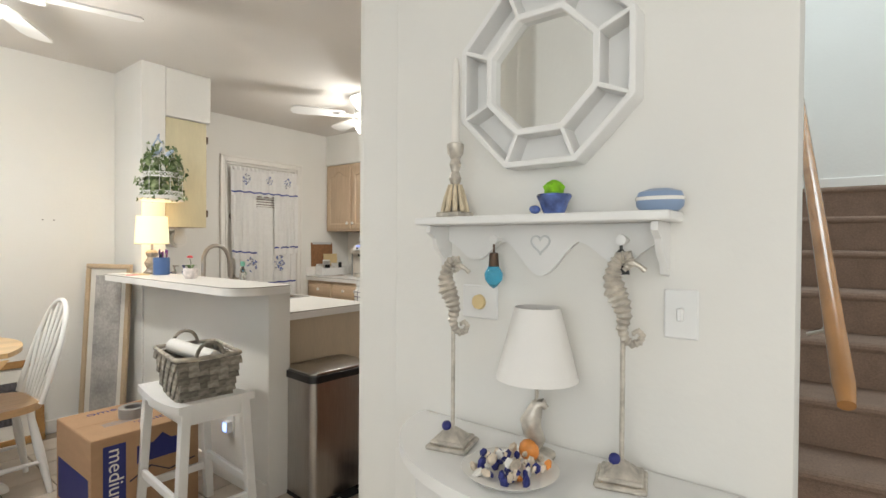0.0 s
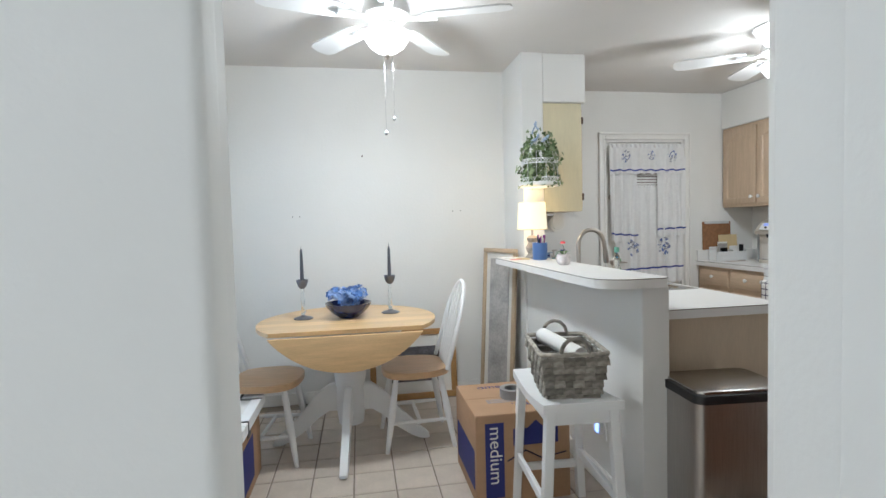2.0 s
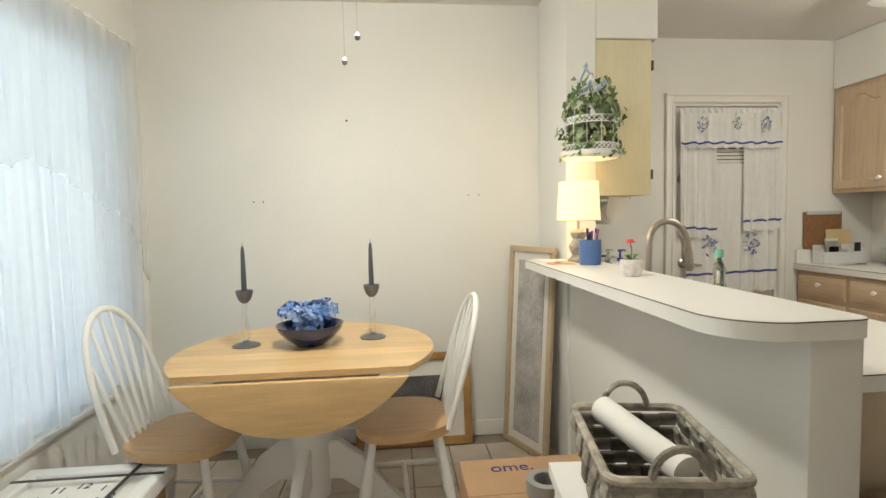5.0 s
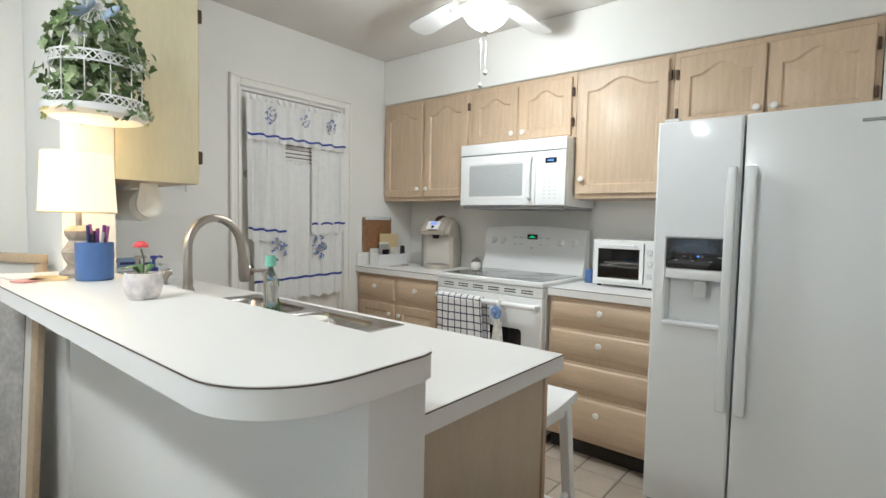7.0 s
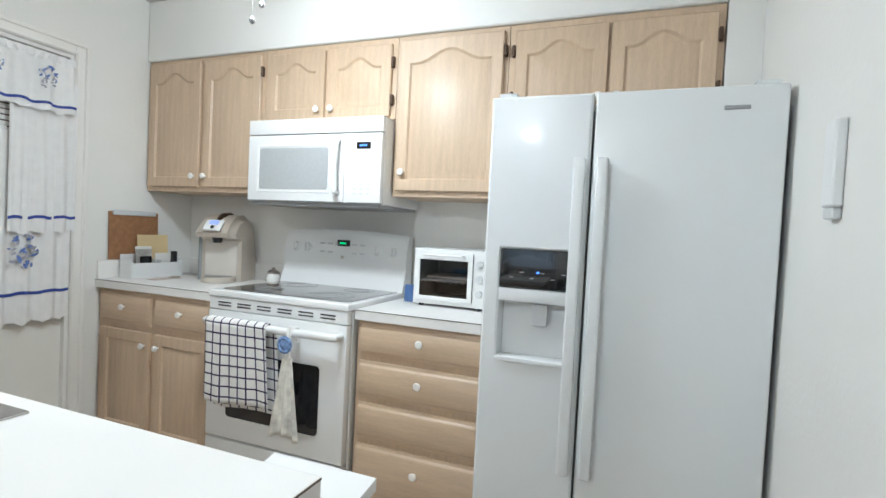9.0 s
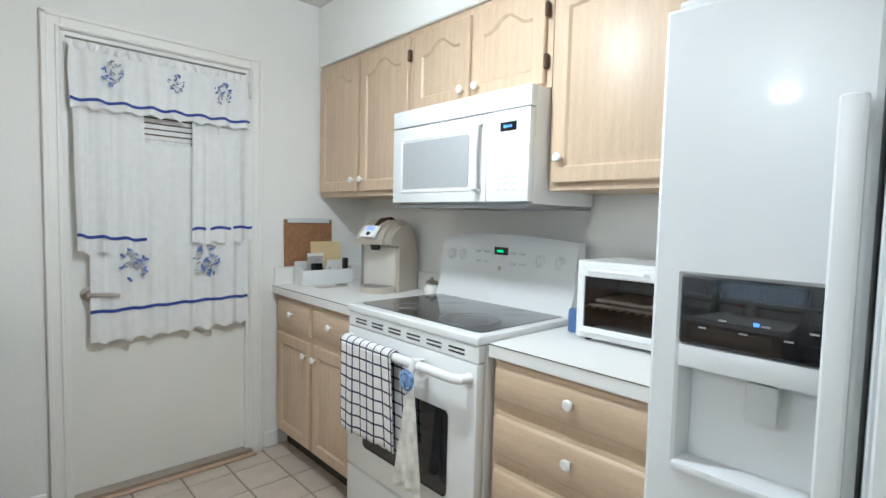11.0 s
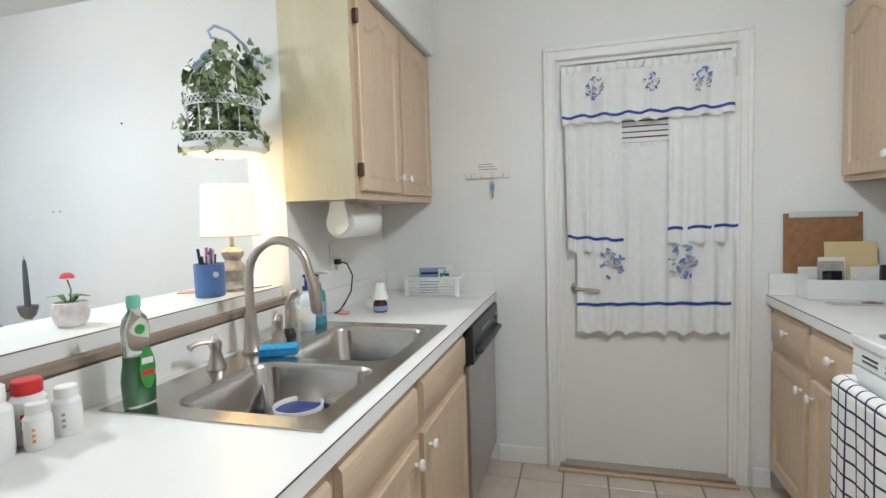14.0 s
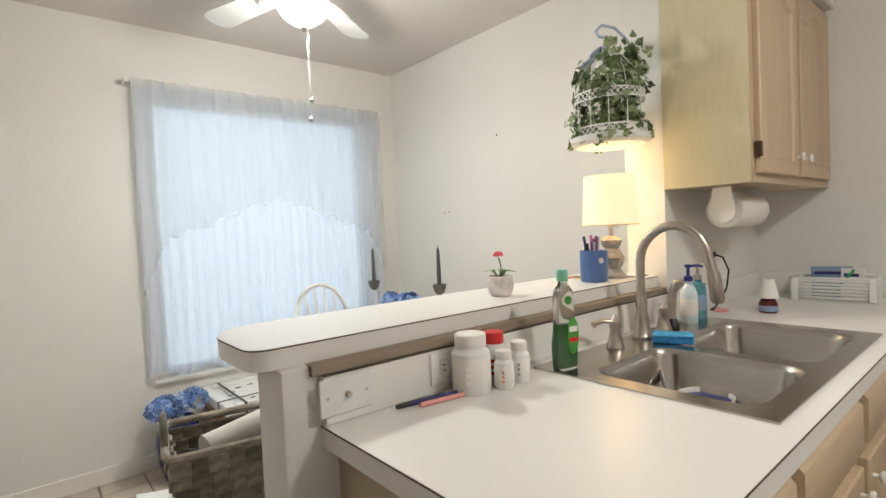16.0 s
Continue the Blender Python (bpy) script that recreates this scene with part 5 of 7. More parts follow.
def blossoms(radius, height, n, seed, at=(0, 0, 0)):
    """Hydrangea heads: many small four-petalled flowers."""
    rnd = random.Random(seed)
    dark, pale = bmesh.new(), bmesh.new()
    heads = [(rnd.uniform(-0.6, 0.6) * radius, rnd.uniform(-0.6, 0.6) * radius, rnd.uniform(0.5, 1.0) * height) for _ in range(7)]
    for i in range(n):
        hx, hy, hz = heads[i % 7]
        a, b = rnd.uniform(0, 6.28), math.acos(rnd.uniform(-0.3, 1))
        d = Vector((math.sin(b) * math.cos(a), math.sin(b) * math.sin(a), math.cos(b)))
        p = Vector((hx, hy, hz)) + d * radius * 0.42 * rnd.uniform(0.85, 1.05) + Vector(at)
        m = Matrix.Translation(p) @ d.to_track_quat("Z", "Y").to_matrix().to_4x4() @ pose(0, 0, 0, rnd.uniform(-25, 25), rnd.uniform(-25, 25), rnd.uniform(0, 90))
        s = rnd.uniform(0.011, 0.017)
        bm = pale if rnd.random() < 0.45 else dark
        for k in range(4):
            q = math.tau * k / 4
            pts = [(0, 0, 0), (s * math.cos(q - 0.6), s * math.sin(q - 0.6), 0.003), (1.35 * s * math.cos(q), 1.35 * s * math.sin(q), 0.005), (s * math.cos(q + 0.6), s * math.sin(q + 0.6), 0.003)]
            bm.faces.new([bm.verts.new(m @ Vector(v)) for v in pts])
    return dark, pale


fb = thing("flower_bowl", "navy glass bowl filled with blue hydrangea blossoms", "bowl", pose(-2.322, -1.17, 0.7605))
part("bowl", lathed([(0.0, 0.002), (0.06, 0.0), (0.064, 0.006), (0.10, 0.03), (0.132, 0.065), (0.142, 0.09), (0.136, 0.09), (0.10, 0.045), (0.0, 0.02)], segs=36), NAVY, fb, "dark navy fluted bowl")
a, b = blossoms(0.122, 0.10, 420, 5, (0, 0, 0.035))
tagged(part("blossom", a, PETAL, fb, "blue hydrangea petals"), kind="stuff")
tagged(part("blossom", b, PETAL2, fb, "pale blue hydrangea petals"), kind="stuff")


# ---- pictures leaning on the walls
def framed(name, label, at, w, h, fw, fmat, mat_w, art, group=""):
    p = thing(name, label, "picture", at, group)
    for x0, x1, z0, z1 in ((-w / 2, w / 2, 0, fw), (-w / 2, w / 2, h - fw, h), (-w / 2, -w / 2 + fw, fw, h - fw), (w / 2 - fw, w / 2, fw, h - fw)):
        part("frame_rail", boxed(x0, x1, -0.025, 0.0, z0, z1, 0.006, 2), fmat, p)
    part("mat", boxed(-w / 2 + fw, w / 2 - fw, -0.010, -0.004, fw, h - fw), MATBOARD, p, "off-white mat board")
    part("print", boxed(-w / 2 + fw + mat_w, w / 2 - fw - mat_w, -0.0135, -0.0105, fw + mat_w, h - fw - mat_w), art, p)
    return p


framed("framed_picture", "gold oak framed dark landscape leaning on the wall", pose(-1.865, -0.565, 0.002, -8, 0, 0), 0.66, 0.52, 0.045, GOLDWOOD, 0.085, PRINTDARK)
framed("framed_picture", "tall bleached wood framed faded print leaning in the corner", pose(-1.255, -0.70, 0.002, -3.5, 0, -66), 0.37, 1.125, 0.032, PALEFRAME, 0.045, PRINTGREY)


# ---- boxes
def lettering(text, size, mat, name="lettering"):
    cu_ = bpy.data.curves.new(name, "FONT")
    cu_.body, cu_.size, cu_.extrude = text, size, 0.0006
    ob = bpy.data.objects.new(name, cu_)
    me = bpy.data.meshes.new_from_object(ob)
    bpy.data.objects.remove(ob)
    me.materials.clear()
    me.materials.append(mat)
    return me


def put_text(text, size, mat, parent, m):
    o = new("lettering", lettering(text, size, mat))
    o.parent = parent
    o.matrix_local = m
    return o


mb = thing("moving_box", "brown cardboard moving box with blue printing", "box", pose(-1.745, -2.08, 0))
BW, BH = 0.46, 0.42
part("carton", boxed(0, BW, 0, BW, 0, BH, 0.004, 2), CARD, mb)
for y0, y1 in ((0.002, 0.228), (0.231, 0.458)):
    part("flap", boxed(0.002, BW - 0.002, y0, y1, BH + 0.0002, BH + 0.004, 0.001), CARD, mb)
part("print_strip", boxed(0.045, 0.135, -0.0012, 0.0005, 0.03, BH - 0.035), BOXBLUE, mb, "dark blue printed strip")
put_text("medium", 0.085, PAPER, mb, pose(0.068, -0.0025, BH - 0.05, 90, 0, 0) @ pose(0, 0, 0, 0, 0, -90))
bm = bmesh.new()
slab(bm, [(0.18, 0.27), (0.40, 0.27), (0.40, 0.35), (0.33, 0.35), (0.29, 0.385), (0.25, 0.35), (0.18, 0.35)], 0, 0.001)
part("logo_shape", bm, BOXBLUE, mb, "plain dark blue house shape", pose(0, -0.0005, 0, 90, 0, 0))
for pts in ([(0.15, 0.20), (0.24, 0.245), (0.32, 0.20), (0.44, 0.22)],):
    part("print_line", tubed([(x, -0.001, z) for x, z in pts], 0.004, 4), INK, mb)
part("print_patch", boxed(-0.0012, 0.0005, 0.03, 0.43, 0.06, 0.25), BOXBLUE, mb, "large dark blue print")
put_text("ome.", 0.075, BOXBLUE, mb, pose(0.10, 0.37, BH + 0.0042, 0, 0, 0))
put_text("ome.", 0.075, BOXBLUE, mb, pose(0.36, 0.13, BH + 0.0042, 0, 0, 180))
for i in range(4):
    part("print_bar", boxed(0.10, 0.28 - 0.02 * (i % 2), 0.15 + i * 0.014, 0.156 + i * 0.014, BH + 0.004, BH + 0.0046), INKGREY, mb)
tp = solid("duct_tape_roll", lathed([(0.038, 0), (0.062, 0), (0.062, 0.046), (0.038, 0.046), (0.038, 0.0)], segs=32), TAPE, "roll of grey duct tape on the moving box", "tape", pose(-1.50, -1.86, BH + 0.005))
nt = thing("night_light", "small plug-in night light glowing blue on the half wall", "night light", pose(-1.0905, -2.04, 0.30, 0, 0, -90))
part("outlet_plate", boxed(-0.036, 0.036, -0.006, 0.0, -0.058, 0.058, 0.003), WHITE2, nt)
part("plug_body", boxed(-0.022, 0.022, -0.036, -0.0065, -0.03, 0.03, 0.006, 2), WHITE2, nt)
part("glow_panel", boxed(-0.017, 0.017, -0.040, -0.0365, -0.022, 0.024, 0.002), glowing("blue_night_glow", (0.30, 0.42, 1.0), 3.0), nt, "lit pale blue panel")

cb = thing("clock_box", "brown cardboard box below the window with blue printing", "box", pose(-3.275, -1.96, 0))
part("carton", boxed(0, 0.46, 0, 0.50, 0, 0.355, 0.004, 2), CARD, cb)
bm = slabbed([(0.08, 0.02), (0.40, 0.02), (0.44, 0.17), (0.33, 0.235), (0.25, 0.17), (0.08, 0.17)], 0, 0.001)
part("logo_shape", bm, BOXBLUE, cb, "plain dark blue house shape", pose(0, -0.0005, 0, 90, 0, 0))
part("print_line", tubed([(0.05, -0.001, 0.19), (0.22, -0.001, 0.19), (0.33, -0.001, 0.265), (0.45, -0.001, 0.225)], 0.005, 4), INK, cb)
part("print_block", boxed(0.06, 0.17, -0.001, 0.0005, 0.275, 0.325), INK, cb)
part("print_patch", boxed(0.4595, 0.4612, 0.05, 0.32, 0.05, 0.27), BOXBLUE, cb)
part("hand_hole", boxed(0.4595, 0.4615, 0.20, 0.28, 0.285, 0.31, 0.0), BLACK, cb)
ck = thing("wall_clock", "white square wall clock strapped flat on the box", "clock", pose(-3.285, -1.97, 0.3565))
for x0, x1, y0, y1 in ((0, 0.50, 0, 0.055), (0, 0.50, 0.475, 0.53), (0, 0.055, 0.055, 0.475), (0.445, 0.50, 0.055, 0.475)):
    part("frame_rail", boxed(x0, x1, y0, y1, 0, 0.055, 0.004), WPAINT, ck, "white painted frame rail")
part("dial", boxed(0.055, 0.445, 0.055, 0.475, 0.004, 0.035), PAPER, ck, "white dial")
for i in range(12):
    a = radians(90 - 30 * (i + 1))
    x, y = 0.25 + 0.145 * math.cos(a), 0.265 + 0.155 * math.sin(a)
    t = str(i + 1)
    put_text(t, 0.05, INK, ck, pose(x - 0.014 * len(t), y - 0.018, 0.0356))
for a, l in ((35, 0.11), (100, 0.075)):
    part("clock_hand", tubed([(0.25, 0.265, 0.038), (0.25 + l * math.cos(radians(a)), 0.265 + l * math.sin(radians(a)), 0.038)], 0.003, 5), BLACK, ck)
for x0, x1, y0, y1 in ((-0.002, 0.502, 0.10, 0.114), (-0.002, 0.502, 0.43, 0.444), (0.38, 0.394, -0.002, 0.532)):
    part("strap", boxed(x0, x1, y0, y1, 0.0555, 0.0575), BLACK, ck, "black strap")
part("strap", boxed(0.38, 0.394, -0.003, -0.0005, -0.02, 0.0575), BLACK, ck)
part("strap", boxed(0.5005, 0.5025, 0.10, 0.114, -0.02, 0.0575), BLACK, ck)

va = thing("hydrangea_vase", "navy floor vase with blue hydrangeas", "vase", pose(-3.07, -2.13, 0))
part("vase", lathed([(0.0, 0.0), (0.07, 0.0), (0.08, 0.015), (0.105, 0.10), (0.12, 0.19), (0.11, 0.26), (0.082, 0.31), (0.087, 0.33), (0.08, 0.33), (0.068, 0.30), (0, 0.27)], segs=32), COBALT, va, "glossy cobalt vase")
a, b = blossoms(0.16, 0.12, 460, 9, (0, 0, 0.31))
tagged(part("blossom", a, PETAL, va, "blue hydrangea petals"), kind="stuff")
tagged(part("blossom", b, PETAL2, va, "pale blue hydrangea petals"), kind="stuff")


# ---- bar stools
def bar_stool(at, label):
    s = thing("bar_stool", label, "stool", at, "white saddle stools")
    bm = bmesh.new()
    xs, ys = 12, 6
    L, Wd = 0.24, 0.158

    def top(u, v):
        return 0.600 + 0.026 * (u * u) ** 0.8

    vt = [[bm.verts.new((L * (2 * i / xs - 1), Wd * (2 * j / ys - 1), top(2 * i / xs - 1, 0))) for j in range(ys + 1)] for i in range(xs + 1)]
    vb = [[bm.verts.new((L * (2 * i / xs - 1), Wd * (2 * j / ys - 1), top(2 * i / xs - 1, 0) - 0.032)) for j in range(ys + 1)] for i in range(xs + 1)]
    for i in range(xs):
        for j in range(ys):
            bm.faces.new((vt[i][j], vt[i + 1][j], vt[i + 1][j + 1], vt[i][j + 1]))
            bm.faces.new((vb[i][j], vb[i][j + 1], vb[i + 1][j + 1], vb[i + 1][j]))
    for i in range(xs):
        for j in (0, ys):
            bm.faces.new((vt[i][j], vt[i + 1][j], vb[i + 1][j], vb[i][j]))
    for j in range(ys):
        for i in (0, xs):
            bm.faces.new((vt[i][j], vt[i][j + 1], vb[i][j + 1], vb[i][j]))
    part("seat", bm, WPAINT, s, "white saddle seat")
    corners = []
    for sx, sy in ((1, 1), (1, -1), (-1, 1), (-1, -1)):
        t, f = Vector((sx * 0.208, sy * 0.124, 0.595)), Vector((sx * 0.228, sy * 0.158, 0.0))
        bm = bmesh.new()
        q = 0.019
        va_ = [bm.verts.new((t.x + a * q, t.y + b * q, t.z)) for a, b in ((-1, -1), (1, -1), (1, 1), (-1, 1))]
        vb_ = [bm.verts.new((f.x + a * q, f.y + b * q, 0)) for a, b in ((-1, -1), (1, -1), (1, 1), (-1, 1))]
        bm.faces.new(va_), bm.faces.new(vb_[::-1])
        for i in range(4):
            bm.faces.new((vb_[i], vb_[(i + 1) % 4], va_[(i + 1) % 4], va_[i]))
        bmesh.ops.bevel(bm, geom=list(bm.edges), offset=0.003, segments=1, affect="EDGES")
        part("leg", bm, WPAINT, s, "square white leg")
        corners.append((t, f))
    for a, b, k in ((0, 1, 0.72), (2, 3, 0.72), (0, 2, 0.62), (1, 3, 0.62)):
        p, q = corners[a][0].lerp(corners[a][1], k), corners[b][0].lerp(corners[b][1], k)
        d = 0.010
        part("stretcher", boxed(min(p.x, q.x) - (d if a + b in (1, 5) else 0), max(p.x, q.x) + (d if a + b in (1, 5) else 0), min(p.y, q.y) - (0 if a + b in (1, 5) else d), max(p.y, q.y) + (0 if a + b in (1, 5) else d), p.z - 0.018, p.z + 0.018, 0.003), WPAINT, s)
    for a, b in ((0, 1), (2, 3), (0, 2), (1, 3)):
        p, q = corners[a][0], corners[b][0]
        lng = a + b not in (1, 5)
        part("apron", boxed(min(p.x, q.x) - (0 if lng else 0.008), max(p.x, q.x) + (0 if lng else 0.008), min(p.y, q.y) - (0.008 if lng else 0), max(p.y, q.y) + (0.008 if lng else 0), 0.535, 0.585 if lng else 0.60, 0.002), WPAINT, s)
    return s


bar_stool(pose(-1.413, -2.31, 0, 0, 0, 86), "white wooden saddle stool holding a basket")
bar_stool(pose(-0.03, -1.96, 0, 0, 0, 0), "white wooden saddle stool at the kitchen counter")

# ---- woven basket on the stool
bk = thing("woven_basket", "grey woven seagrass basket with looped handles", "basket", pose(-1.405, -2.31, 0.603, 0, 0, 80))
nb = 0
for side in range(4):
    ln = 0.28 if side % 2 == 0 else 0.20
    wn_ = 9 if side % 2 == 0 else 6
    for r in range(6):
        for i in range(wn_):
            over = (i + r) % 2
            z = 0.012 + r * 0.030
            flare = 1 + 0.30 * z / 0.18
            x = (-ln / 2 + (i + 0.5) * ln / wn_) * flare
            off = (0.10 if side % 2 == 0 else 0.14) * flare + (0.004 if over else -0.003)
            m = pose(0, 0, 0, 0, 0, 90 * side) @ pose(x, -off, z, -11 if side % 2 == 0 else -14, 0, 0)
            if nb == 0:
                bm = boxed(-0.0225, 0.0225, -0.005, 0.005, -0.0168, 0.0168, 0.004, 2)
                strand = part("strand", bm, WICKER, bk, "flat grey seagrass strand", m)
            else:
                again(strand, bk, m)
            nb += 1
rim = [(x * 1.32, y * 1.32, 0.192) for x, y in rounded(-0.14, 0.14, -0.10, 0.10, 0.02, segs=4)]
part("rim", tubed(rim, 0.010, 8, True), WICKER, bk, "braided rim")
part("base", boxed(-0.135, 0.135, -0.095, 0.095, 0.0, 0.012, 0.004), WICKER, bk)
part("lining", lathed([(0, 0.02), (0.10, 0.02), (0.10, 0.021), (0, 0.022)]), BLACK, bk)
for s in (1, -1):
    part("handle", tubed([(s * 0.185, 0.055 * math.cos(a), 0.19 + 0.065 * math.sin(a)) for a in [math.pi * i / 12 for i in range(13)]], 0.008, 8), WICKER, bk, "twisted loop handle")
pr = solid("paper_roll", tubed([(-0.14, 0.0, 0), (0.14, 0.0, 0)], 0.033, 20), PAPER, "rolled white paper lying in the basket", "paper", pose(-1.41, -2.28, 0.785, 0, -6, 102))

# ---- step bin beside the peninsula
bn = thing("step_bin", "brushed steel step bin with a black rimmed lid", "trash bin", pose(-0.79, -2.475, 0, 0, 0, -4))
part("bin_body", slabbed(rounded(-0.195, 0.195, -0.145, 0.145, 0.035), 0.02, 0.60), STEELV, bn, "brushed steel body")
part("lid_rim", slabbed(rounded(-0.203, 0.203, -0.153, 0.153, 0.04), 0.60, 0.634, 0.004), BLACK, bn, "black plastic rim")
part("lid", slabbed(rounded(-0.190, 0.190, -0.140, 0.140, 0.035), 0.634, 0.645, 0.005), STEEL, bn, "flat brushed steel lid")
part("base_ring", slabbed(rounded(-0.198, 0.198, -0.148, 0.148, 0.038), 0.0, 0.0195), BLACK, bn)
part("pedal", slabbed(rounded(-0.05, 0.05, -0.21, -0.1485, 0.02), 0.012, 0.022), BLACK, bn)
bg = bmesh.new()
bmesh.ops.create_icosphere(bg, subdivisions=3, radius=0.09)
for v in bg.verts:
    n_ = noise.noise(v.co * 18)
    v.co = Vector((v.co.x * 1.25, v.co.y * 0.9, (v.co.z + 0.09) * 0.72)) * (1 + 0.22 * n_)
    v.co.z = max(v.co.z, 0.0)
solid("black_bag", bg, BLACK, "crumpled black bag on the floor by the bin", "bag", pose(-0.66, -2.78, 0.0))



# ================================================================ ON THE BAR
BT = 1.0705
lp = thing("table_lamp", "small lit lamp with cream drum shade on the bar", "lamp", pose(-1.09, -1.065, BT))
part("base", lathed([(0.050, 0), (0.052, 0.012), (0.040, 0.02), (0.030, 0.035), (0.040, 0.055), (0.046, 0.075), (0.034, 0.095), (0.026, 0.11), (0.036, 0.125), (0.038, 0.14), (0.022, 0.155)], segs=20), material("carved_grey_base", (0.34, 0.31, 0.27), 0.7, vary=0.4, scale=40, bump=0.6), lp, "carved grey-brown base")
part("stem", lathed([(0.008, 0.155), (0.008, 0.30)]), NICKEL, lp)
shade = part("shade", lathed([(0.100, 0.195), (0.090, 0.375), (0.088, 0.375), (0.098, 0.195), (0.100, 0.195)], segs=36), SHADE, lp, "glowing cream drum shade")
shade.visible_shadow = False
part("shade_trim", tubed([(0.1 * math.cos(math.tau * i / 36), 0.1 * math.sin(math.tau * i / 36), 0.196) for i in range(36)], 0.002, 6, True), MANILA, lp)
part("cord", tubed([(0.04, 0.02, 0.004), (0.07, 0.05, 0.004), (0.085, 0.10, 0.004)], 0.002, 6), BLACK, lp)

mug = thing("pen_mug", "blue stoneware crock full of pens on the bar", "mug", pose(-1.085, -1.19, BT))
part("mug", lathed([(0.0, 0.0), (0.044, 0.0), (0.047, 0.004), (0.048, 0.105), (0.047, 0.11), (0.043, 0.108), (0.042, 0.01), (0, 0.008)], segs=28), MUGBLUE, mug)
part("emblem", lathed([(0.0, 0.0), (0.010, 0.001), (0.009, 0.002), (0, 0.003)], (0.043, -0.022, 0.075), 12, pose(0, 0, 0, 0, 90, -25)), SPOTTED, mug)
rnd = random.Random(4)
PENS = [material("pen_" + n_, c, 0.35) for n_, c in (("purple", (0.22, 0.05, 0.28)), ("navy", (0.02, 0.03, 0.14)), ("plum", (0.30, 0.08, 0.20)), ("black", (0.02, 0.02, 0.02)), ("pink", (0.55, 0.16, 0.34)), ("grey", (0.45, 0.45, 0.47)))]
for i in range(13):
    a, d = rnd.uniform(0, 6.28), rnd.uniform(0.005, 0.03)
    x, y = d * math.cos(a), d * math.sin(a)
    part("pen", tubed([(x * 0.6, y * 0.6, 0.012), (x, y, 0.08), (x * 1.35, y * 1.35, rnd.uniform(0.128, 0.165))], 0.0048, 8), PENS[i % 6], mug)

pt = thing("small_flower_pot", "speckled pot with a red artificial flower", "flower pot", pose(-1.115, -1.64, BT))
part("pot", lathed([(0.0, 0.0), (0.028, 0.0), (0.036, 0.012), (0.041, 0.035), (0.038, 0.058), (0.034, 0.06), (0.033, 0.05), (0, 0.048)], segs=28), SPOTTED, pt, "pale speckled round pot")
part("moss", lathed([(0.033, 0.049), (0.02, 0.057), (0, 0.06)], segs=14), material("dark_moss", (0.05, 0.04, 0.02), 0.9, vary=0.5, scale=60), pt)
part("stem", tubed([(0, 0, 0.055), (0.003, 0.002, 0.09), (-0.004, 0.0, 0.115)], 0.0018, 6), VINE, pt)
for k, (a, l) in enumerate(((20, 0.05), (200, 0.055), (110, 0.035))):
    bm = bmesh.new()
    d = Vector((math.cos(radians(a)), math.sin(radians(a)), 0))
    s = Vector((-d.y, d.x, 0))
    pts = [d * 0.006, d * l * 0.4 + s * 0.012, d * l + Vector((0, 0, 0)), d * l * 0.4 - s * 0.012]
    zs = (0.055, 0.077, 0.072, 0.077)
    bm.faces.new([bm.verts.new(p + Vector((0, 0, z))) for p, z in zip(pts, zs)])
    thick(part("leaf", bm, material("pot_leaf", (0.16, 0.30, 0.10), 0.5, vary=0.2) if k == 0 else bpy.data.materials["pot_leaf"], pt), 0.0015)
for k in range(6):
    bm = bmesh.new()
    bmesh.ops.create_icosphere(bm, subdivisions=2, radius=0.011, matrix=pose(-0.004, 0, 0.118, 0, 55, 60 * k) @ Matrix.Translation((0.0, 0, 0.012)) @ Matrix.Diagonal((0.8, 0.8, 0.35, 1)))
    part("petal", bm, CORAL, pt)

for x, y, w, h, m_, t in ((-1.20, -1.02, 0.12, 0.09, PAPER, 8), (-1.17, -1.10, 0.09, 0.12, MANILA, -20), (-1.22, -1.13, 0.08, 0.05, PINK, 30)):
    solid("notepad", boxed(-w / 2, w / 2, -h / 2, h / 2, 0, 0.005, 0.001), m_, "loose notepaper lying on the bar by the lamp", "paper", pose(x, y, BT, 0, 0, t), "papers on the bar")
solid("coaster", lathed([(0.045, 0), (0.05, 0.003), (0.045, 0.006), (0, 0.006)]), WHITE2, "small white coaster at the end of the bar", "coaster", pose(-1.24, -0.96, BT))

# ---- hanging birdcage planter with ivy
PX, PY, PZ = -1.05, -1.115, 1.545
pl = thing("hanging_planter", "white birdcage planter with trailing ivy on a wall hook", "planter", pose(PX, PY, PZ))
part("tray", lathed([(0.0, 0.0), (0.118, 0.0), (0.135, 0.012), (0.138, 0.03), (0.132, 0.03), (0.12, 0.014), (0, 0.010)], segs=36), WPAINT, pl, "round white tray")
for zz, r in ((0.045, 0.122), (0.165, 0.118)):
    bm = bmesh.new()
    for i in range(36):
        a, b = math.tau * i / 36, math.tau * (i + 1) / 36
        tube(bm, [(r * math.cos(a), r * math.sin(a), zz - 0.012), (r * math.cos(b), r * math.sin(b), zz + 0.012)], 0.0022, 5)
        tube(bm, [(r * math.cos(a), r * math.sin(a), zz + 0.012), (r * math.cos(b), r * math.sin(b), zz - 0.012)], 0.0022, 5)
    for q in (-0.014, 0.014):
        tube(bm, [(r * math.cos(math.tau * i / 36), r * math.sin(math.tau * i / 36), zz + q) for i in range(36)], 0.003, 6, True)
    part("filigree_band", bm, WPAINT, pl, "pierced white metal band")
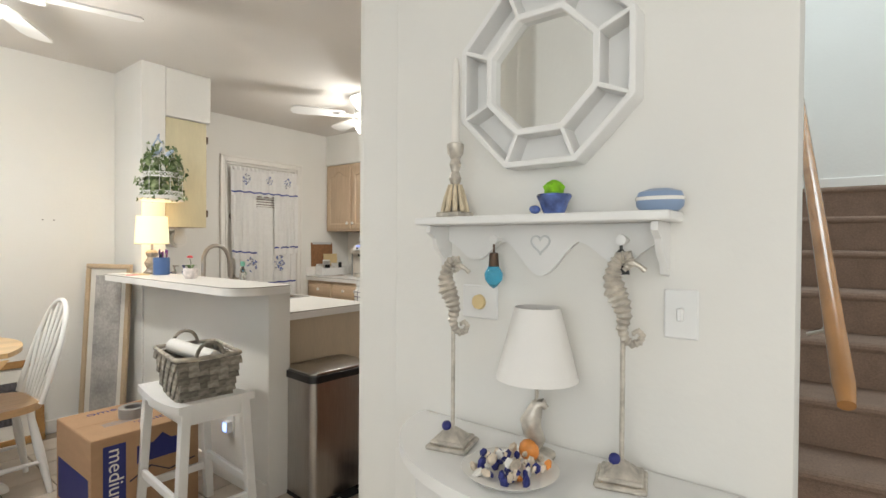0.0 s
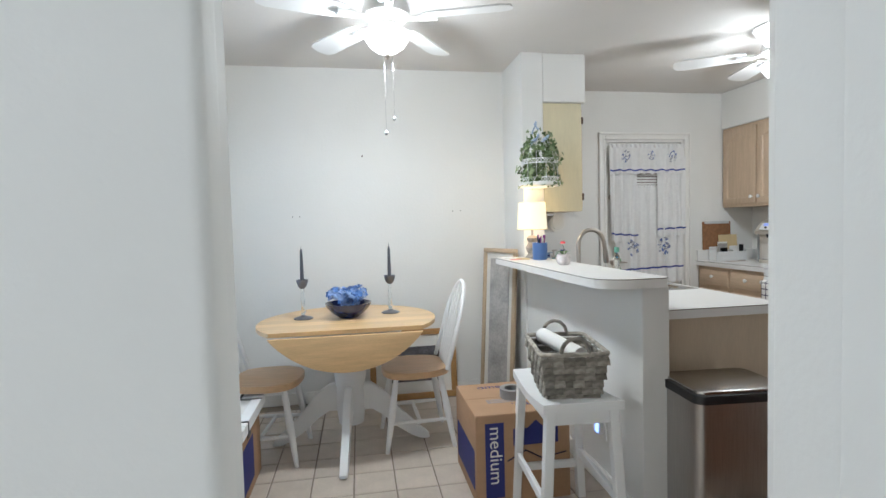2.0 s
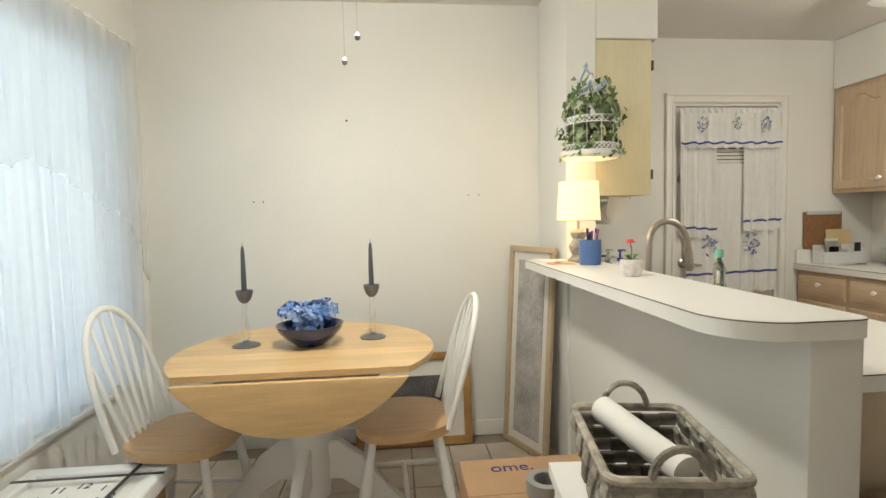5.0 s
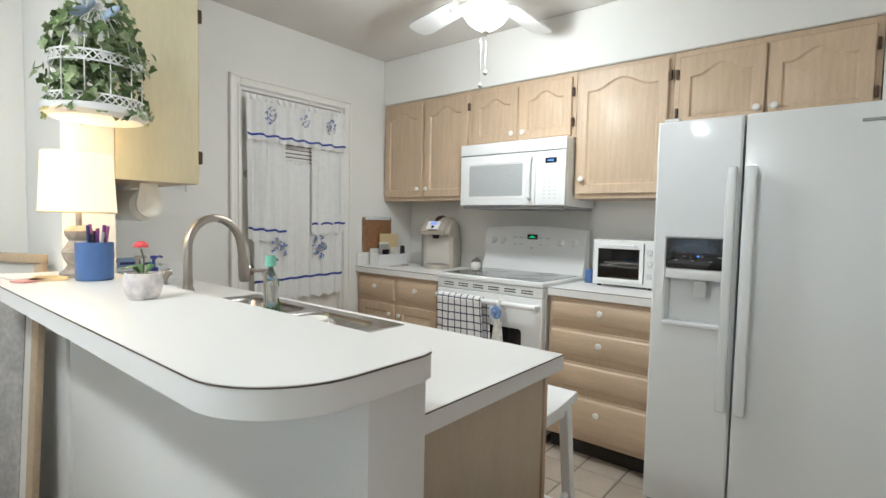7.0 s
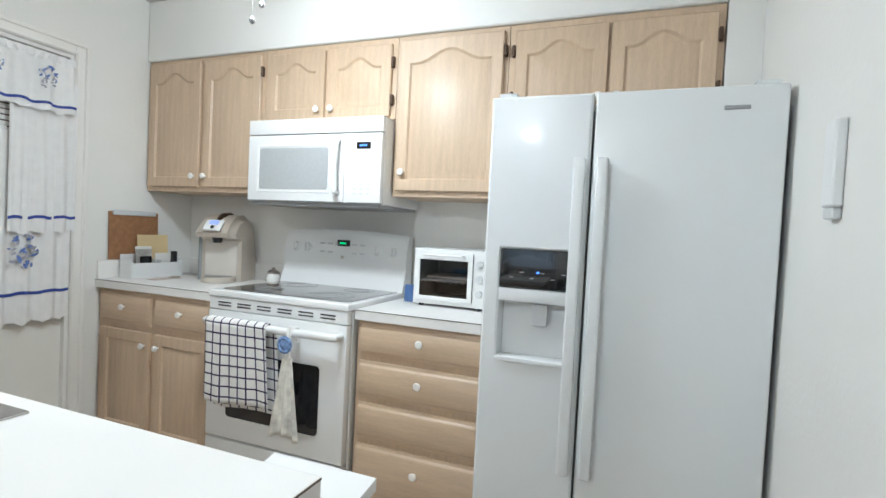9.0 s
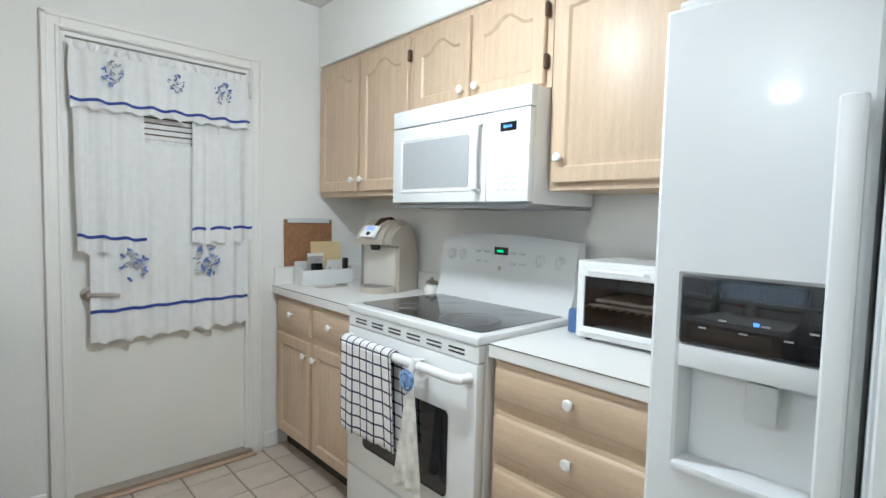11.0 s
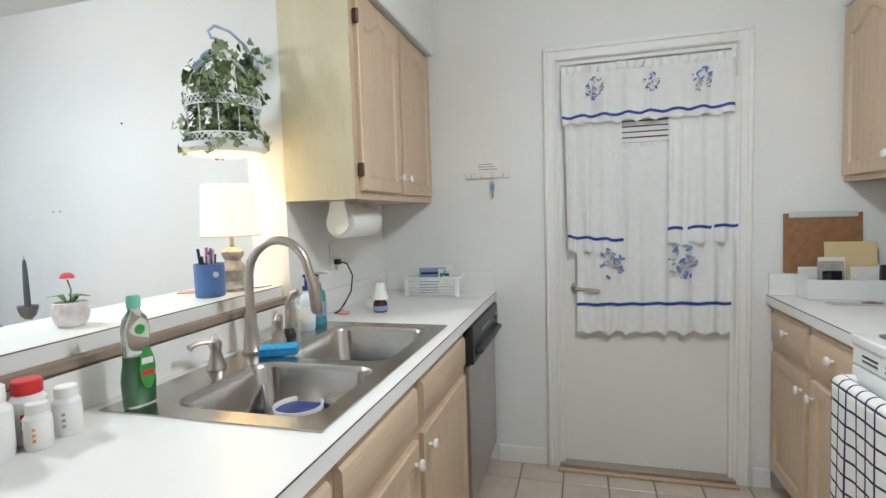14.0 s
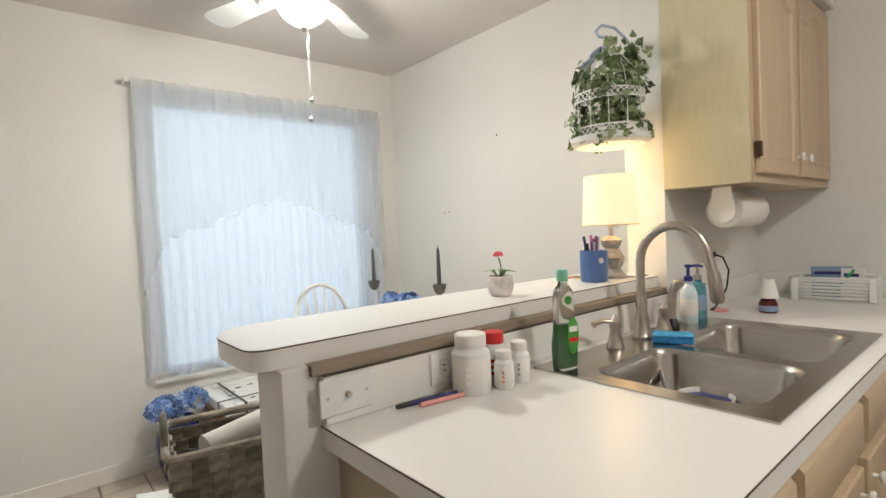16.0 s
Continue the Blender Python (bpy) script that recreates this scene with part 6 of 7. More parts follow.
for i in range(12):
    a = math.tau * i / 12
    part("cage_bar", tubed([(0.118 * math.cos(a), 0.118 * math.sin(a), 0.03), (0.118 * math.cos(a), 0.118 * math.sin(a), 0.18), (0.10 * math.cos(a), 0.10 * math.sin(a), 0.25), (0.05 * math.cos(a), 0.05 * math.sin(a), 0.31), (0, 0, 0.33)], 0.0015, 6), WPAINT, pl)
part("finial", lathed([(0.012, 0.325), (0.02, 0.345), (0.010, 0.365), (0.004, 0.385), (0, 0.39)], segs=14), WPAINT, pl)
part("hook", tubed([(0.01, 0.182, 0.30), (0.01, 0.182, 0.36), (0.005, 0.12, 0.40), (0.0, 0.05, 0.425), (-0.02, 0.0, 0.43), (-0.035, -0.015, 0.41), (-0.02, -0.02, 0.385), (0.0, 0.0, 0.38)], 0.005, 8), RIBBON, pl, "pale painted wall hook")
rnd = random.Random(12)
la, lb = bmesh.new(), bmesh.new()
for v in range(46):
    a0_, z0_ = rnd.uniform(0, 6.28), rnd.uniform(0.05, 0.36)
    pts = []
    a_, z_, r_ = a0_, z0_, 0.085 * (1.1 - z0_ * 0.9)
    for k in range(8):
        a_ += rnd.uniform(-0.18, 0.22)
        r_ = min(0.140, r_ + rnd.uniform(0.0, 0.012))
        z_ += rnd.uniform(-0.028, 0.016)
        z_ = max(0.02, z_)
        pts.append(Vector((r_ * math.cos(a_), r_ * math.sin(a_), z_)))
    for p in pts:
        for _ in range(2):
            if p.y > 0.165:
                continue
            n_ = Vector((p.x, p.y, rnd.uniform(0.0, 0.10))).normalized()
            m = Matrix.Translation(p + Vector((rnd.uniform(-0.014, 0.014), rnd.uniform(-0.014, 0.014), rnd.uniform(-0.014, 0.014)))) @ n_.to_track_quat("Z", "Y").to_matrix().to_4x4() @ pose(0, 0, 0, rnd.uniform(-40, 40), rnd.uniform(-40, 40), rnd.uniform(0, 360))
            s = rnd.uniform(0.012, 0.021)
            bm = lb if rnd.random() < 0.48 else la
            shape = [(0, -0.5, 0), (0.55, -0.75, 0.1), (0.95, -0.1, 0.02), (0.5, 0.25, 0.12), (0.0, 1.15, 0.0), (-0.5, 0.25, 0.12), (-0.95, -0.1, 0.02), (-0.55, -0.75, 0.1)]
            vs = [bm.verts.new(m @ (Vector(q) * s)) for q in shape]
            c_ = bm.verts.new(m @ Vector((0, 0, -0.12 * s)))
            for i in range(8):
                bm.faces.new((vs[i], vs[(i + 1) % 8], c_))
for k in range(9):  # spray that climbs along the hook
    p = Vector((0.01 + 0.05 * math.sin(k * 1.7), 0.05 + 0.015 * k, 0.30 + 0.016 * (k % 5)))
    for _ in range(5):
        m = Matrix.Translation(p + Vector((rnd.uniform(-0.03, 0.03), rnd.uniform(-0.02, 0.0), rnd.uniform(-0.03, 0.04)))) @ pose(0, 0, 0, rnd.uniform(40, 130), rnd.uniform(-40, 40), rnd.uniform(0, 360))
        s = rnd.uniform(0.012, 0.019)
        bm = lb if rnd.random() < 0.5 else la
        vs = [bm.verts.new(m @ (Vector(q) * s)) for q in ((0, -0.5, 0), (0.6, -0.6, 0.1), (0.9, 0, 0), (0.45, 0.3, 0.1), (0, 1.1, 0), (-0.45, 0.3, 0.1), (-0.9, 0, 0), (-0.6, -0.6, 0.1))]
        bm.faces.new(vs)
tagged(part("leaf", la, LEAF, pl, "dark green ivy leaves"), kind="stuff")
tagged(part("leaf", lb, LEAF2, pl, "pale variegated ivy leaves"), kind="stuff")
for k, (x, y, z, t) in enumerate(((-0.05, -0.04, 0.30, 40), (0.02, -0.06, 0.31, -30), (-0.02, -0.03, 0.33, 80))):
    bm = bmesh.new()
    bmesh.ops.create_icosphere(bm, subdivisions=2, radius=0.028, matrix=pose(x, y, z, 20, 55, t) @ Matrix.Diagonal((0.45, 0.25, 1.3, 1)))
    part("ribbon_loop", bm, RIBBON, pl, "pale blue ribbon bow")

# ================================================================ ON THE SINK COUNTER
CT = 0.9125
gs = thing("dish_soap_bottle", "clear bottle half full of green dish soap", "bottle", pose(-0.835, -1.715, CT + 0.0045, 0, 0, 75))


def flat_bottle(prof, depth):
    bm = bmesh.new()
    rings = [[bm.verts.new((w * math.copysign(abs(math.cos(a)) ** 0.8, math.cos(a)), w * depth * math.copysign(abs(math.sin(a)) ** 0.8, math.sin(a)), z)) for a in [math.tau * i / 24 for i in range(24)]] for w, z in prof]
    for p, q in zip(rings, rings[1:]):
        for i in range(24):
            bm.faces.new((p[i], p[(i + 1) % 24], q[(i + 1) % 24], q[i]))
    bm.faces.new(rings[0][::-1]), bm.faces.new(rings[-1])
    return bm


part("bottle", flat_bottle([(0.031, 0.0), (0.034, 0.006), (0.036, 0.06), (0.030, 0.10), (0.028, 0.13), (0.030, 0.17), (0.025, 0.195), (0.013, 0.21), (0.012, 0.22)], 0.55), CLEARPLASTIC, gs, "clear plastic bottle")
part("soap", flat_bottle([(0.028, 0.005), (0.032, 0.010), (0.034, 0.055), (0.029, 0.095), (0.027, 0.112)], 0.5), GREENSOAP, gs, "dark green liquid soap")
part("cap", lathed([(0.014, 0.218), (0.0145, 0.238), (0.012, 0.246), (0, 0.247)], segs=18), material("mint_cap", (0.22, 0.55, 0.42), 0.4), gs, "mint green cap")
part("front_label", slabbed([(0.017 * math.cos(math.tau * i / 20), 0.046 * math.sin(math.tau * i / 20)) for i in range(20)], 0, 0.001), LABELGREEN, gs, "green printed label", pose(0.009, -0.0225, 0.085, 90, 0, 0))
part("label_bar", boxed(-0.004, 0.022, -0.0245, -0.0232, 0.070, 0.080), RED, gs)
part("label_bar", boxed(-0.003, 0.021, -0.0245, -0.0232, 0.095, 0.108), PAPER, gs)
part("round_label", slabbed([(0.011 * math.cos(math.tau * i / 16), 0.011 * math.sin(math.tau * i / 16)) for i in range(16)], 0, 0.001), LABELGREEN, gs, "", pose(0.0, -0.0185, 0.172, 90, 0, 0))


def pump_bottle(name, label, x, y, prof, mat, pump_mat, h):
    b = thing(name, label, "bottle", pose(x, y, CT + 0.004), "pump bottles by the sink")
    part("bottle", lathed(prof, segs=22), mat, b)
    pm = part("pump", lathed([(0.014, h), (0.014, h + 0.016), (0.006, h + 0.018), (0.005, h + 0.045), (0.011, h + 0.047), (0.011, h + 0.057), (0, h + 0.058)], segs=16), pump_mat, b)
    part("nozzle", tubed([(0, 0, h + 0.052), (0.03, 0.02, h + 0.053), (0.038, 0.025, h + 0.048)], 0.0042, 8), pump_mat, pm)
    part("label_panel", lathed([(0.0285, 0.03), (0.0287, 0.031), (0.0287, 0.085), (0.0285, 0.086)], segs=22), PALEBLUE if mat is TEALSOAP else PAPER, b)


pump_bottle("hand_soap_bottle", "pale soap bottle with a navy pump", -0.85, -0.985, [(0, 0), (0.024, 0), (0.028, 0.006), (0.028, 0.10), (0.020, 0.125), (0.012, 0.135), (0.012, 0.145)], material("pale_soap", (0.62, 0.72, 0.78), 0.3), material("navy_pump", (0.02, 0.03, 0.20), 0.4), 0.145)
pump_bottle("teal_soap_bottle", "teal liquid soap bottle with a steel pump", -0.865, -0.875, [(0, 0), (0.026, 0), (0.028, 0.005), (0.027, 0.11), (0.024, 0.125), (0.013, 0.13), (0.013, 0.14)], TEALSOAP, NICKEL, 0.14)

sp_ = thing("sponge", "blue scrubbing sponge on the sink edge", "sponge", pose(-0.765, -1.29, 0.9175, 0, 0, 25))
part("sponge_body", boxed(-0.055, 0.055, -0.035, 0.035, 0, 0.018, 0.006, 2), SPONGE, sp_)
part("scrub_pad", boxed(-0.054, 0.054, -0.034, 0.034, 0.0182, 0.025, 0.003), material("blue_scrub", (0.05, 0.30, 0.55), 0.95, vary=0.4, scale=90, bump=0.8), sp_)
bw = thing("cereal_bowl", "white bowl with a navy patterned band in the sink", "bowl", pose(-0.62, -1.43, 0.7585))
part("bowl", lathed([(0.0, 0.0), (0.045, 0.0), (0.06, 0.01), (0.066, 0.045), (0.0665, 0.068), (0.063, 0.068), (0.056, 0.02), (0, 0.012)], segs=32), CERAMIC, bw)
part("band", lathed([(0.0655, 0.022), (0.0672, 0.023), (0.0677, 0.055), (0.0667, 0.056)], segs=32), material("navy_band", (0.02, 0.035, 0.17), 0.3, vary=0.8, scale=45), bw, "navy patterned band")
sb = thing("dish_brush", "blue dish brush lying in the sink", "brush", pose(-0.70, -1.44, 0.7585, 0, 0, 20))
part("handle", tubed([(0, -0.02, 0.03), (-0.02, 0.03, 0.055), (-0.035, 0.06, 0.10)], 0.006, 8), DARKSTEEL, sb)
part("head", lathed([(0.0, 0.0), (0.022, 0.0), (0.024, 0.015), (0.016, 0.03), (0, 0.034)], (0, -0.02, 0), 14), SPONGE, sb)
for i, (x, y, r, h, cap, lab) in enumerate(((-0.893, -1.98, 0.043, 0.130, PAPER, PAPER), (-0.905, -1.895, 0.030, 0.118, RED, RED), (-0.855, -1.915, 0.022, 0.085, PAPER, ORANGE), (-0.862, -1.855, 0.024, 0.095, PAPER, INKGREY))):
    b = thing("pill_bottle", ("large white pill bottle on the counter", "white pill bottle with a red cap", "small white pill bottle with an orange label", "white pill bottle with a printed label")[i], "bottle", pose(x, y, CT), "pill bottles on the counter")
    part("bottle", lathed([(0, 0), (r * 0.95, 0), (r, 0.004), (r, h * 0.68), (r * 0.72, h * 0.78), (r * 0.72, h * 0.8)], segs=24), WHITE2, b)
    part("cap", lathed([(r * 0.80, h * 0.78), (r * 0.82, h * 0.79), (r * 0.82, h * 0.98), (r * 0.75, h), (0, h)], segs=24), cap, b)
    part("label_wrap", lathed([(r + 0.0002, h * 0.12), (r + 0.0006, h * 0.13), (r + 0.0006, h * 0.6), (r + 0.0002, h * 0.61)], segs=24), PAPER, b)
    for k in range(3):
        part("label_bar", boxed(r * 0.90, r * 0.99, -r * 0.5, r * 0.25, h * (0.2 + 0.12 * k), h * (0.26 + 0.12 * k)), lab, b, "", pose(0, 0, 0, 0, 0, -30))
for i, (x, y, t, m_) in enumerate(((-0.905, -2.07, 80, MUGBLUE), (-0.915, -2.10, 84, BLACK), (-0.885, -2.06, 82, PINK))):
    p_ = thing("pen", ("blue ballpoint pen lying on the counter", "black pen lying against the backsplash", "pink pencil lying on the counter")[i], "pen", pose(x, y, CT + 0.005, 0, 0, t), "pens on the counter")
    part("barrel", tubed([(-0.065, 0, 0), (0.05, 0, 0)], 0.0052, 10), BOXBLUE if i == 0 else m_, p_)
    part("tip", tubed([(0.05, 0, 0), (0.066, 0, 0)], [0.005, 0.0012], 10), NICKEL, p_)
nl = thing("candle_lamp", "tiny white shaded candle lamp with a maroon jar", "lamp", pose(-0.725, -0.605, CT))
part("jar", lathed([(0, 0), (0.028, 0), (0.032, 0.006), (0.031, 0.035), (0.022, 0.052), (0.012, 0.058)], segs=22), MAROON, nl, "dark maroon glass jar")
part("wax_band", lathed([(0.0318, 0.006), (0.0325, 0.007), (0.032, 0.026), (0.0315, 0.027)], segs=22), PALEBLUE, nl)
part("shade", lathed([(0.036, 0.055), (0.020, 0.125), (0.018, 0.125), (0.034, 0.055), (0.036, 0.055)], segs=26), CREAMSHADE, nl, "small white shade")
wb = thing("white_basket", "white slatted plastic basket holding packets", "basket", pose(-0.62, -0.135, CT, 0, 0, 4))
for r in range(6):
    z = 0.012 + r * 0.014
    f = 1 + 0.02 * r
    pts = [(x * f, y * f, z) for x, y in rounded(-0.125, 0.125, -0.07, 0.07, 0.02, segs=3)]
    part("slat", tubed(pts, 0.0055, 6, True), WHITE2, wb, "white plastic slat")
part("base", boxed(-0.12, 0.12, -0.065, 0.065, 0.0, 0.006), WHITE2, wb)
part("rim", tubed([(x * 1.13, y * 1.13, 0.092) for x, y in rounded(-0.125, 0.125, -0.07, 0.07, 0.02, segs=3)], 0.006, 8, True), WHITE2, wb)
for sx in (-1, 1):
    for sy in (-1, 1):
        part("corner_post", boxed(sx * 0.128 - 0.012, sx * 0.128 + 0.012, sy * 0.072 - 0.012, sy * 0.072 + 0.012, 0.0, 0.092, 0.003), WHITE2, wb)
for i, (x, y, w, h, t, m_) in enumerate(((0.0, 0.03, 0.17, 0.14, 0, PAPER), (-0.01, 0.0, 0.14, 0.13, 6, PALEBLUE), (0.06, -0.02, 0.08, 0.125, -8, PAPER))):
    pk = thing("packet", ("white printed packet in the basket", "pale blue sachet in the basket", "small white envelope in the basket")[i], "packet", wb.matrix_world @ pose(x, y, 0.007, -6, 0, t), "packets in the basket")
    part("sleeve", boxed(-w / 2, w / 2, -0.004, 0.004, 0, h, 0.002), m_, pk)
    part("print_bar", boxed(-w / 2 + 0.01, w / 2 - 0.02, -0.005, -0.0038, h - 0.035, h - 0.022), BOXBLUE, pk)
solid("green_marker", tubed([(0, 0, 0), (0.05, -0.01, 0.07)], 0.005, 8), material("green_plastic", (0.05, 0.42, 0.18), 0.4), "green plastic marker leaning in the basket", "marker", wb.matrix_world @ pose(0.02, -0.045, 0.06))
solid("paper_slip", boxed(-0.05, 0.05, -0.035, 0.035, 0, 0.0012), PAPER, "loose white slip of paper on the counter", "paper", pose(-0.42, -0.22, CT, 0, 0, -12))
solid("pink_pad", boxed(-0.022, 0.022, -0.018, 0.018, 0, 0.012, 0.003), PINK, "small pink plug box on the counter", "box", pose(-0.86, -0.68, CT, 0, 0, 10))

wo = thing("counter_outlet", "white wall outlet with a black plug", "outlet", pose(-0.9495, -0.585, 1.15, 0, 0, 0))
part("plate", boxed(0.0005, 0.006, -0.036, 0.036, -0.058, 0.058, 0.003), WHITE2, wo)
part("socket", boxed(0.005, 0.008, -0.016, 0.016, 0.008, 0.036, 0.003), PAPER, wo)
cd_ = thing("power_cord", "black plug and cord hanging from the outlet", "cord", pose(-0.9495, -0.585, 1.15))
part("plug", boxed(0.009, 0.034, -0.012, 0.012, -0.036, -0.012, 0.004, 2), BLACK, cd_)
part("cord", tubed([(0.034, 0, -0.024), (0.055, 0.02, -0.035), (0.065, 0.05, -0.09), (0.06, 0.04, -0.16), (0.05, -0.01, -0.21), (0.05, -0.06, -0.231), (0.055, -0.11, -0.231), (0.08, -0.08, -0.231), (0.06, -0.05, -0.231)], 0.0035, 8), BLACK, cd_)

pr_ = thing("paper_towel_roll", "white paper towel roll under the wall cabinet", "paper towel", pose(-0.80, -0.66, 1.300))
part("roll", lathed([(0.018, -0.135), (0.062, -0.135), (0.062, 0.135), (0.018, 0.135), (0.018, -0.135)], segs=32, tilt=pose(0, 0, 0, 90, 0, 0)), PAPER, pr_)
for y in (-0.15, 0.15):
    part("bracket", slabbed([(0.045 * math.cos(a), 0.045 * math.sin(a)) for a in [math.pi + math.pi * i / 12 for i in range(13)]] + [(0.03, 0.083), (-0.03, 0.083)], -0.005, 0.005), CERAMIC, pr_, "white holder bracket", pose(0, y, 0, 90, 0, 0))

for name, y, tog in (("blank_plate", -2.265, False), ("counter_outlet_plate", -2.00, True)):
    p_ = thing(name, "white outlet plate on the counter backsplash" if tog else "white cable plate on the counter backsplash", "outlet", pose(-0.9435, y, 0.966))
    part("plate", boxed(0.0003, 0.005, -0.058, 0.058, -0.036, 0.036, 0.002), WHITE2, p_)
    if tog:
        for k in (-0.02, 0.02):
            sk = part("socket", boxed(0.0045, 0.007, k - 0.014, k + 0.014, -0.017, 0.017, 0.004), PAPER, p_)
            for q in (-0.006, 0.006):
                part("slot", boxed(0.0068, 0.0075, k - 0.006, k + 0.003, q - 0.0012, q + 0.0012), BLACK, sk)
    else:
        part("jack", lathed([(0.006, 0), (0.006, 0.008), (0.003, 0.009), (0, 0.009)], (0.005, 0.0, 0), 12, pose(0, 0, 0, 0, 90, 0)), NICKEL, p_)
        for k in (-0.042, 0.042):
            part("screw", lathed([(0.003, 0), (0.003, 0.001), (0, 0.0012)], (0.005, k, 0), 10, pose(0, 0, 0, 0, 90, 0)), NICKEL, p_)

hk = thing("key_hook_rack", "white wooden key rack with four hooks", "hook rack", pose(-0.355, -0.0005, 1.515))
part("board", boxed(-0.115, 0.115, -0.012, 0, -0.015, 0.015, 0.004, 2), CERAMIC, hk)
for i in range(4):
    part("hook", tubed([(-0.084 + i * 0.056, -0.012, 0.006), (-0.084 + i * 0.056, -0.022, 0.0), (-0.084 + i * 0.056, -0.026, -0.012), (-0.084 + i * 0.056, -0.034, -0.010)], 0.0022, 6), NICKEL, hk)
part("note", boxed(-0.06, 0.065, -0.002, 0, 0.018, 0.075), PAPER, hk, "white note with grey writing")
for i in range(3):
    part("note_line", boxed(-0.048, 0.05 - 0.012 * i, -0.0027, -0.0018, 0.03 + 0.013 * i, 0.034 + 0.013 * i), INKGREY, hk)
ky = thing("key_fob", "small key with an oval tag on the rack", "key", pose(-0.327, -0.027, 1.50))
part("ring", tubed([(0.008 * math.cos(math.tau * i / 14), 0, -0.012 + 0.008 * math.sin(math.tau * i / 14)) for i in range(14)], 0.0012, 5, True), NICKEL, ky)
part("tag", slabbed([(0.011 * math.cos(math.tau * i / 16), 0.022 * math.sin(math.tau * i / 16)) for i in range(16)], -0.0015, 0.0015), PALEBLUE, ky, "pale oval tag", pose(0, 0, -0.045, 90, 0, 0))
part("key", boxed(-0.004, 0.004, -0.001, 0.001, -0.105, -0.066, 0.0008), NICKEL, ky)

# ================================================================ ON THE STOVE COUNTERS
co = thing("coffee_maker", "silver pod coffee maker with a grey body", "coffee maker", pose(1.30, -0.50, CT, 0, 0, -72))
co.scale = (1.1, 1.1, 1.1)
COFM = material("champagne_metal_paint", (0.60, 0.545, 0.47), 0.30, 0.45, vary=0.05, scale=12)
bm = bmesh.new()
prof = [(0.155, 0.0), (0.165, 0.12), (0.165, 0.22), (0.150, 0.285), (0.115, 0.325), (0.065, 0.345), (0.01, 0.342), (-0.04, 0.322), (-0.08, 0.29), (-0.108, 0.25), (-0.10, 0.228), (-0.02, 0.224), (-0.005, 0.21), (-0.005, 0.05), (-0.005, 0.0)]
L_, R_ = [bm.verts.new((-0.105, y, z)) for y, z in prof], [bm.verts.new((0.105, y, z)) for y, z in prof]
bm.faces.new(L_), bm.faces.new(R_[::-1])
for i in range(len(prof)):
    j = (i + 1) % len(prof)
    bm.faces.new((L_[i], R_[i], R_[j], L_[j]))
rim = [e for e in bm.edges if abs(e.verts[0].co.x - e.verts[1].co.x) < 1e-5 and max(v.co.z for v in e.verts) > 0.24]
bmesh.ops.bevel(bm, geom=rim, offset=0.030, segments=5, affect="EDGES")
part("body", bm, COFM, co, "champagne silver body")
part("front_panel", boxed(-0.085, 0.085, -0.012, -0.0045, 0.02, 0.215, 0.003), material("beige_front", (0.62, 0.58, 0.52), 0.35), co)
part("drip_tray", slabbed([(0.085 * math.cos(a), -0.02 + 0.10 * math.sin(a)) for a in [math.pi + math.pi * i / 16 for i in range(17)]], 0.0, 0.028, 0.004), COFM, co)
part("drip_grille", slabbed([(0.07 * math.cos(a), -0.02 + 0.083 * math.sin(a)) for a in [math.pi + math.pi * i / 16 for i in range(17)]], 0.0282, 0.030), DARKSTEEL, co)
part("top_band", tubed([(0, 0.150, 0.278), (0, 0.112, 0.312), (0, 0.062, 0.330), (0, 0.0, 0.328), (0, -0.05, 0.304)], [0.022, 0.028, 0.028, 0.024, 0.016], 12), BRONZE, co, "dark chrome lid band")
scr = part("screen_panel", boxed(-0.045, 0.045, -0.004, 0.004, -0.035, 0.035, 0.003), WHITE2, co, "", pose(0, -0.098, 0.288, -42, 0, 0))
part("screen", boxed(-0.022, 0.022, -0.006, -0.0035, 0.002, 0.026), glowing("pale_screen", (0.25, 0.32, 0.75), 0.6), scr)
part("button", lathed([(0.010, 0), (0.009, 0.004), (0, 0.005)], (0, -0.004, -0.016), 14, KNOB_TILT), BLACK, scr)
part("spout", lathed([(0.02, 0.20), (0.026, 0.226)], (0, -0.055, 0), 14), BLACK, co)
part("water_tank", boxed(-0.13, -0.107, 0.0, 0.15, 0.0, 0.28, 0.008, 2), see_through("tank_plastic", (0.75, 0.78, 0.80), 0.05, 0.3), co)

og = thing("desk_organizer", "white desk organizer with mail and a phone", "organizer", pose(1.19, -0.085, CT))
part("tray_front", boxed(-0.16, 0.16, -0.055, -0.048, 0.0, 0.085, 0.002), WHITE2, og)
part("tray_back", boxed(-0.16, 0.16, 0.042, 0.049, 0.0, 0.13, 0.002), WHITE2, og)
for x in (-0.16, 0.02, 0.153):
    part("divider", boxed(x, x + 0.007, -0.0478, 0.0418, 0.0, 0.10, 0.002), WHITE2, og)
part("tray_base", boxed(-0.1525, 0.1525, -0.0478, 0.0418, 0.0, 0.006), WHITE2, og)
cl = thing("clipboard", "brown clipboard propped against the wall", "clipboard", pose(1.13, -0.014, 1.014, -2, 0, 0))
part("board", boxed(-0.15, 0.15, -0.006, -0.001, 0, 0.265, 0.001), CORK, cl)
part("clip", boxed(-0.13, 0.13, -0.016, -0.0062, 0.245, 0.272, 0.004, 2), LIGHTGREY, cl)
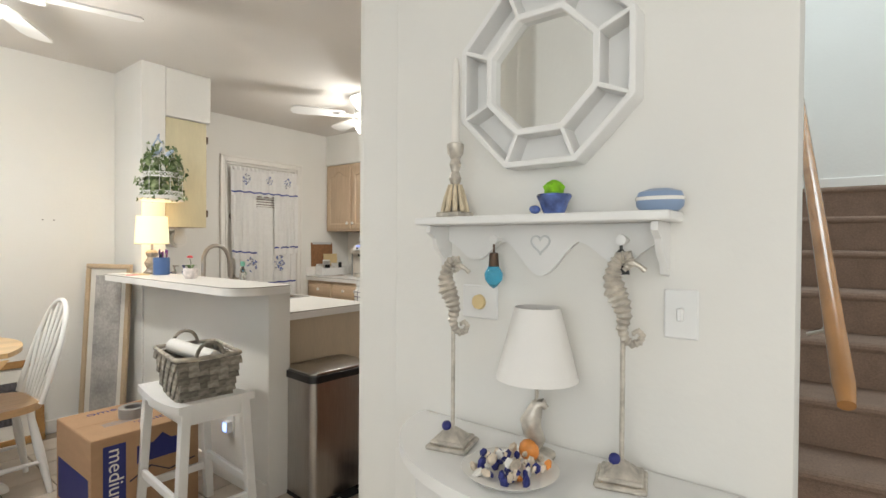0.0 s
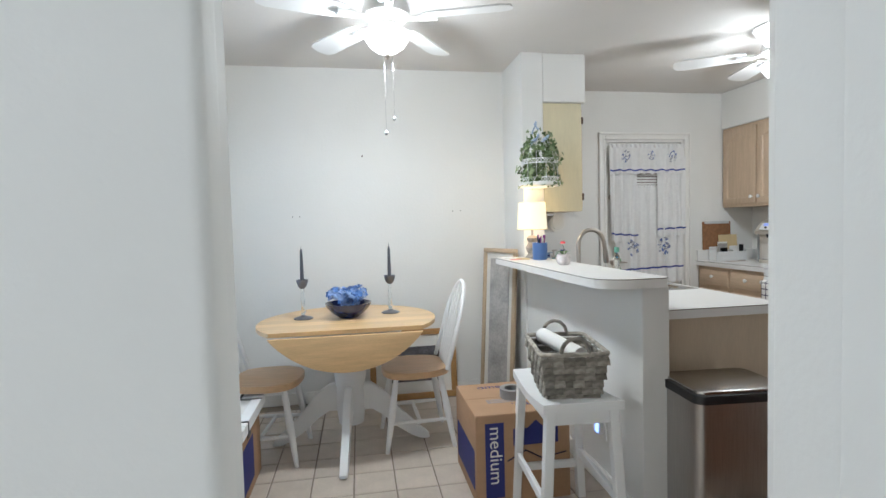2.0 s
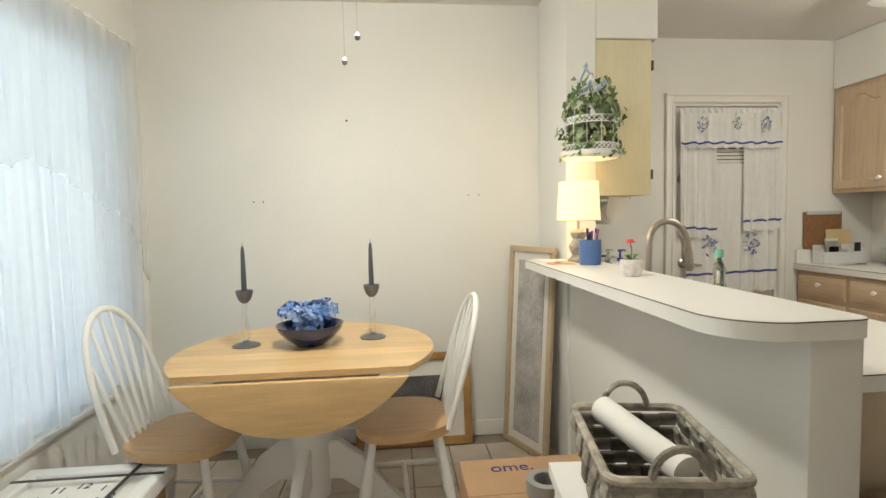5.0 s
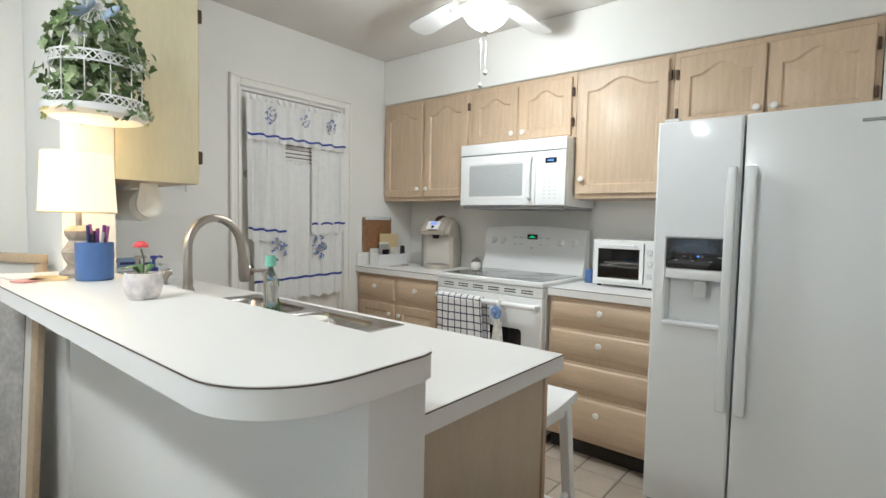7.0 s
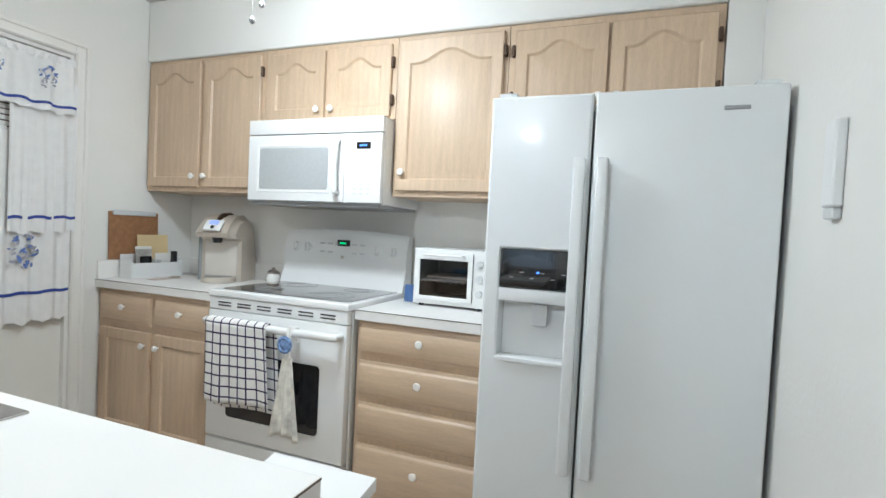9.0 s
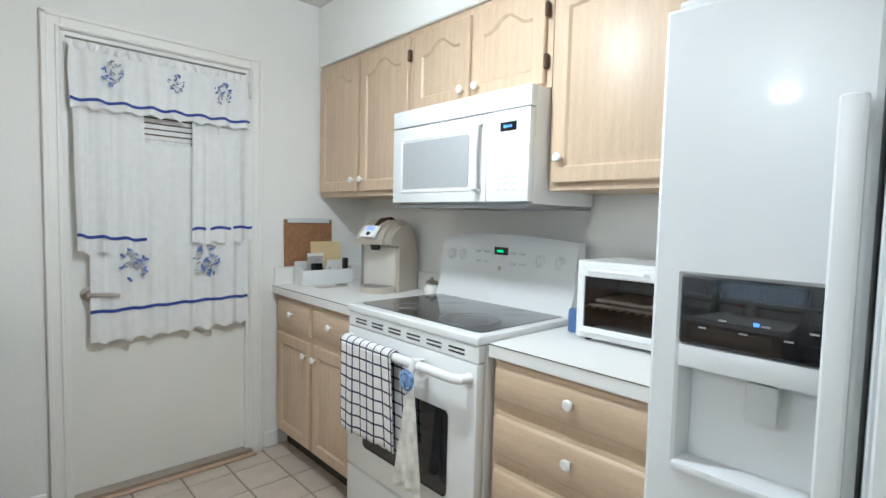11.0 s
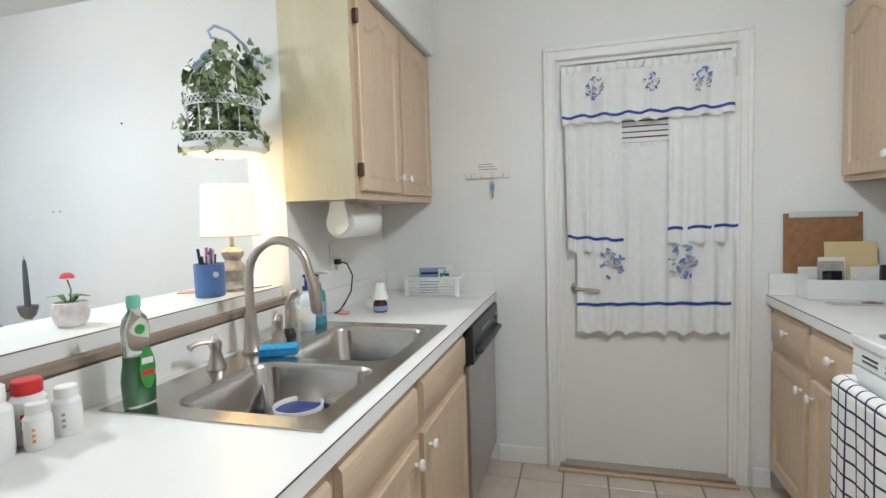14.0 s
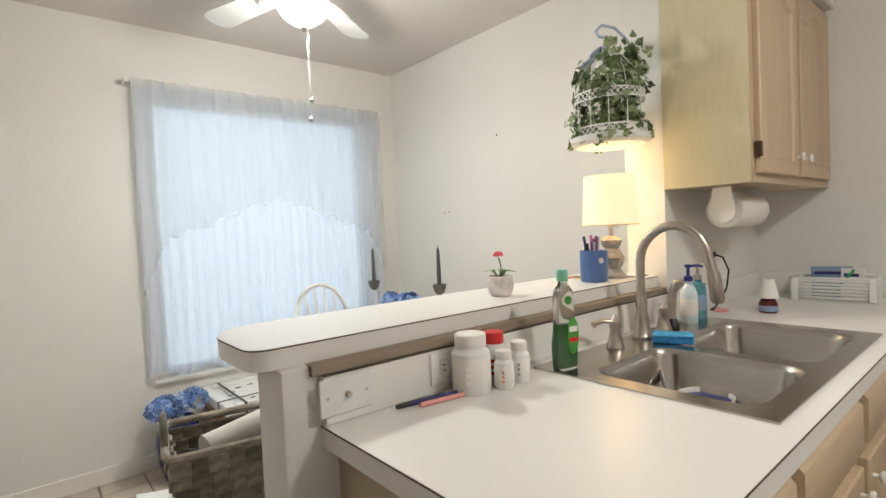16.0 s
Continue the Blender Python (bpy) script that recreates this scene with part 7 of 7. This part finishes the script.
for i, (x, w, h, y, m_, lb_) in enumerate(((0.03, 0.19, 0.235, 0.02, MANILA, "manila folder standing in the organizer"), (-0.05, 0.10, 0.17, -0.005, PAPER, "white envelope in the organizer"), (-0.06, 0.10, 0.155, -0.022, PRINTGREY, "printed card in the organizer"), (0.08, 0.13, 0.13, -0.01, PAPER, "folded white letter in the organizer"))):
    solid("letter", boxed(-w / 2, w / 2, -0.002, 0.002, 0, h, 0.0008), m_, lb_, "letter", pose(1.19 + x, -0.085 + y, CT + 0.0065, -5, 0, (i - 1) * 2), "mail in the organizer")
solid("mobile_phone", boxed(-0.036, 0.036, -0.004, 0.004, 0, 0.115, 0.003, 2), BLACKG, "black phone leaning in the organizer", "phone", pose(1.13, -0.118, CT + 0.0065, -4, 0, 3))
solid("black_case", boxed(-0.014, 0.014, -0.012, 0.012, 0, 0.14, 0.004, 2), BLACK, "narrow black case in the organizer", "case", pose(1.318, -0.105, CT + 0.0065))
kk = thing("keys_and_papers", "small papers and keys beside the organizer", "papers", pose(1.16, -0.22, CT))
part("paper", boxed(-0.09, 0.09, -0.04, 0.03, 0, 0.0015), material("receipt_paper", (0.60, 0.52, 0.48), 0.8, vary=0.2, scale=40), kk)
for i in range(4):
    part("key", tubed([(0.03 + 0.012 * i, 0.0 + 0.01 * (i % 2), 0.004), (0.07 + 0.008 * i, 0.02 - 0.012 * i, 0.007)], 0.004, 6), NICKEL, kk)
jr = thing("sugar_jar", "small white jar with a chrome lid", "jar", pose(1.43, -0.755, CT))
part("jar", lathed([(0, 0), (0.035, 0), (0.042, 0.012), (0.042, 0.04), (0.034, 0.052), (0.03, 0.055)], segs=22), CERAMIC, jr)
part("lid", lathed([(0.033, 0.055), (0.034, 0.065), (0.02, 0.076), (0.008, 0.078), (0.010, 0.088), (0, 0.092)], segs=22), NICKEL, jr, "chrome lid")
to = thing("toaster_oven", "white countertop toaster oven with a glass door", "toaster oven", pose(1.205, -1.745, CT, 0, 0, -90))
TWD = 0.345
bm = bmesh.new()
for b in ((0, 0.012, 0.012, 0.265), (TWD - 0.06, TWD, 0.012, 0.265), (0.012, TWD - 0.06, 0.012, 0.03), (0.012, TWD - 0.06, 0.25, 0.265)):
    box(bm, b[0], b[1], 0.0, 0.27, b[2], b[3])
box(bm, 0.0125, TWD - 0.0605, 0.262, 0.27, 0.03, 0.25)
part("shell", bm, WHITE, to, "white metal shell")
bm = boxed(0.013, TWD - 0.061, 0.256, 0.261, 0.031, 0.249)
for b in ((0.0125, 0.015, 0.0305, 0.2495), (TWD - 0.0635, TWD - 0.061, 0.0305, 0.2495), (0.015, TWD - 0.0635, 0.0305, 0.033), (0.015, TWD - 0.0635, 0.247, 0.2495)):
    box(bm, b[0], b[1], 0.002, 0.256, b[2], b[3])
part("interior", bm, BLACK, to, "dark oven interior")
df = part("door_frame", box(box(box(boxed(0.012, TWD - 0.062, -0.012, -0.001, 0.215, 0.25, 0.002), 0.012, TWD - 0.062, -0.012, -0.001, 0.03, 0.05, 0.002), 0.012, 0.032, -0.012, -0.001, 0.05, 0.215), TWD - 0.082, TWD - 0.062, -0.012, -0.001, 0.05, 0.215), WHITE, to)
tg = part("door_glass", boxed(0.032, TWD - 0.082, -0.008, -0.004, 0.05, 0.215), see_through("smoked_glass", (0.7, 0.7, 0.7), 0.03, 0.0), to)
tg.visible_shadow = False
for i in range(9):
    part("rack_wire", tubed([(0.02 + i * 0.03, 0.01, 0.11), (0.02 + i * 0.03, 0.25, 0.11)], 0.0018, 6), NICKEL, to)
part("baking_tray", boxed(0.03, TWD - 0.08, 0.02, 0.24, 0.112, 0.124, 0.003), STEEL, to)
part("baking_tray", boxed(0.05, TWD - 0.10, 0.03, 0.22, 0.128, 0.140, 0.003), NICKEL, to)
for z in (0.075, 0.14, 0.205):
    part("dial", lathed([(0.017, 0), (0.016, 0.012), (0, 0.014)], (TWD - 0.03, 0.0, z), 16, KNOB_TILT), LIGHTGREY, to)
part("handle", tubed([(0.05, -0.012, 0.235), (0.055, -0.03, 0.236), (TWD - 0.105, -0.03, 0.236), (TWD - 0.10, -0.012, 0.235)], 0.006, 8), WHITE2, to)
for x in (0.03, TWD - 0.03):
    for y in (0.03, 0.24):
        part("foot", lathed([(0.012, 0), (0.012, 0.012)], (x, y, 0), 12), BLACK, to)
solid("blue_canister", lathed([(0, 0), (0.026, 0), (0.028, 0.004), (0.028, 0.07), (0.024, 0.08), (0, 0.082)], segs=20), MUGBLUE, "small blue canister beside the toaster oven", "canister", pose(1.30, -1.685, CT))

# ================================================================ HALL
mr = thing("octagon_mirror", "octagonal mirror in a deep white shadow-box frame", "mirror", pose(-1.5005, -4.075, 1.648, 90, 0, -90))


def octa(r, turn=22.5):
    return [(r / math.cos(radians(22.5)) * math.cos(radians(turn + 45 * i)), r / math.cos(radians(22.5)) * math.sin(radians(turn + 45 * i))) for i in range(8)]


def octa_ring(r0, r1, z0, z1):
    bm = bmesh.new()
    a, b = octa(r0), octa(r1)
    va_ = [[bm.verts.new((x, y, z)) for x, y in o] for o, z in ((a, z0), (b, z0), (b, z1), (a, z1))]
    for p, q in zip(va_, va_[1:] + va_[:1]):
        for i in range(8):
            bm.faces.new((p[i], p[(i + 1) % 8], q[(i + 1) % 8], q[i]))
    bmesh.ops.bevel(bm, geom=list(bm.edges), offset=0.002, segments=1, affect="EDGES")
    return bm


part("outer_frame", octa_ring(0.185, 0.198, 0.0, 0.055), WPAINT, mr, "white outer frame")
part("inner_frame", octa_ring(0.116, 0.130, 0.0, 0.055), WPAINT, mr, "white inner frame")
for i in range(8):
    a = radians(22.5 + 45 * i)
    part("spoke", boxed(0.138, 0.203, -0.0045, 0.0045, 0.001, 0.054, 0.001), WPAINT, mr, "", pose(0, 0, 0, 0, 0, 22.5 + 45 * i))
part("backing", slabbed(octa(0.186), 0.0, 0.004), WPAINT, mr)
part("mirror_pane", slabbed(octa(0.117), 0.030, 0.034), MIRROR, mr, "silvered mirror glass")

sh = thing("wall_shelf", "white scalloped wall shelf with a heart cut-out", "shelf", pose(-1.5005, -4.062, 1.345, 0, 0, -90))
part("shelf_board", boxed(-0.285, 0.285, -0.105, 0.0, -0.018, 0.0, 0.006, 3), WPAINT, sh)
pts = []
for i in range(61):
    x = -0.255 + 0.51 * i / 60
    z = -0.078 - 0.022 * math.cos(x / 0.255 * math.pi * 3.0) - (0.03 if abs(x) < 0.085 else 0.0) * math.cos(x / 0.085 * math.pi / 2)
    pts.append((x, z))
bm = bmesh.new()
hx = lambda t: (0.020 * math.sin(t) ** 3 * 1.1, -0.060 + 0.0014 * (13 * math.cos(t) - 5 * math.cos(2 * t) - 2 * math.cos(3 * t) - math.cos(4 * t)))
outl = [(-0.255, -0.019)] + pts + [(0.255, -0.019)]
slab(bm, outl, 0.001, 0.013)
part("back_board", bm, WPAINT, sh, "scalloped back board", pose(0, 0, 0, 90, 0, 0))
part("heart", tubed([(hx(math.tau * i / 28)[0], -0.0135, hx(math.tau * i / 28)[1]) for i in range(28)], 0.0025, 5, True), LIGHTGREY, sh, "heart shaped cut-out edge")
for x in (-0.262, 0.25):
    br = [(0, -0.019), (-0.085, -0.019), (-0.088, -0.035), (-0.065, -0.05), (-0.055, -0.075), (-0.03, -0.095), (-0.022, -0.115), (0, -0.12)]
    bm = bmesh.new()
    slab(bm, br, 0, 0.012)
    bmesh.ops.rotate(bm, cent=(0, 0, 0), matrix=Matrix.Rotation(radians(90), 3, "X"), verts=bm.verts)
    bmesh.ops.rotate(bm, cent=(0, 0, 0), matrix=Matrix.Rotation(radians(90), 3, "Z"), verts=bm.verts)
    part("bracket", bm, WPAINT, sh, "shaped end bracket", pose(x, 0, 0))
for x in (-0.099, 0.185):
    part("peg", lathed([(0.006, 0.0), (0.005, 0.02), (0.011, 0.028), (0.010, 0.036), (0, 0.038)], (x, -0.013, -0.052), 14, KNOB_TILT), WPAINT, sh)
SHZ = 1.3455
cs = thing("silver_candlestick", "twisted silver candlestick with a white taper", "candlestick", pose(-1.565, -3.868, SHZ))
cs.scale = (1, 1, 1.25)
part("foot", boxed(-0.032, 0.032, -0.032, 0.032, 0, 0.009, 0.002), SILVER, cs)
part("stem", lathed([(0.012, 0.009), (0.018, 0.02), (0.010, 0.032), (0.016, 0.045), (0.009, 0.058), (0.015, 0.072), (0.009, 0.085), (0.014, 0.098), (0.010, 0.108), (0.018, 0.118), (0.020, 0.135), (0.016, 0.137), (0.010, 0.125), (0, 0.124)], segs=20), SILVER, cs, "beaded silver stem")
for i in range(10):
    a = math.tau * i / 10
    part("grass_sheaf", tubed([(0.030 * math.cos(a), 0.030 * math.sin(a), 0.009), (0.022 * math.cos(a), 0.022 * math.sin(a), 0.035), (0.014 * math.cos(a), 0.014 * math.sin(a), 0.06)], [0.006, 0.006, 0.003], 6), BUNDLE, cs)
part("candle", lathed([(0, 0.125), (0.0095, 0.125), (0.0085, 0.28), (0.004, 0.295), (0, 0.297)], segs=14), CANDLEW, cs, "white taper candle")
cp_ = thing("china_pot", "blue and white china pot with green moss ball", "pot", pose(-1.56, -4.115, SHZ))
part("pot", lathed([(0, 0), (0.020, 0), (0.024, 0.008), (0.030, 0.025), (0.036, 0.036), (0.034, 0.04), (0.026, 0.036), (0, 0.034)], segs=24), CHINA, cp_)
bm = bmesh.new()
bmesh.ops.create_icosphere(bm, subdivisions=3, radius=0.02, matrix=Matrix.Translation((0, 0, 0.05)))
for v in bm.verts:
    v.co += (v.co - Vector((0, 0, 0.05))) * 0.25 * noise.noise(v.co * 160)
part("moss_ball", bm, GREENMOSS, cp_, "bright green moss ball")
bd = bmesh.new()
bmesh.ops.create_icosphere(bd, subdivisions=2, radius=0.012, matrix=Matrix.Diagonal((1.5, 0.8, 0.75, 1)))
solid("china_leaf_dish", bd, CHINA, "tiny blue china ornament beside the pot", "ornament", pose(-1.585, -4.085, SHZ + 0.009))
tn = thing("oval_trinket_box", "pale blue oval trinket box with navy rim", "box", pose(-1.555, -4.318, SHZ))
part("box_body", lathed([(0, 0), (0.036, 0), (0.044, 0.01), (0.045, 0.022), (0.043, 0.024)], segs=28), PALEBLUE, tn)
part("rim", lathed([(0.045, 0.022), (0.046, 0.024), (0.046, 0.029), (0.044, 0.030)], segs=28), CERAMIC, tn)
part("lid", lathed([(0.044, 0.030), (0.040, 0.040), (0.02, 0.047), (0, 0.048)], segs=28), PALEBLUE, tn, "domed pale blue lid")
for o in tn.children:
    o.scale = (0.62, 0.92, 0.85)
ho = thing("glass_pendant", "aqua glass ornament hanging from a shelf peg", "ornament", pose(-1.545, -3.963, 1.293))
part("cord", tubed([(0, 0, 0), (0, 0, -0.03)], 0.0025, 6), BRONZE, ho)
part("cap", lathed([(0.012, -0.06), (0.010, -0.03), (0.004, -0.028)], segs=14), BRONZE, ho)
part("bauble", lathed([(0, -0.11), (0.008, -0.105), (0.020, -0.09), (0.021, -0.075), (0.012, -0.06), (0, -0.058)], segs=20), AQUA, ho, "round aqua glass drop")
hb = thing("black_tassel", "black tassel hanging from a shelf peg", "tassel", pose(-1.545, -4.247, 1.293))
part("cord", tubed([(0, 0, 0), (0, 0, -0.02)], 0.003, 6), BLACK, hb)
part("tassel", lathed([(0.016, -0.065), (0.014, -0.04), (0.008, -0.022), (0.004, -0.018)], segs=12), BLACK, hb)

ct_ = thing("console_table", "white half-round console table under the shelf", "table", pose(-1.502, -4.10, 0))
arcp = [(-0.30 * math.sin(math.pi * i / 32), 0.37 * math.cos(math.pi * i / 32)) for i in range(33)]
part("tabletop", slabbed(arcp, 0.825, 0.85, 0.006), WPAINT, ct_, "glossy white half-round top")
part("apron", slabbed([(x * 0.88, y * 0.9) for x, y in arcp], 0.73, 0.824), WPAINT, ct_)
for x, y in ((-0.03, 0.26), (-0.03, -0.26), (-0.215, 0.0)):
    part("leg", tubed([(x, y, 0.73), (x, y, 0.4), (x, y, 0.0)], [0.02, 0.016, 0.012], 10), WPAINT, ct_)


def seahorse(name, label, at, base_h, s, stand=True):
    o = thing(name, label, "ornament", at, "silver seahorses")
    body = [(0.0, 0.0, 0.150), (0.012, 0.0, 0.163), (0.006, 0.0, 0.178), (-0.008, 0, 0.176), (-0.018, 0, 0.160), (-0.022, 0, 0.135), (-0.016, 0, 0.105), (-0.004, 0, 0.08), (0.002, 0, 0.055), (-0.002, 0, 0.03),
            (0.004, 0, 0.008), (0.018, 0, -0.002), (0.032, 0, 0.004), (0.038, 0, 0.018), (0.030, 0, 0.028), (0.020, 0, 0.022), (0.022, 0, 0.014)]
    rad = [0.004, 0.010, 0.013, 0.012, 0.013, 0.017, 0.021, 0.018, 0.014, 0.011, 0.009, 0.008, 0.007, 0.006, 0.005, 0.004, 0.003]
    fine_p, fine_r = [], []
    for i in range(len(body) - 1):
        for k in range(4):
            t = k / 4
            fine_p.append(Vector(body[i]).lerp(Vector(body[i + 1]), t) * s + Vector((0, 0, base_h)))
            fine_r.append((rad[i] * (1 - t) + rad[i + 1] * t) * s * (0.90 if k % 2 else 1.20))
    bm = tubed(fine_p, fine_r, 12)
    tube(bm, [Vector((0.004, 0, 0.172)) * s + Vector((0, 0, base_h)), Vector((0.03, 0, 0.160)) * s + Vector((0, 0, base_h)), Vector((0.042, 0, 0.150)) * s + Vector((0, 0, base_h))], [0.008 * s, 0.005 * s, 0.006 * s], 10)
    part("figure", bm, SILVER, o, "ribbed silver seahorse")
    if stand:
        part("rod", tubed([(0, 0, 0.035), (0, 0, base_h + 0.02 * s)], 0.0045, 10), SILVER, o)
        bm = bmesh.new()
        for w, z0, z1 in ((0.045, 0.0, 0.010), (0.038, 0.010, 0.018)):
            box(bm, -w, w, -w, w, z0, z1, 0.003)
        lathe(bm, [(0.042, 0.018), (0.018, 0.034), (0.008, 0.04)], segs=4, tilt=pose(0, 0, 0, 0, 0, 45))
        part("plinth", bm, SILVER, o, "stepped pewter plinth")
        bm = bmesh.new()
        bmesh.ops.create_icosphere(bm, subdivisions=2, radius=0.011, matrix=Matrix.Translation((-0.012, -0.004, 0.042)))
        part("bead", bm, BOXBLUE, o, "dark blue glass bead")
    return o


CTZ = 0.8505
seahorse("seahorse_stand", "silver seahorse on a tall stand with square plinth", pose(-1.645, -3.925, CTZ, 0, 0, -75), 0.245, 0.85)
seahorse("seahorse_stand", "tall silver seahorse on a stand beside the lamp", pose(-1.585, -4.265, CTZ, 0, 0, -75), 0.255, 0.88)
tl = thing("seahorse_lamp", "seahorse table lamp with a white tapered shade", "lamp", pose(-1.58, -4.09, CTZ, 0, 0, -75))
part("figure", seahorse("tmp", "x", Matrix(), 0.02, 0.58, False).children[0].data and tubed([(0, 0, 0.015), (0.006, 0, 0.03), (-0.008, 0, 0.05), (-0.012, 0, 0.07), (-0.004, 0, 0.09), (0.002, 0, 0.105), (0.012, 0, 0.11), (0.02, 0, 0.10)], [0.009, 0.014, 0.020, 0.022, 0.017, 0.013, 0.010, 0.006], 12), SILVER, tl, "silver seahorse base")
for o in list(bpy.data.objects):
    if o.name.startswith("tmp"):
        for c in list(o.children):
            bpy.data.objects.remove(c)
        bpy.data.objects.remove(o)
part("foot", lathed([(0.0, 0), (0.038, 0), (0.040, 0.006), (0.02, 0.014), (0, 0.016)], segs=22), SILVER, tl)
part("stem", tubed([(0, 0, 0.10), (0, 0, 0.30)], 0.004, 8), SILVER, tl)
part("shade", lathed([(0.084, 0.160), (0.046, 0.305), (0.044, 0.305), (0.082, 0.160), (0.084, 0.160)], segs=40), CREAMSHADE, tl, "smooth white tapered shade")
pt_ = thing("shell_plate", "white oval plate of shells and blue beads", "plate", pose(-1.685, -4.09, CTZ))
part("plate", lathed([(0, 0), (0.05, 0), (0.085, 0.008), (0.092, 0.014), (0.086, 0.014), (0.05, 0.006), (0, 0.005)], segs=32), CERAMIC, pt_)
rnd = random.Random(7)
for i in range(60):
    a, d = rnd.uniform(0, 6.28), 0.072 * math.sqrt(rnd.random())
    bm = bmesh.new()
    s = rnd.uniform(0.006, 0.013)
    bmesh.ops.create_icosphere(bm, subdivisions=1, radius=s, matrix=pose(d * math.cos(a), d * math.sin(a), 0.012 + rnd.uniform(0, 0.014), rnd.uniform(0, 180), rnd.uniform(0, 180), 0) @ Matrix.Diagonal((1.2, 0.9, 0.6, 1)))
    part("shell" if i % 3 else "bead", bm, (BOXBLUE, SHELLS, CERAMIC, BOXBLUE, SHELLS, ORANGE if i < 12 else SHELLS)[i % 6], pt_)
bm = bmesh.new()
bmesh.ops.create_icosphere(bm, subdivisions=2, radius=0.022, matrix=Matrix.Translation((0.055, -0.01, 0.03)) @ Matrix.Diagonal((0.6, 1, 1, 1)))
part("shell", bm, ORANGE, pt_, "large orange scallop shell")
s2 = thing("light_switch", "white single light switch on the hall wall", "switch", pose(-1.5005, -4.345, 1.156, 0, 0, -90))
part("plate", boxed(-0.030, 0.030, -0.006, 0, -0.046, 0.046, 0.003), WHITE2, s2)
part("toggle", boxed(-0.005, 0.005, -0.018, -0.005, -0.012, 0.012, 0.002), WHITE2, s2)
th = thing("wall_dial_plate", "white square wall plate with a round cream dial", "thermostat", pose(-1.5005, -3.90, 1.145, 0, 0, -90))
part("plate", boxed(-0.05, 0.05, -0.006, 0, -0.04, 0.04, 0.003), WHITE2, th)
part("dial", lathed([(0.018, 0), (0.017, 0.008), (0.010, 0.010), (0, 0.010)], (0, -0.006, 0), 20, KNOB_TILT), MANILA, th)

# ---- stairs with handrail
stairs = thing("staircase", "carpeted taupe staircase beside the hall", "stairs", pose(-0.95, -4.93, 0, 0, 0, 3))
for k in range(9):
    bm = boxed(0.26 * k, 2.6, -0.5, 0.5, 0.18 * k + (0.001 if k else 0), 0.18 * (k + 1), 0.0)
    st_ = part("step", bm, CARPET, stairs, "taupe carpeted step")
    part("nosing", tubed([(0.26 * k, -0.5, 0.18 * (k + 1) - 0.018), (0.26 * k, 0.5, 0.18 * (k + 1) - 0.018)], 0.0175, 10), CARPET, st_)
structure("baseboard_stair", boxed(1.66, 1.675, -5.9, -3.75, 1.63, 1.73, 0.004), TRIM, "white baseboard above the stair landing", "baseboard")
structure("wall_landing", boxed(1.676, 1.78, -6.97, -3.745, 0, 4.7), WALL, "pale wall above the stair landing")
hr = thing("handrail", "varnished wooden stair handrail on metal brackets", "handrail")
part("rail", tubed([(-0.90, -4.60, 0.885), (-0.85, -4.595, 0.925), (1.20, -4.375, 2.36), (1.25, -4.37, 2.39)], [0.020, 0.026, 0.026, 0.020], 14), RAILWOOD, hr)
for t in (0.12, 0.55, 0.92):
    p = Vector((-0.85, -4.595, 0.925)).lerp(Vector((1.20, -4.375, 2.36)), t)
    part("bracket", tubed([p - Vector((0, 0, 0.026)), p - Vector((0, -0.02, 0.07)), p - Vector((0, -0.06, 0.085))], 0.006, 8), NICKEL, hr)

# ---- nail holes in the dining wall
for x, z in ((-2.20, 1.845), (-2.72, 1.40), (-2.67, 1.40), (-1.52, 1.42), (-1.46, 1.42)):
    solid("nail", lathed([(0.006 if z > 1.5 else 0.0035, 0), (0.004, 0.004), (0, 0.005)], segs=10, tilt=KNOB_TILT), BRONZE, "small dark nail in the dining wall", "nail", pose(x, YD - 0.0005, z), "nails in the walls")

# ================================================================ FLOOR TILES
PITCH, TS = 0.211, 0.2035
tile_bm = bmesh.new()
box(tile_bm, -TS / 2, TS / 2, -TS / 2, TS / 2, -0.004, 0.004)
top_edges = [e for e in tile_bm.edges if all(v.co.z > 0 for v in e.verts)]
bmesh.ops.bevel(tile_bm, geom=top_edges, offset=0.003, segments=1, affect="EDGES")
tile_mesh = link("tile", tile_bm, TILE)
floor_ob = bpy.data.objects["floor"]
for i in range(24):
    for j in range(17):
        x, y = -3.26 + i * PITCH, -0.06 - j * PITCH
        if y < YO + 0.02 or x > XE:
            continue
        if x < -1.06 and y > YD - 0.03 or (-1.07 < x < -0.42 and -2.30 < y < 0) or (x > 1.06 and (y > -2.2)) or (x > 0.85 and y < -2.3) or (x > -1.1 and y < YS - 0.02):
            continue
        o = new("tile", tile_mesh)
        o.parent = floor_ob
        o.location = (x, y, -0.0035)
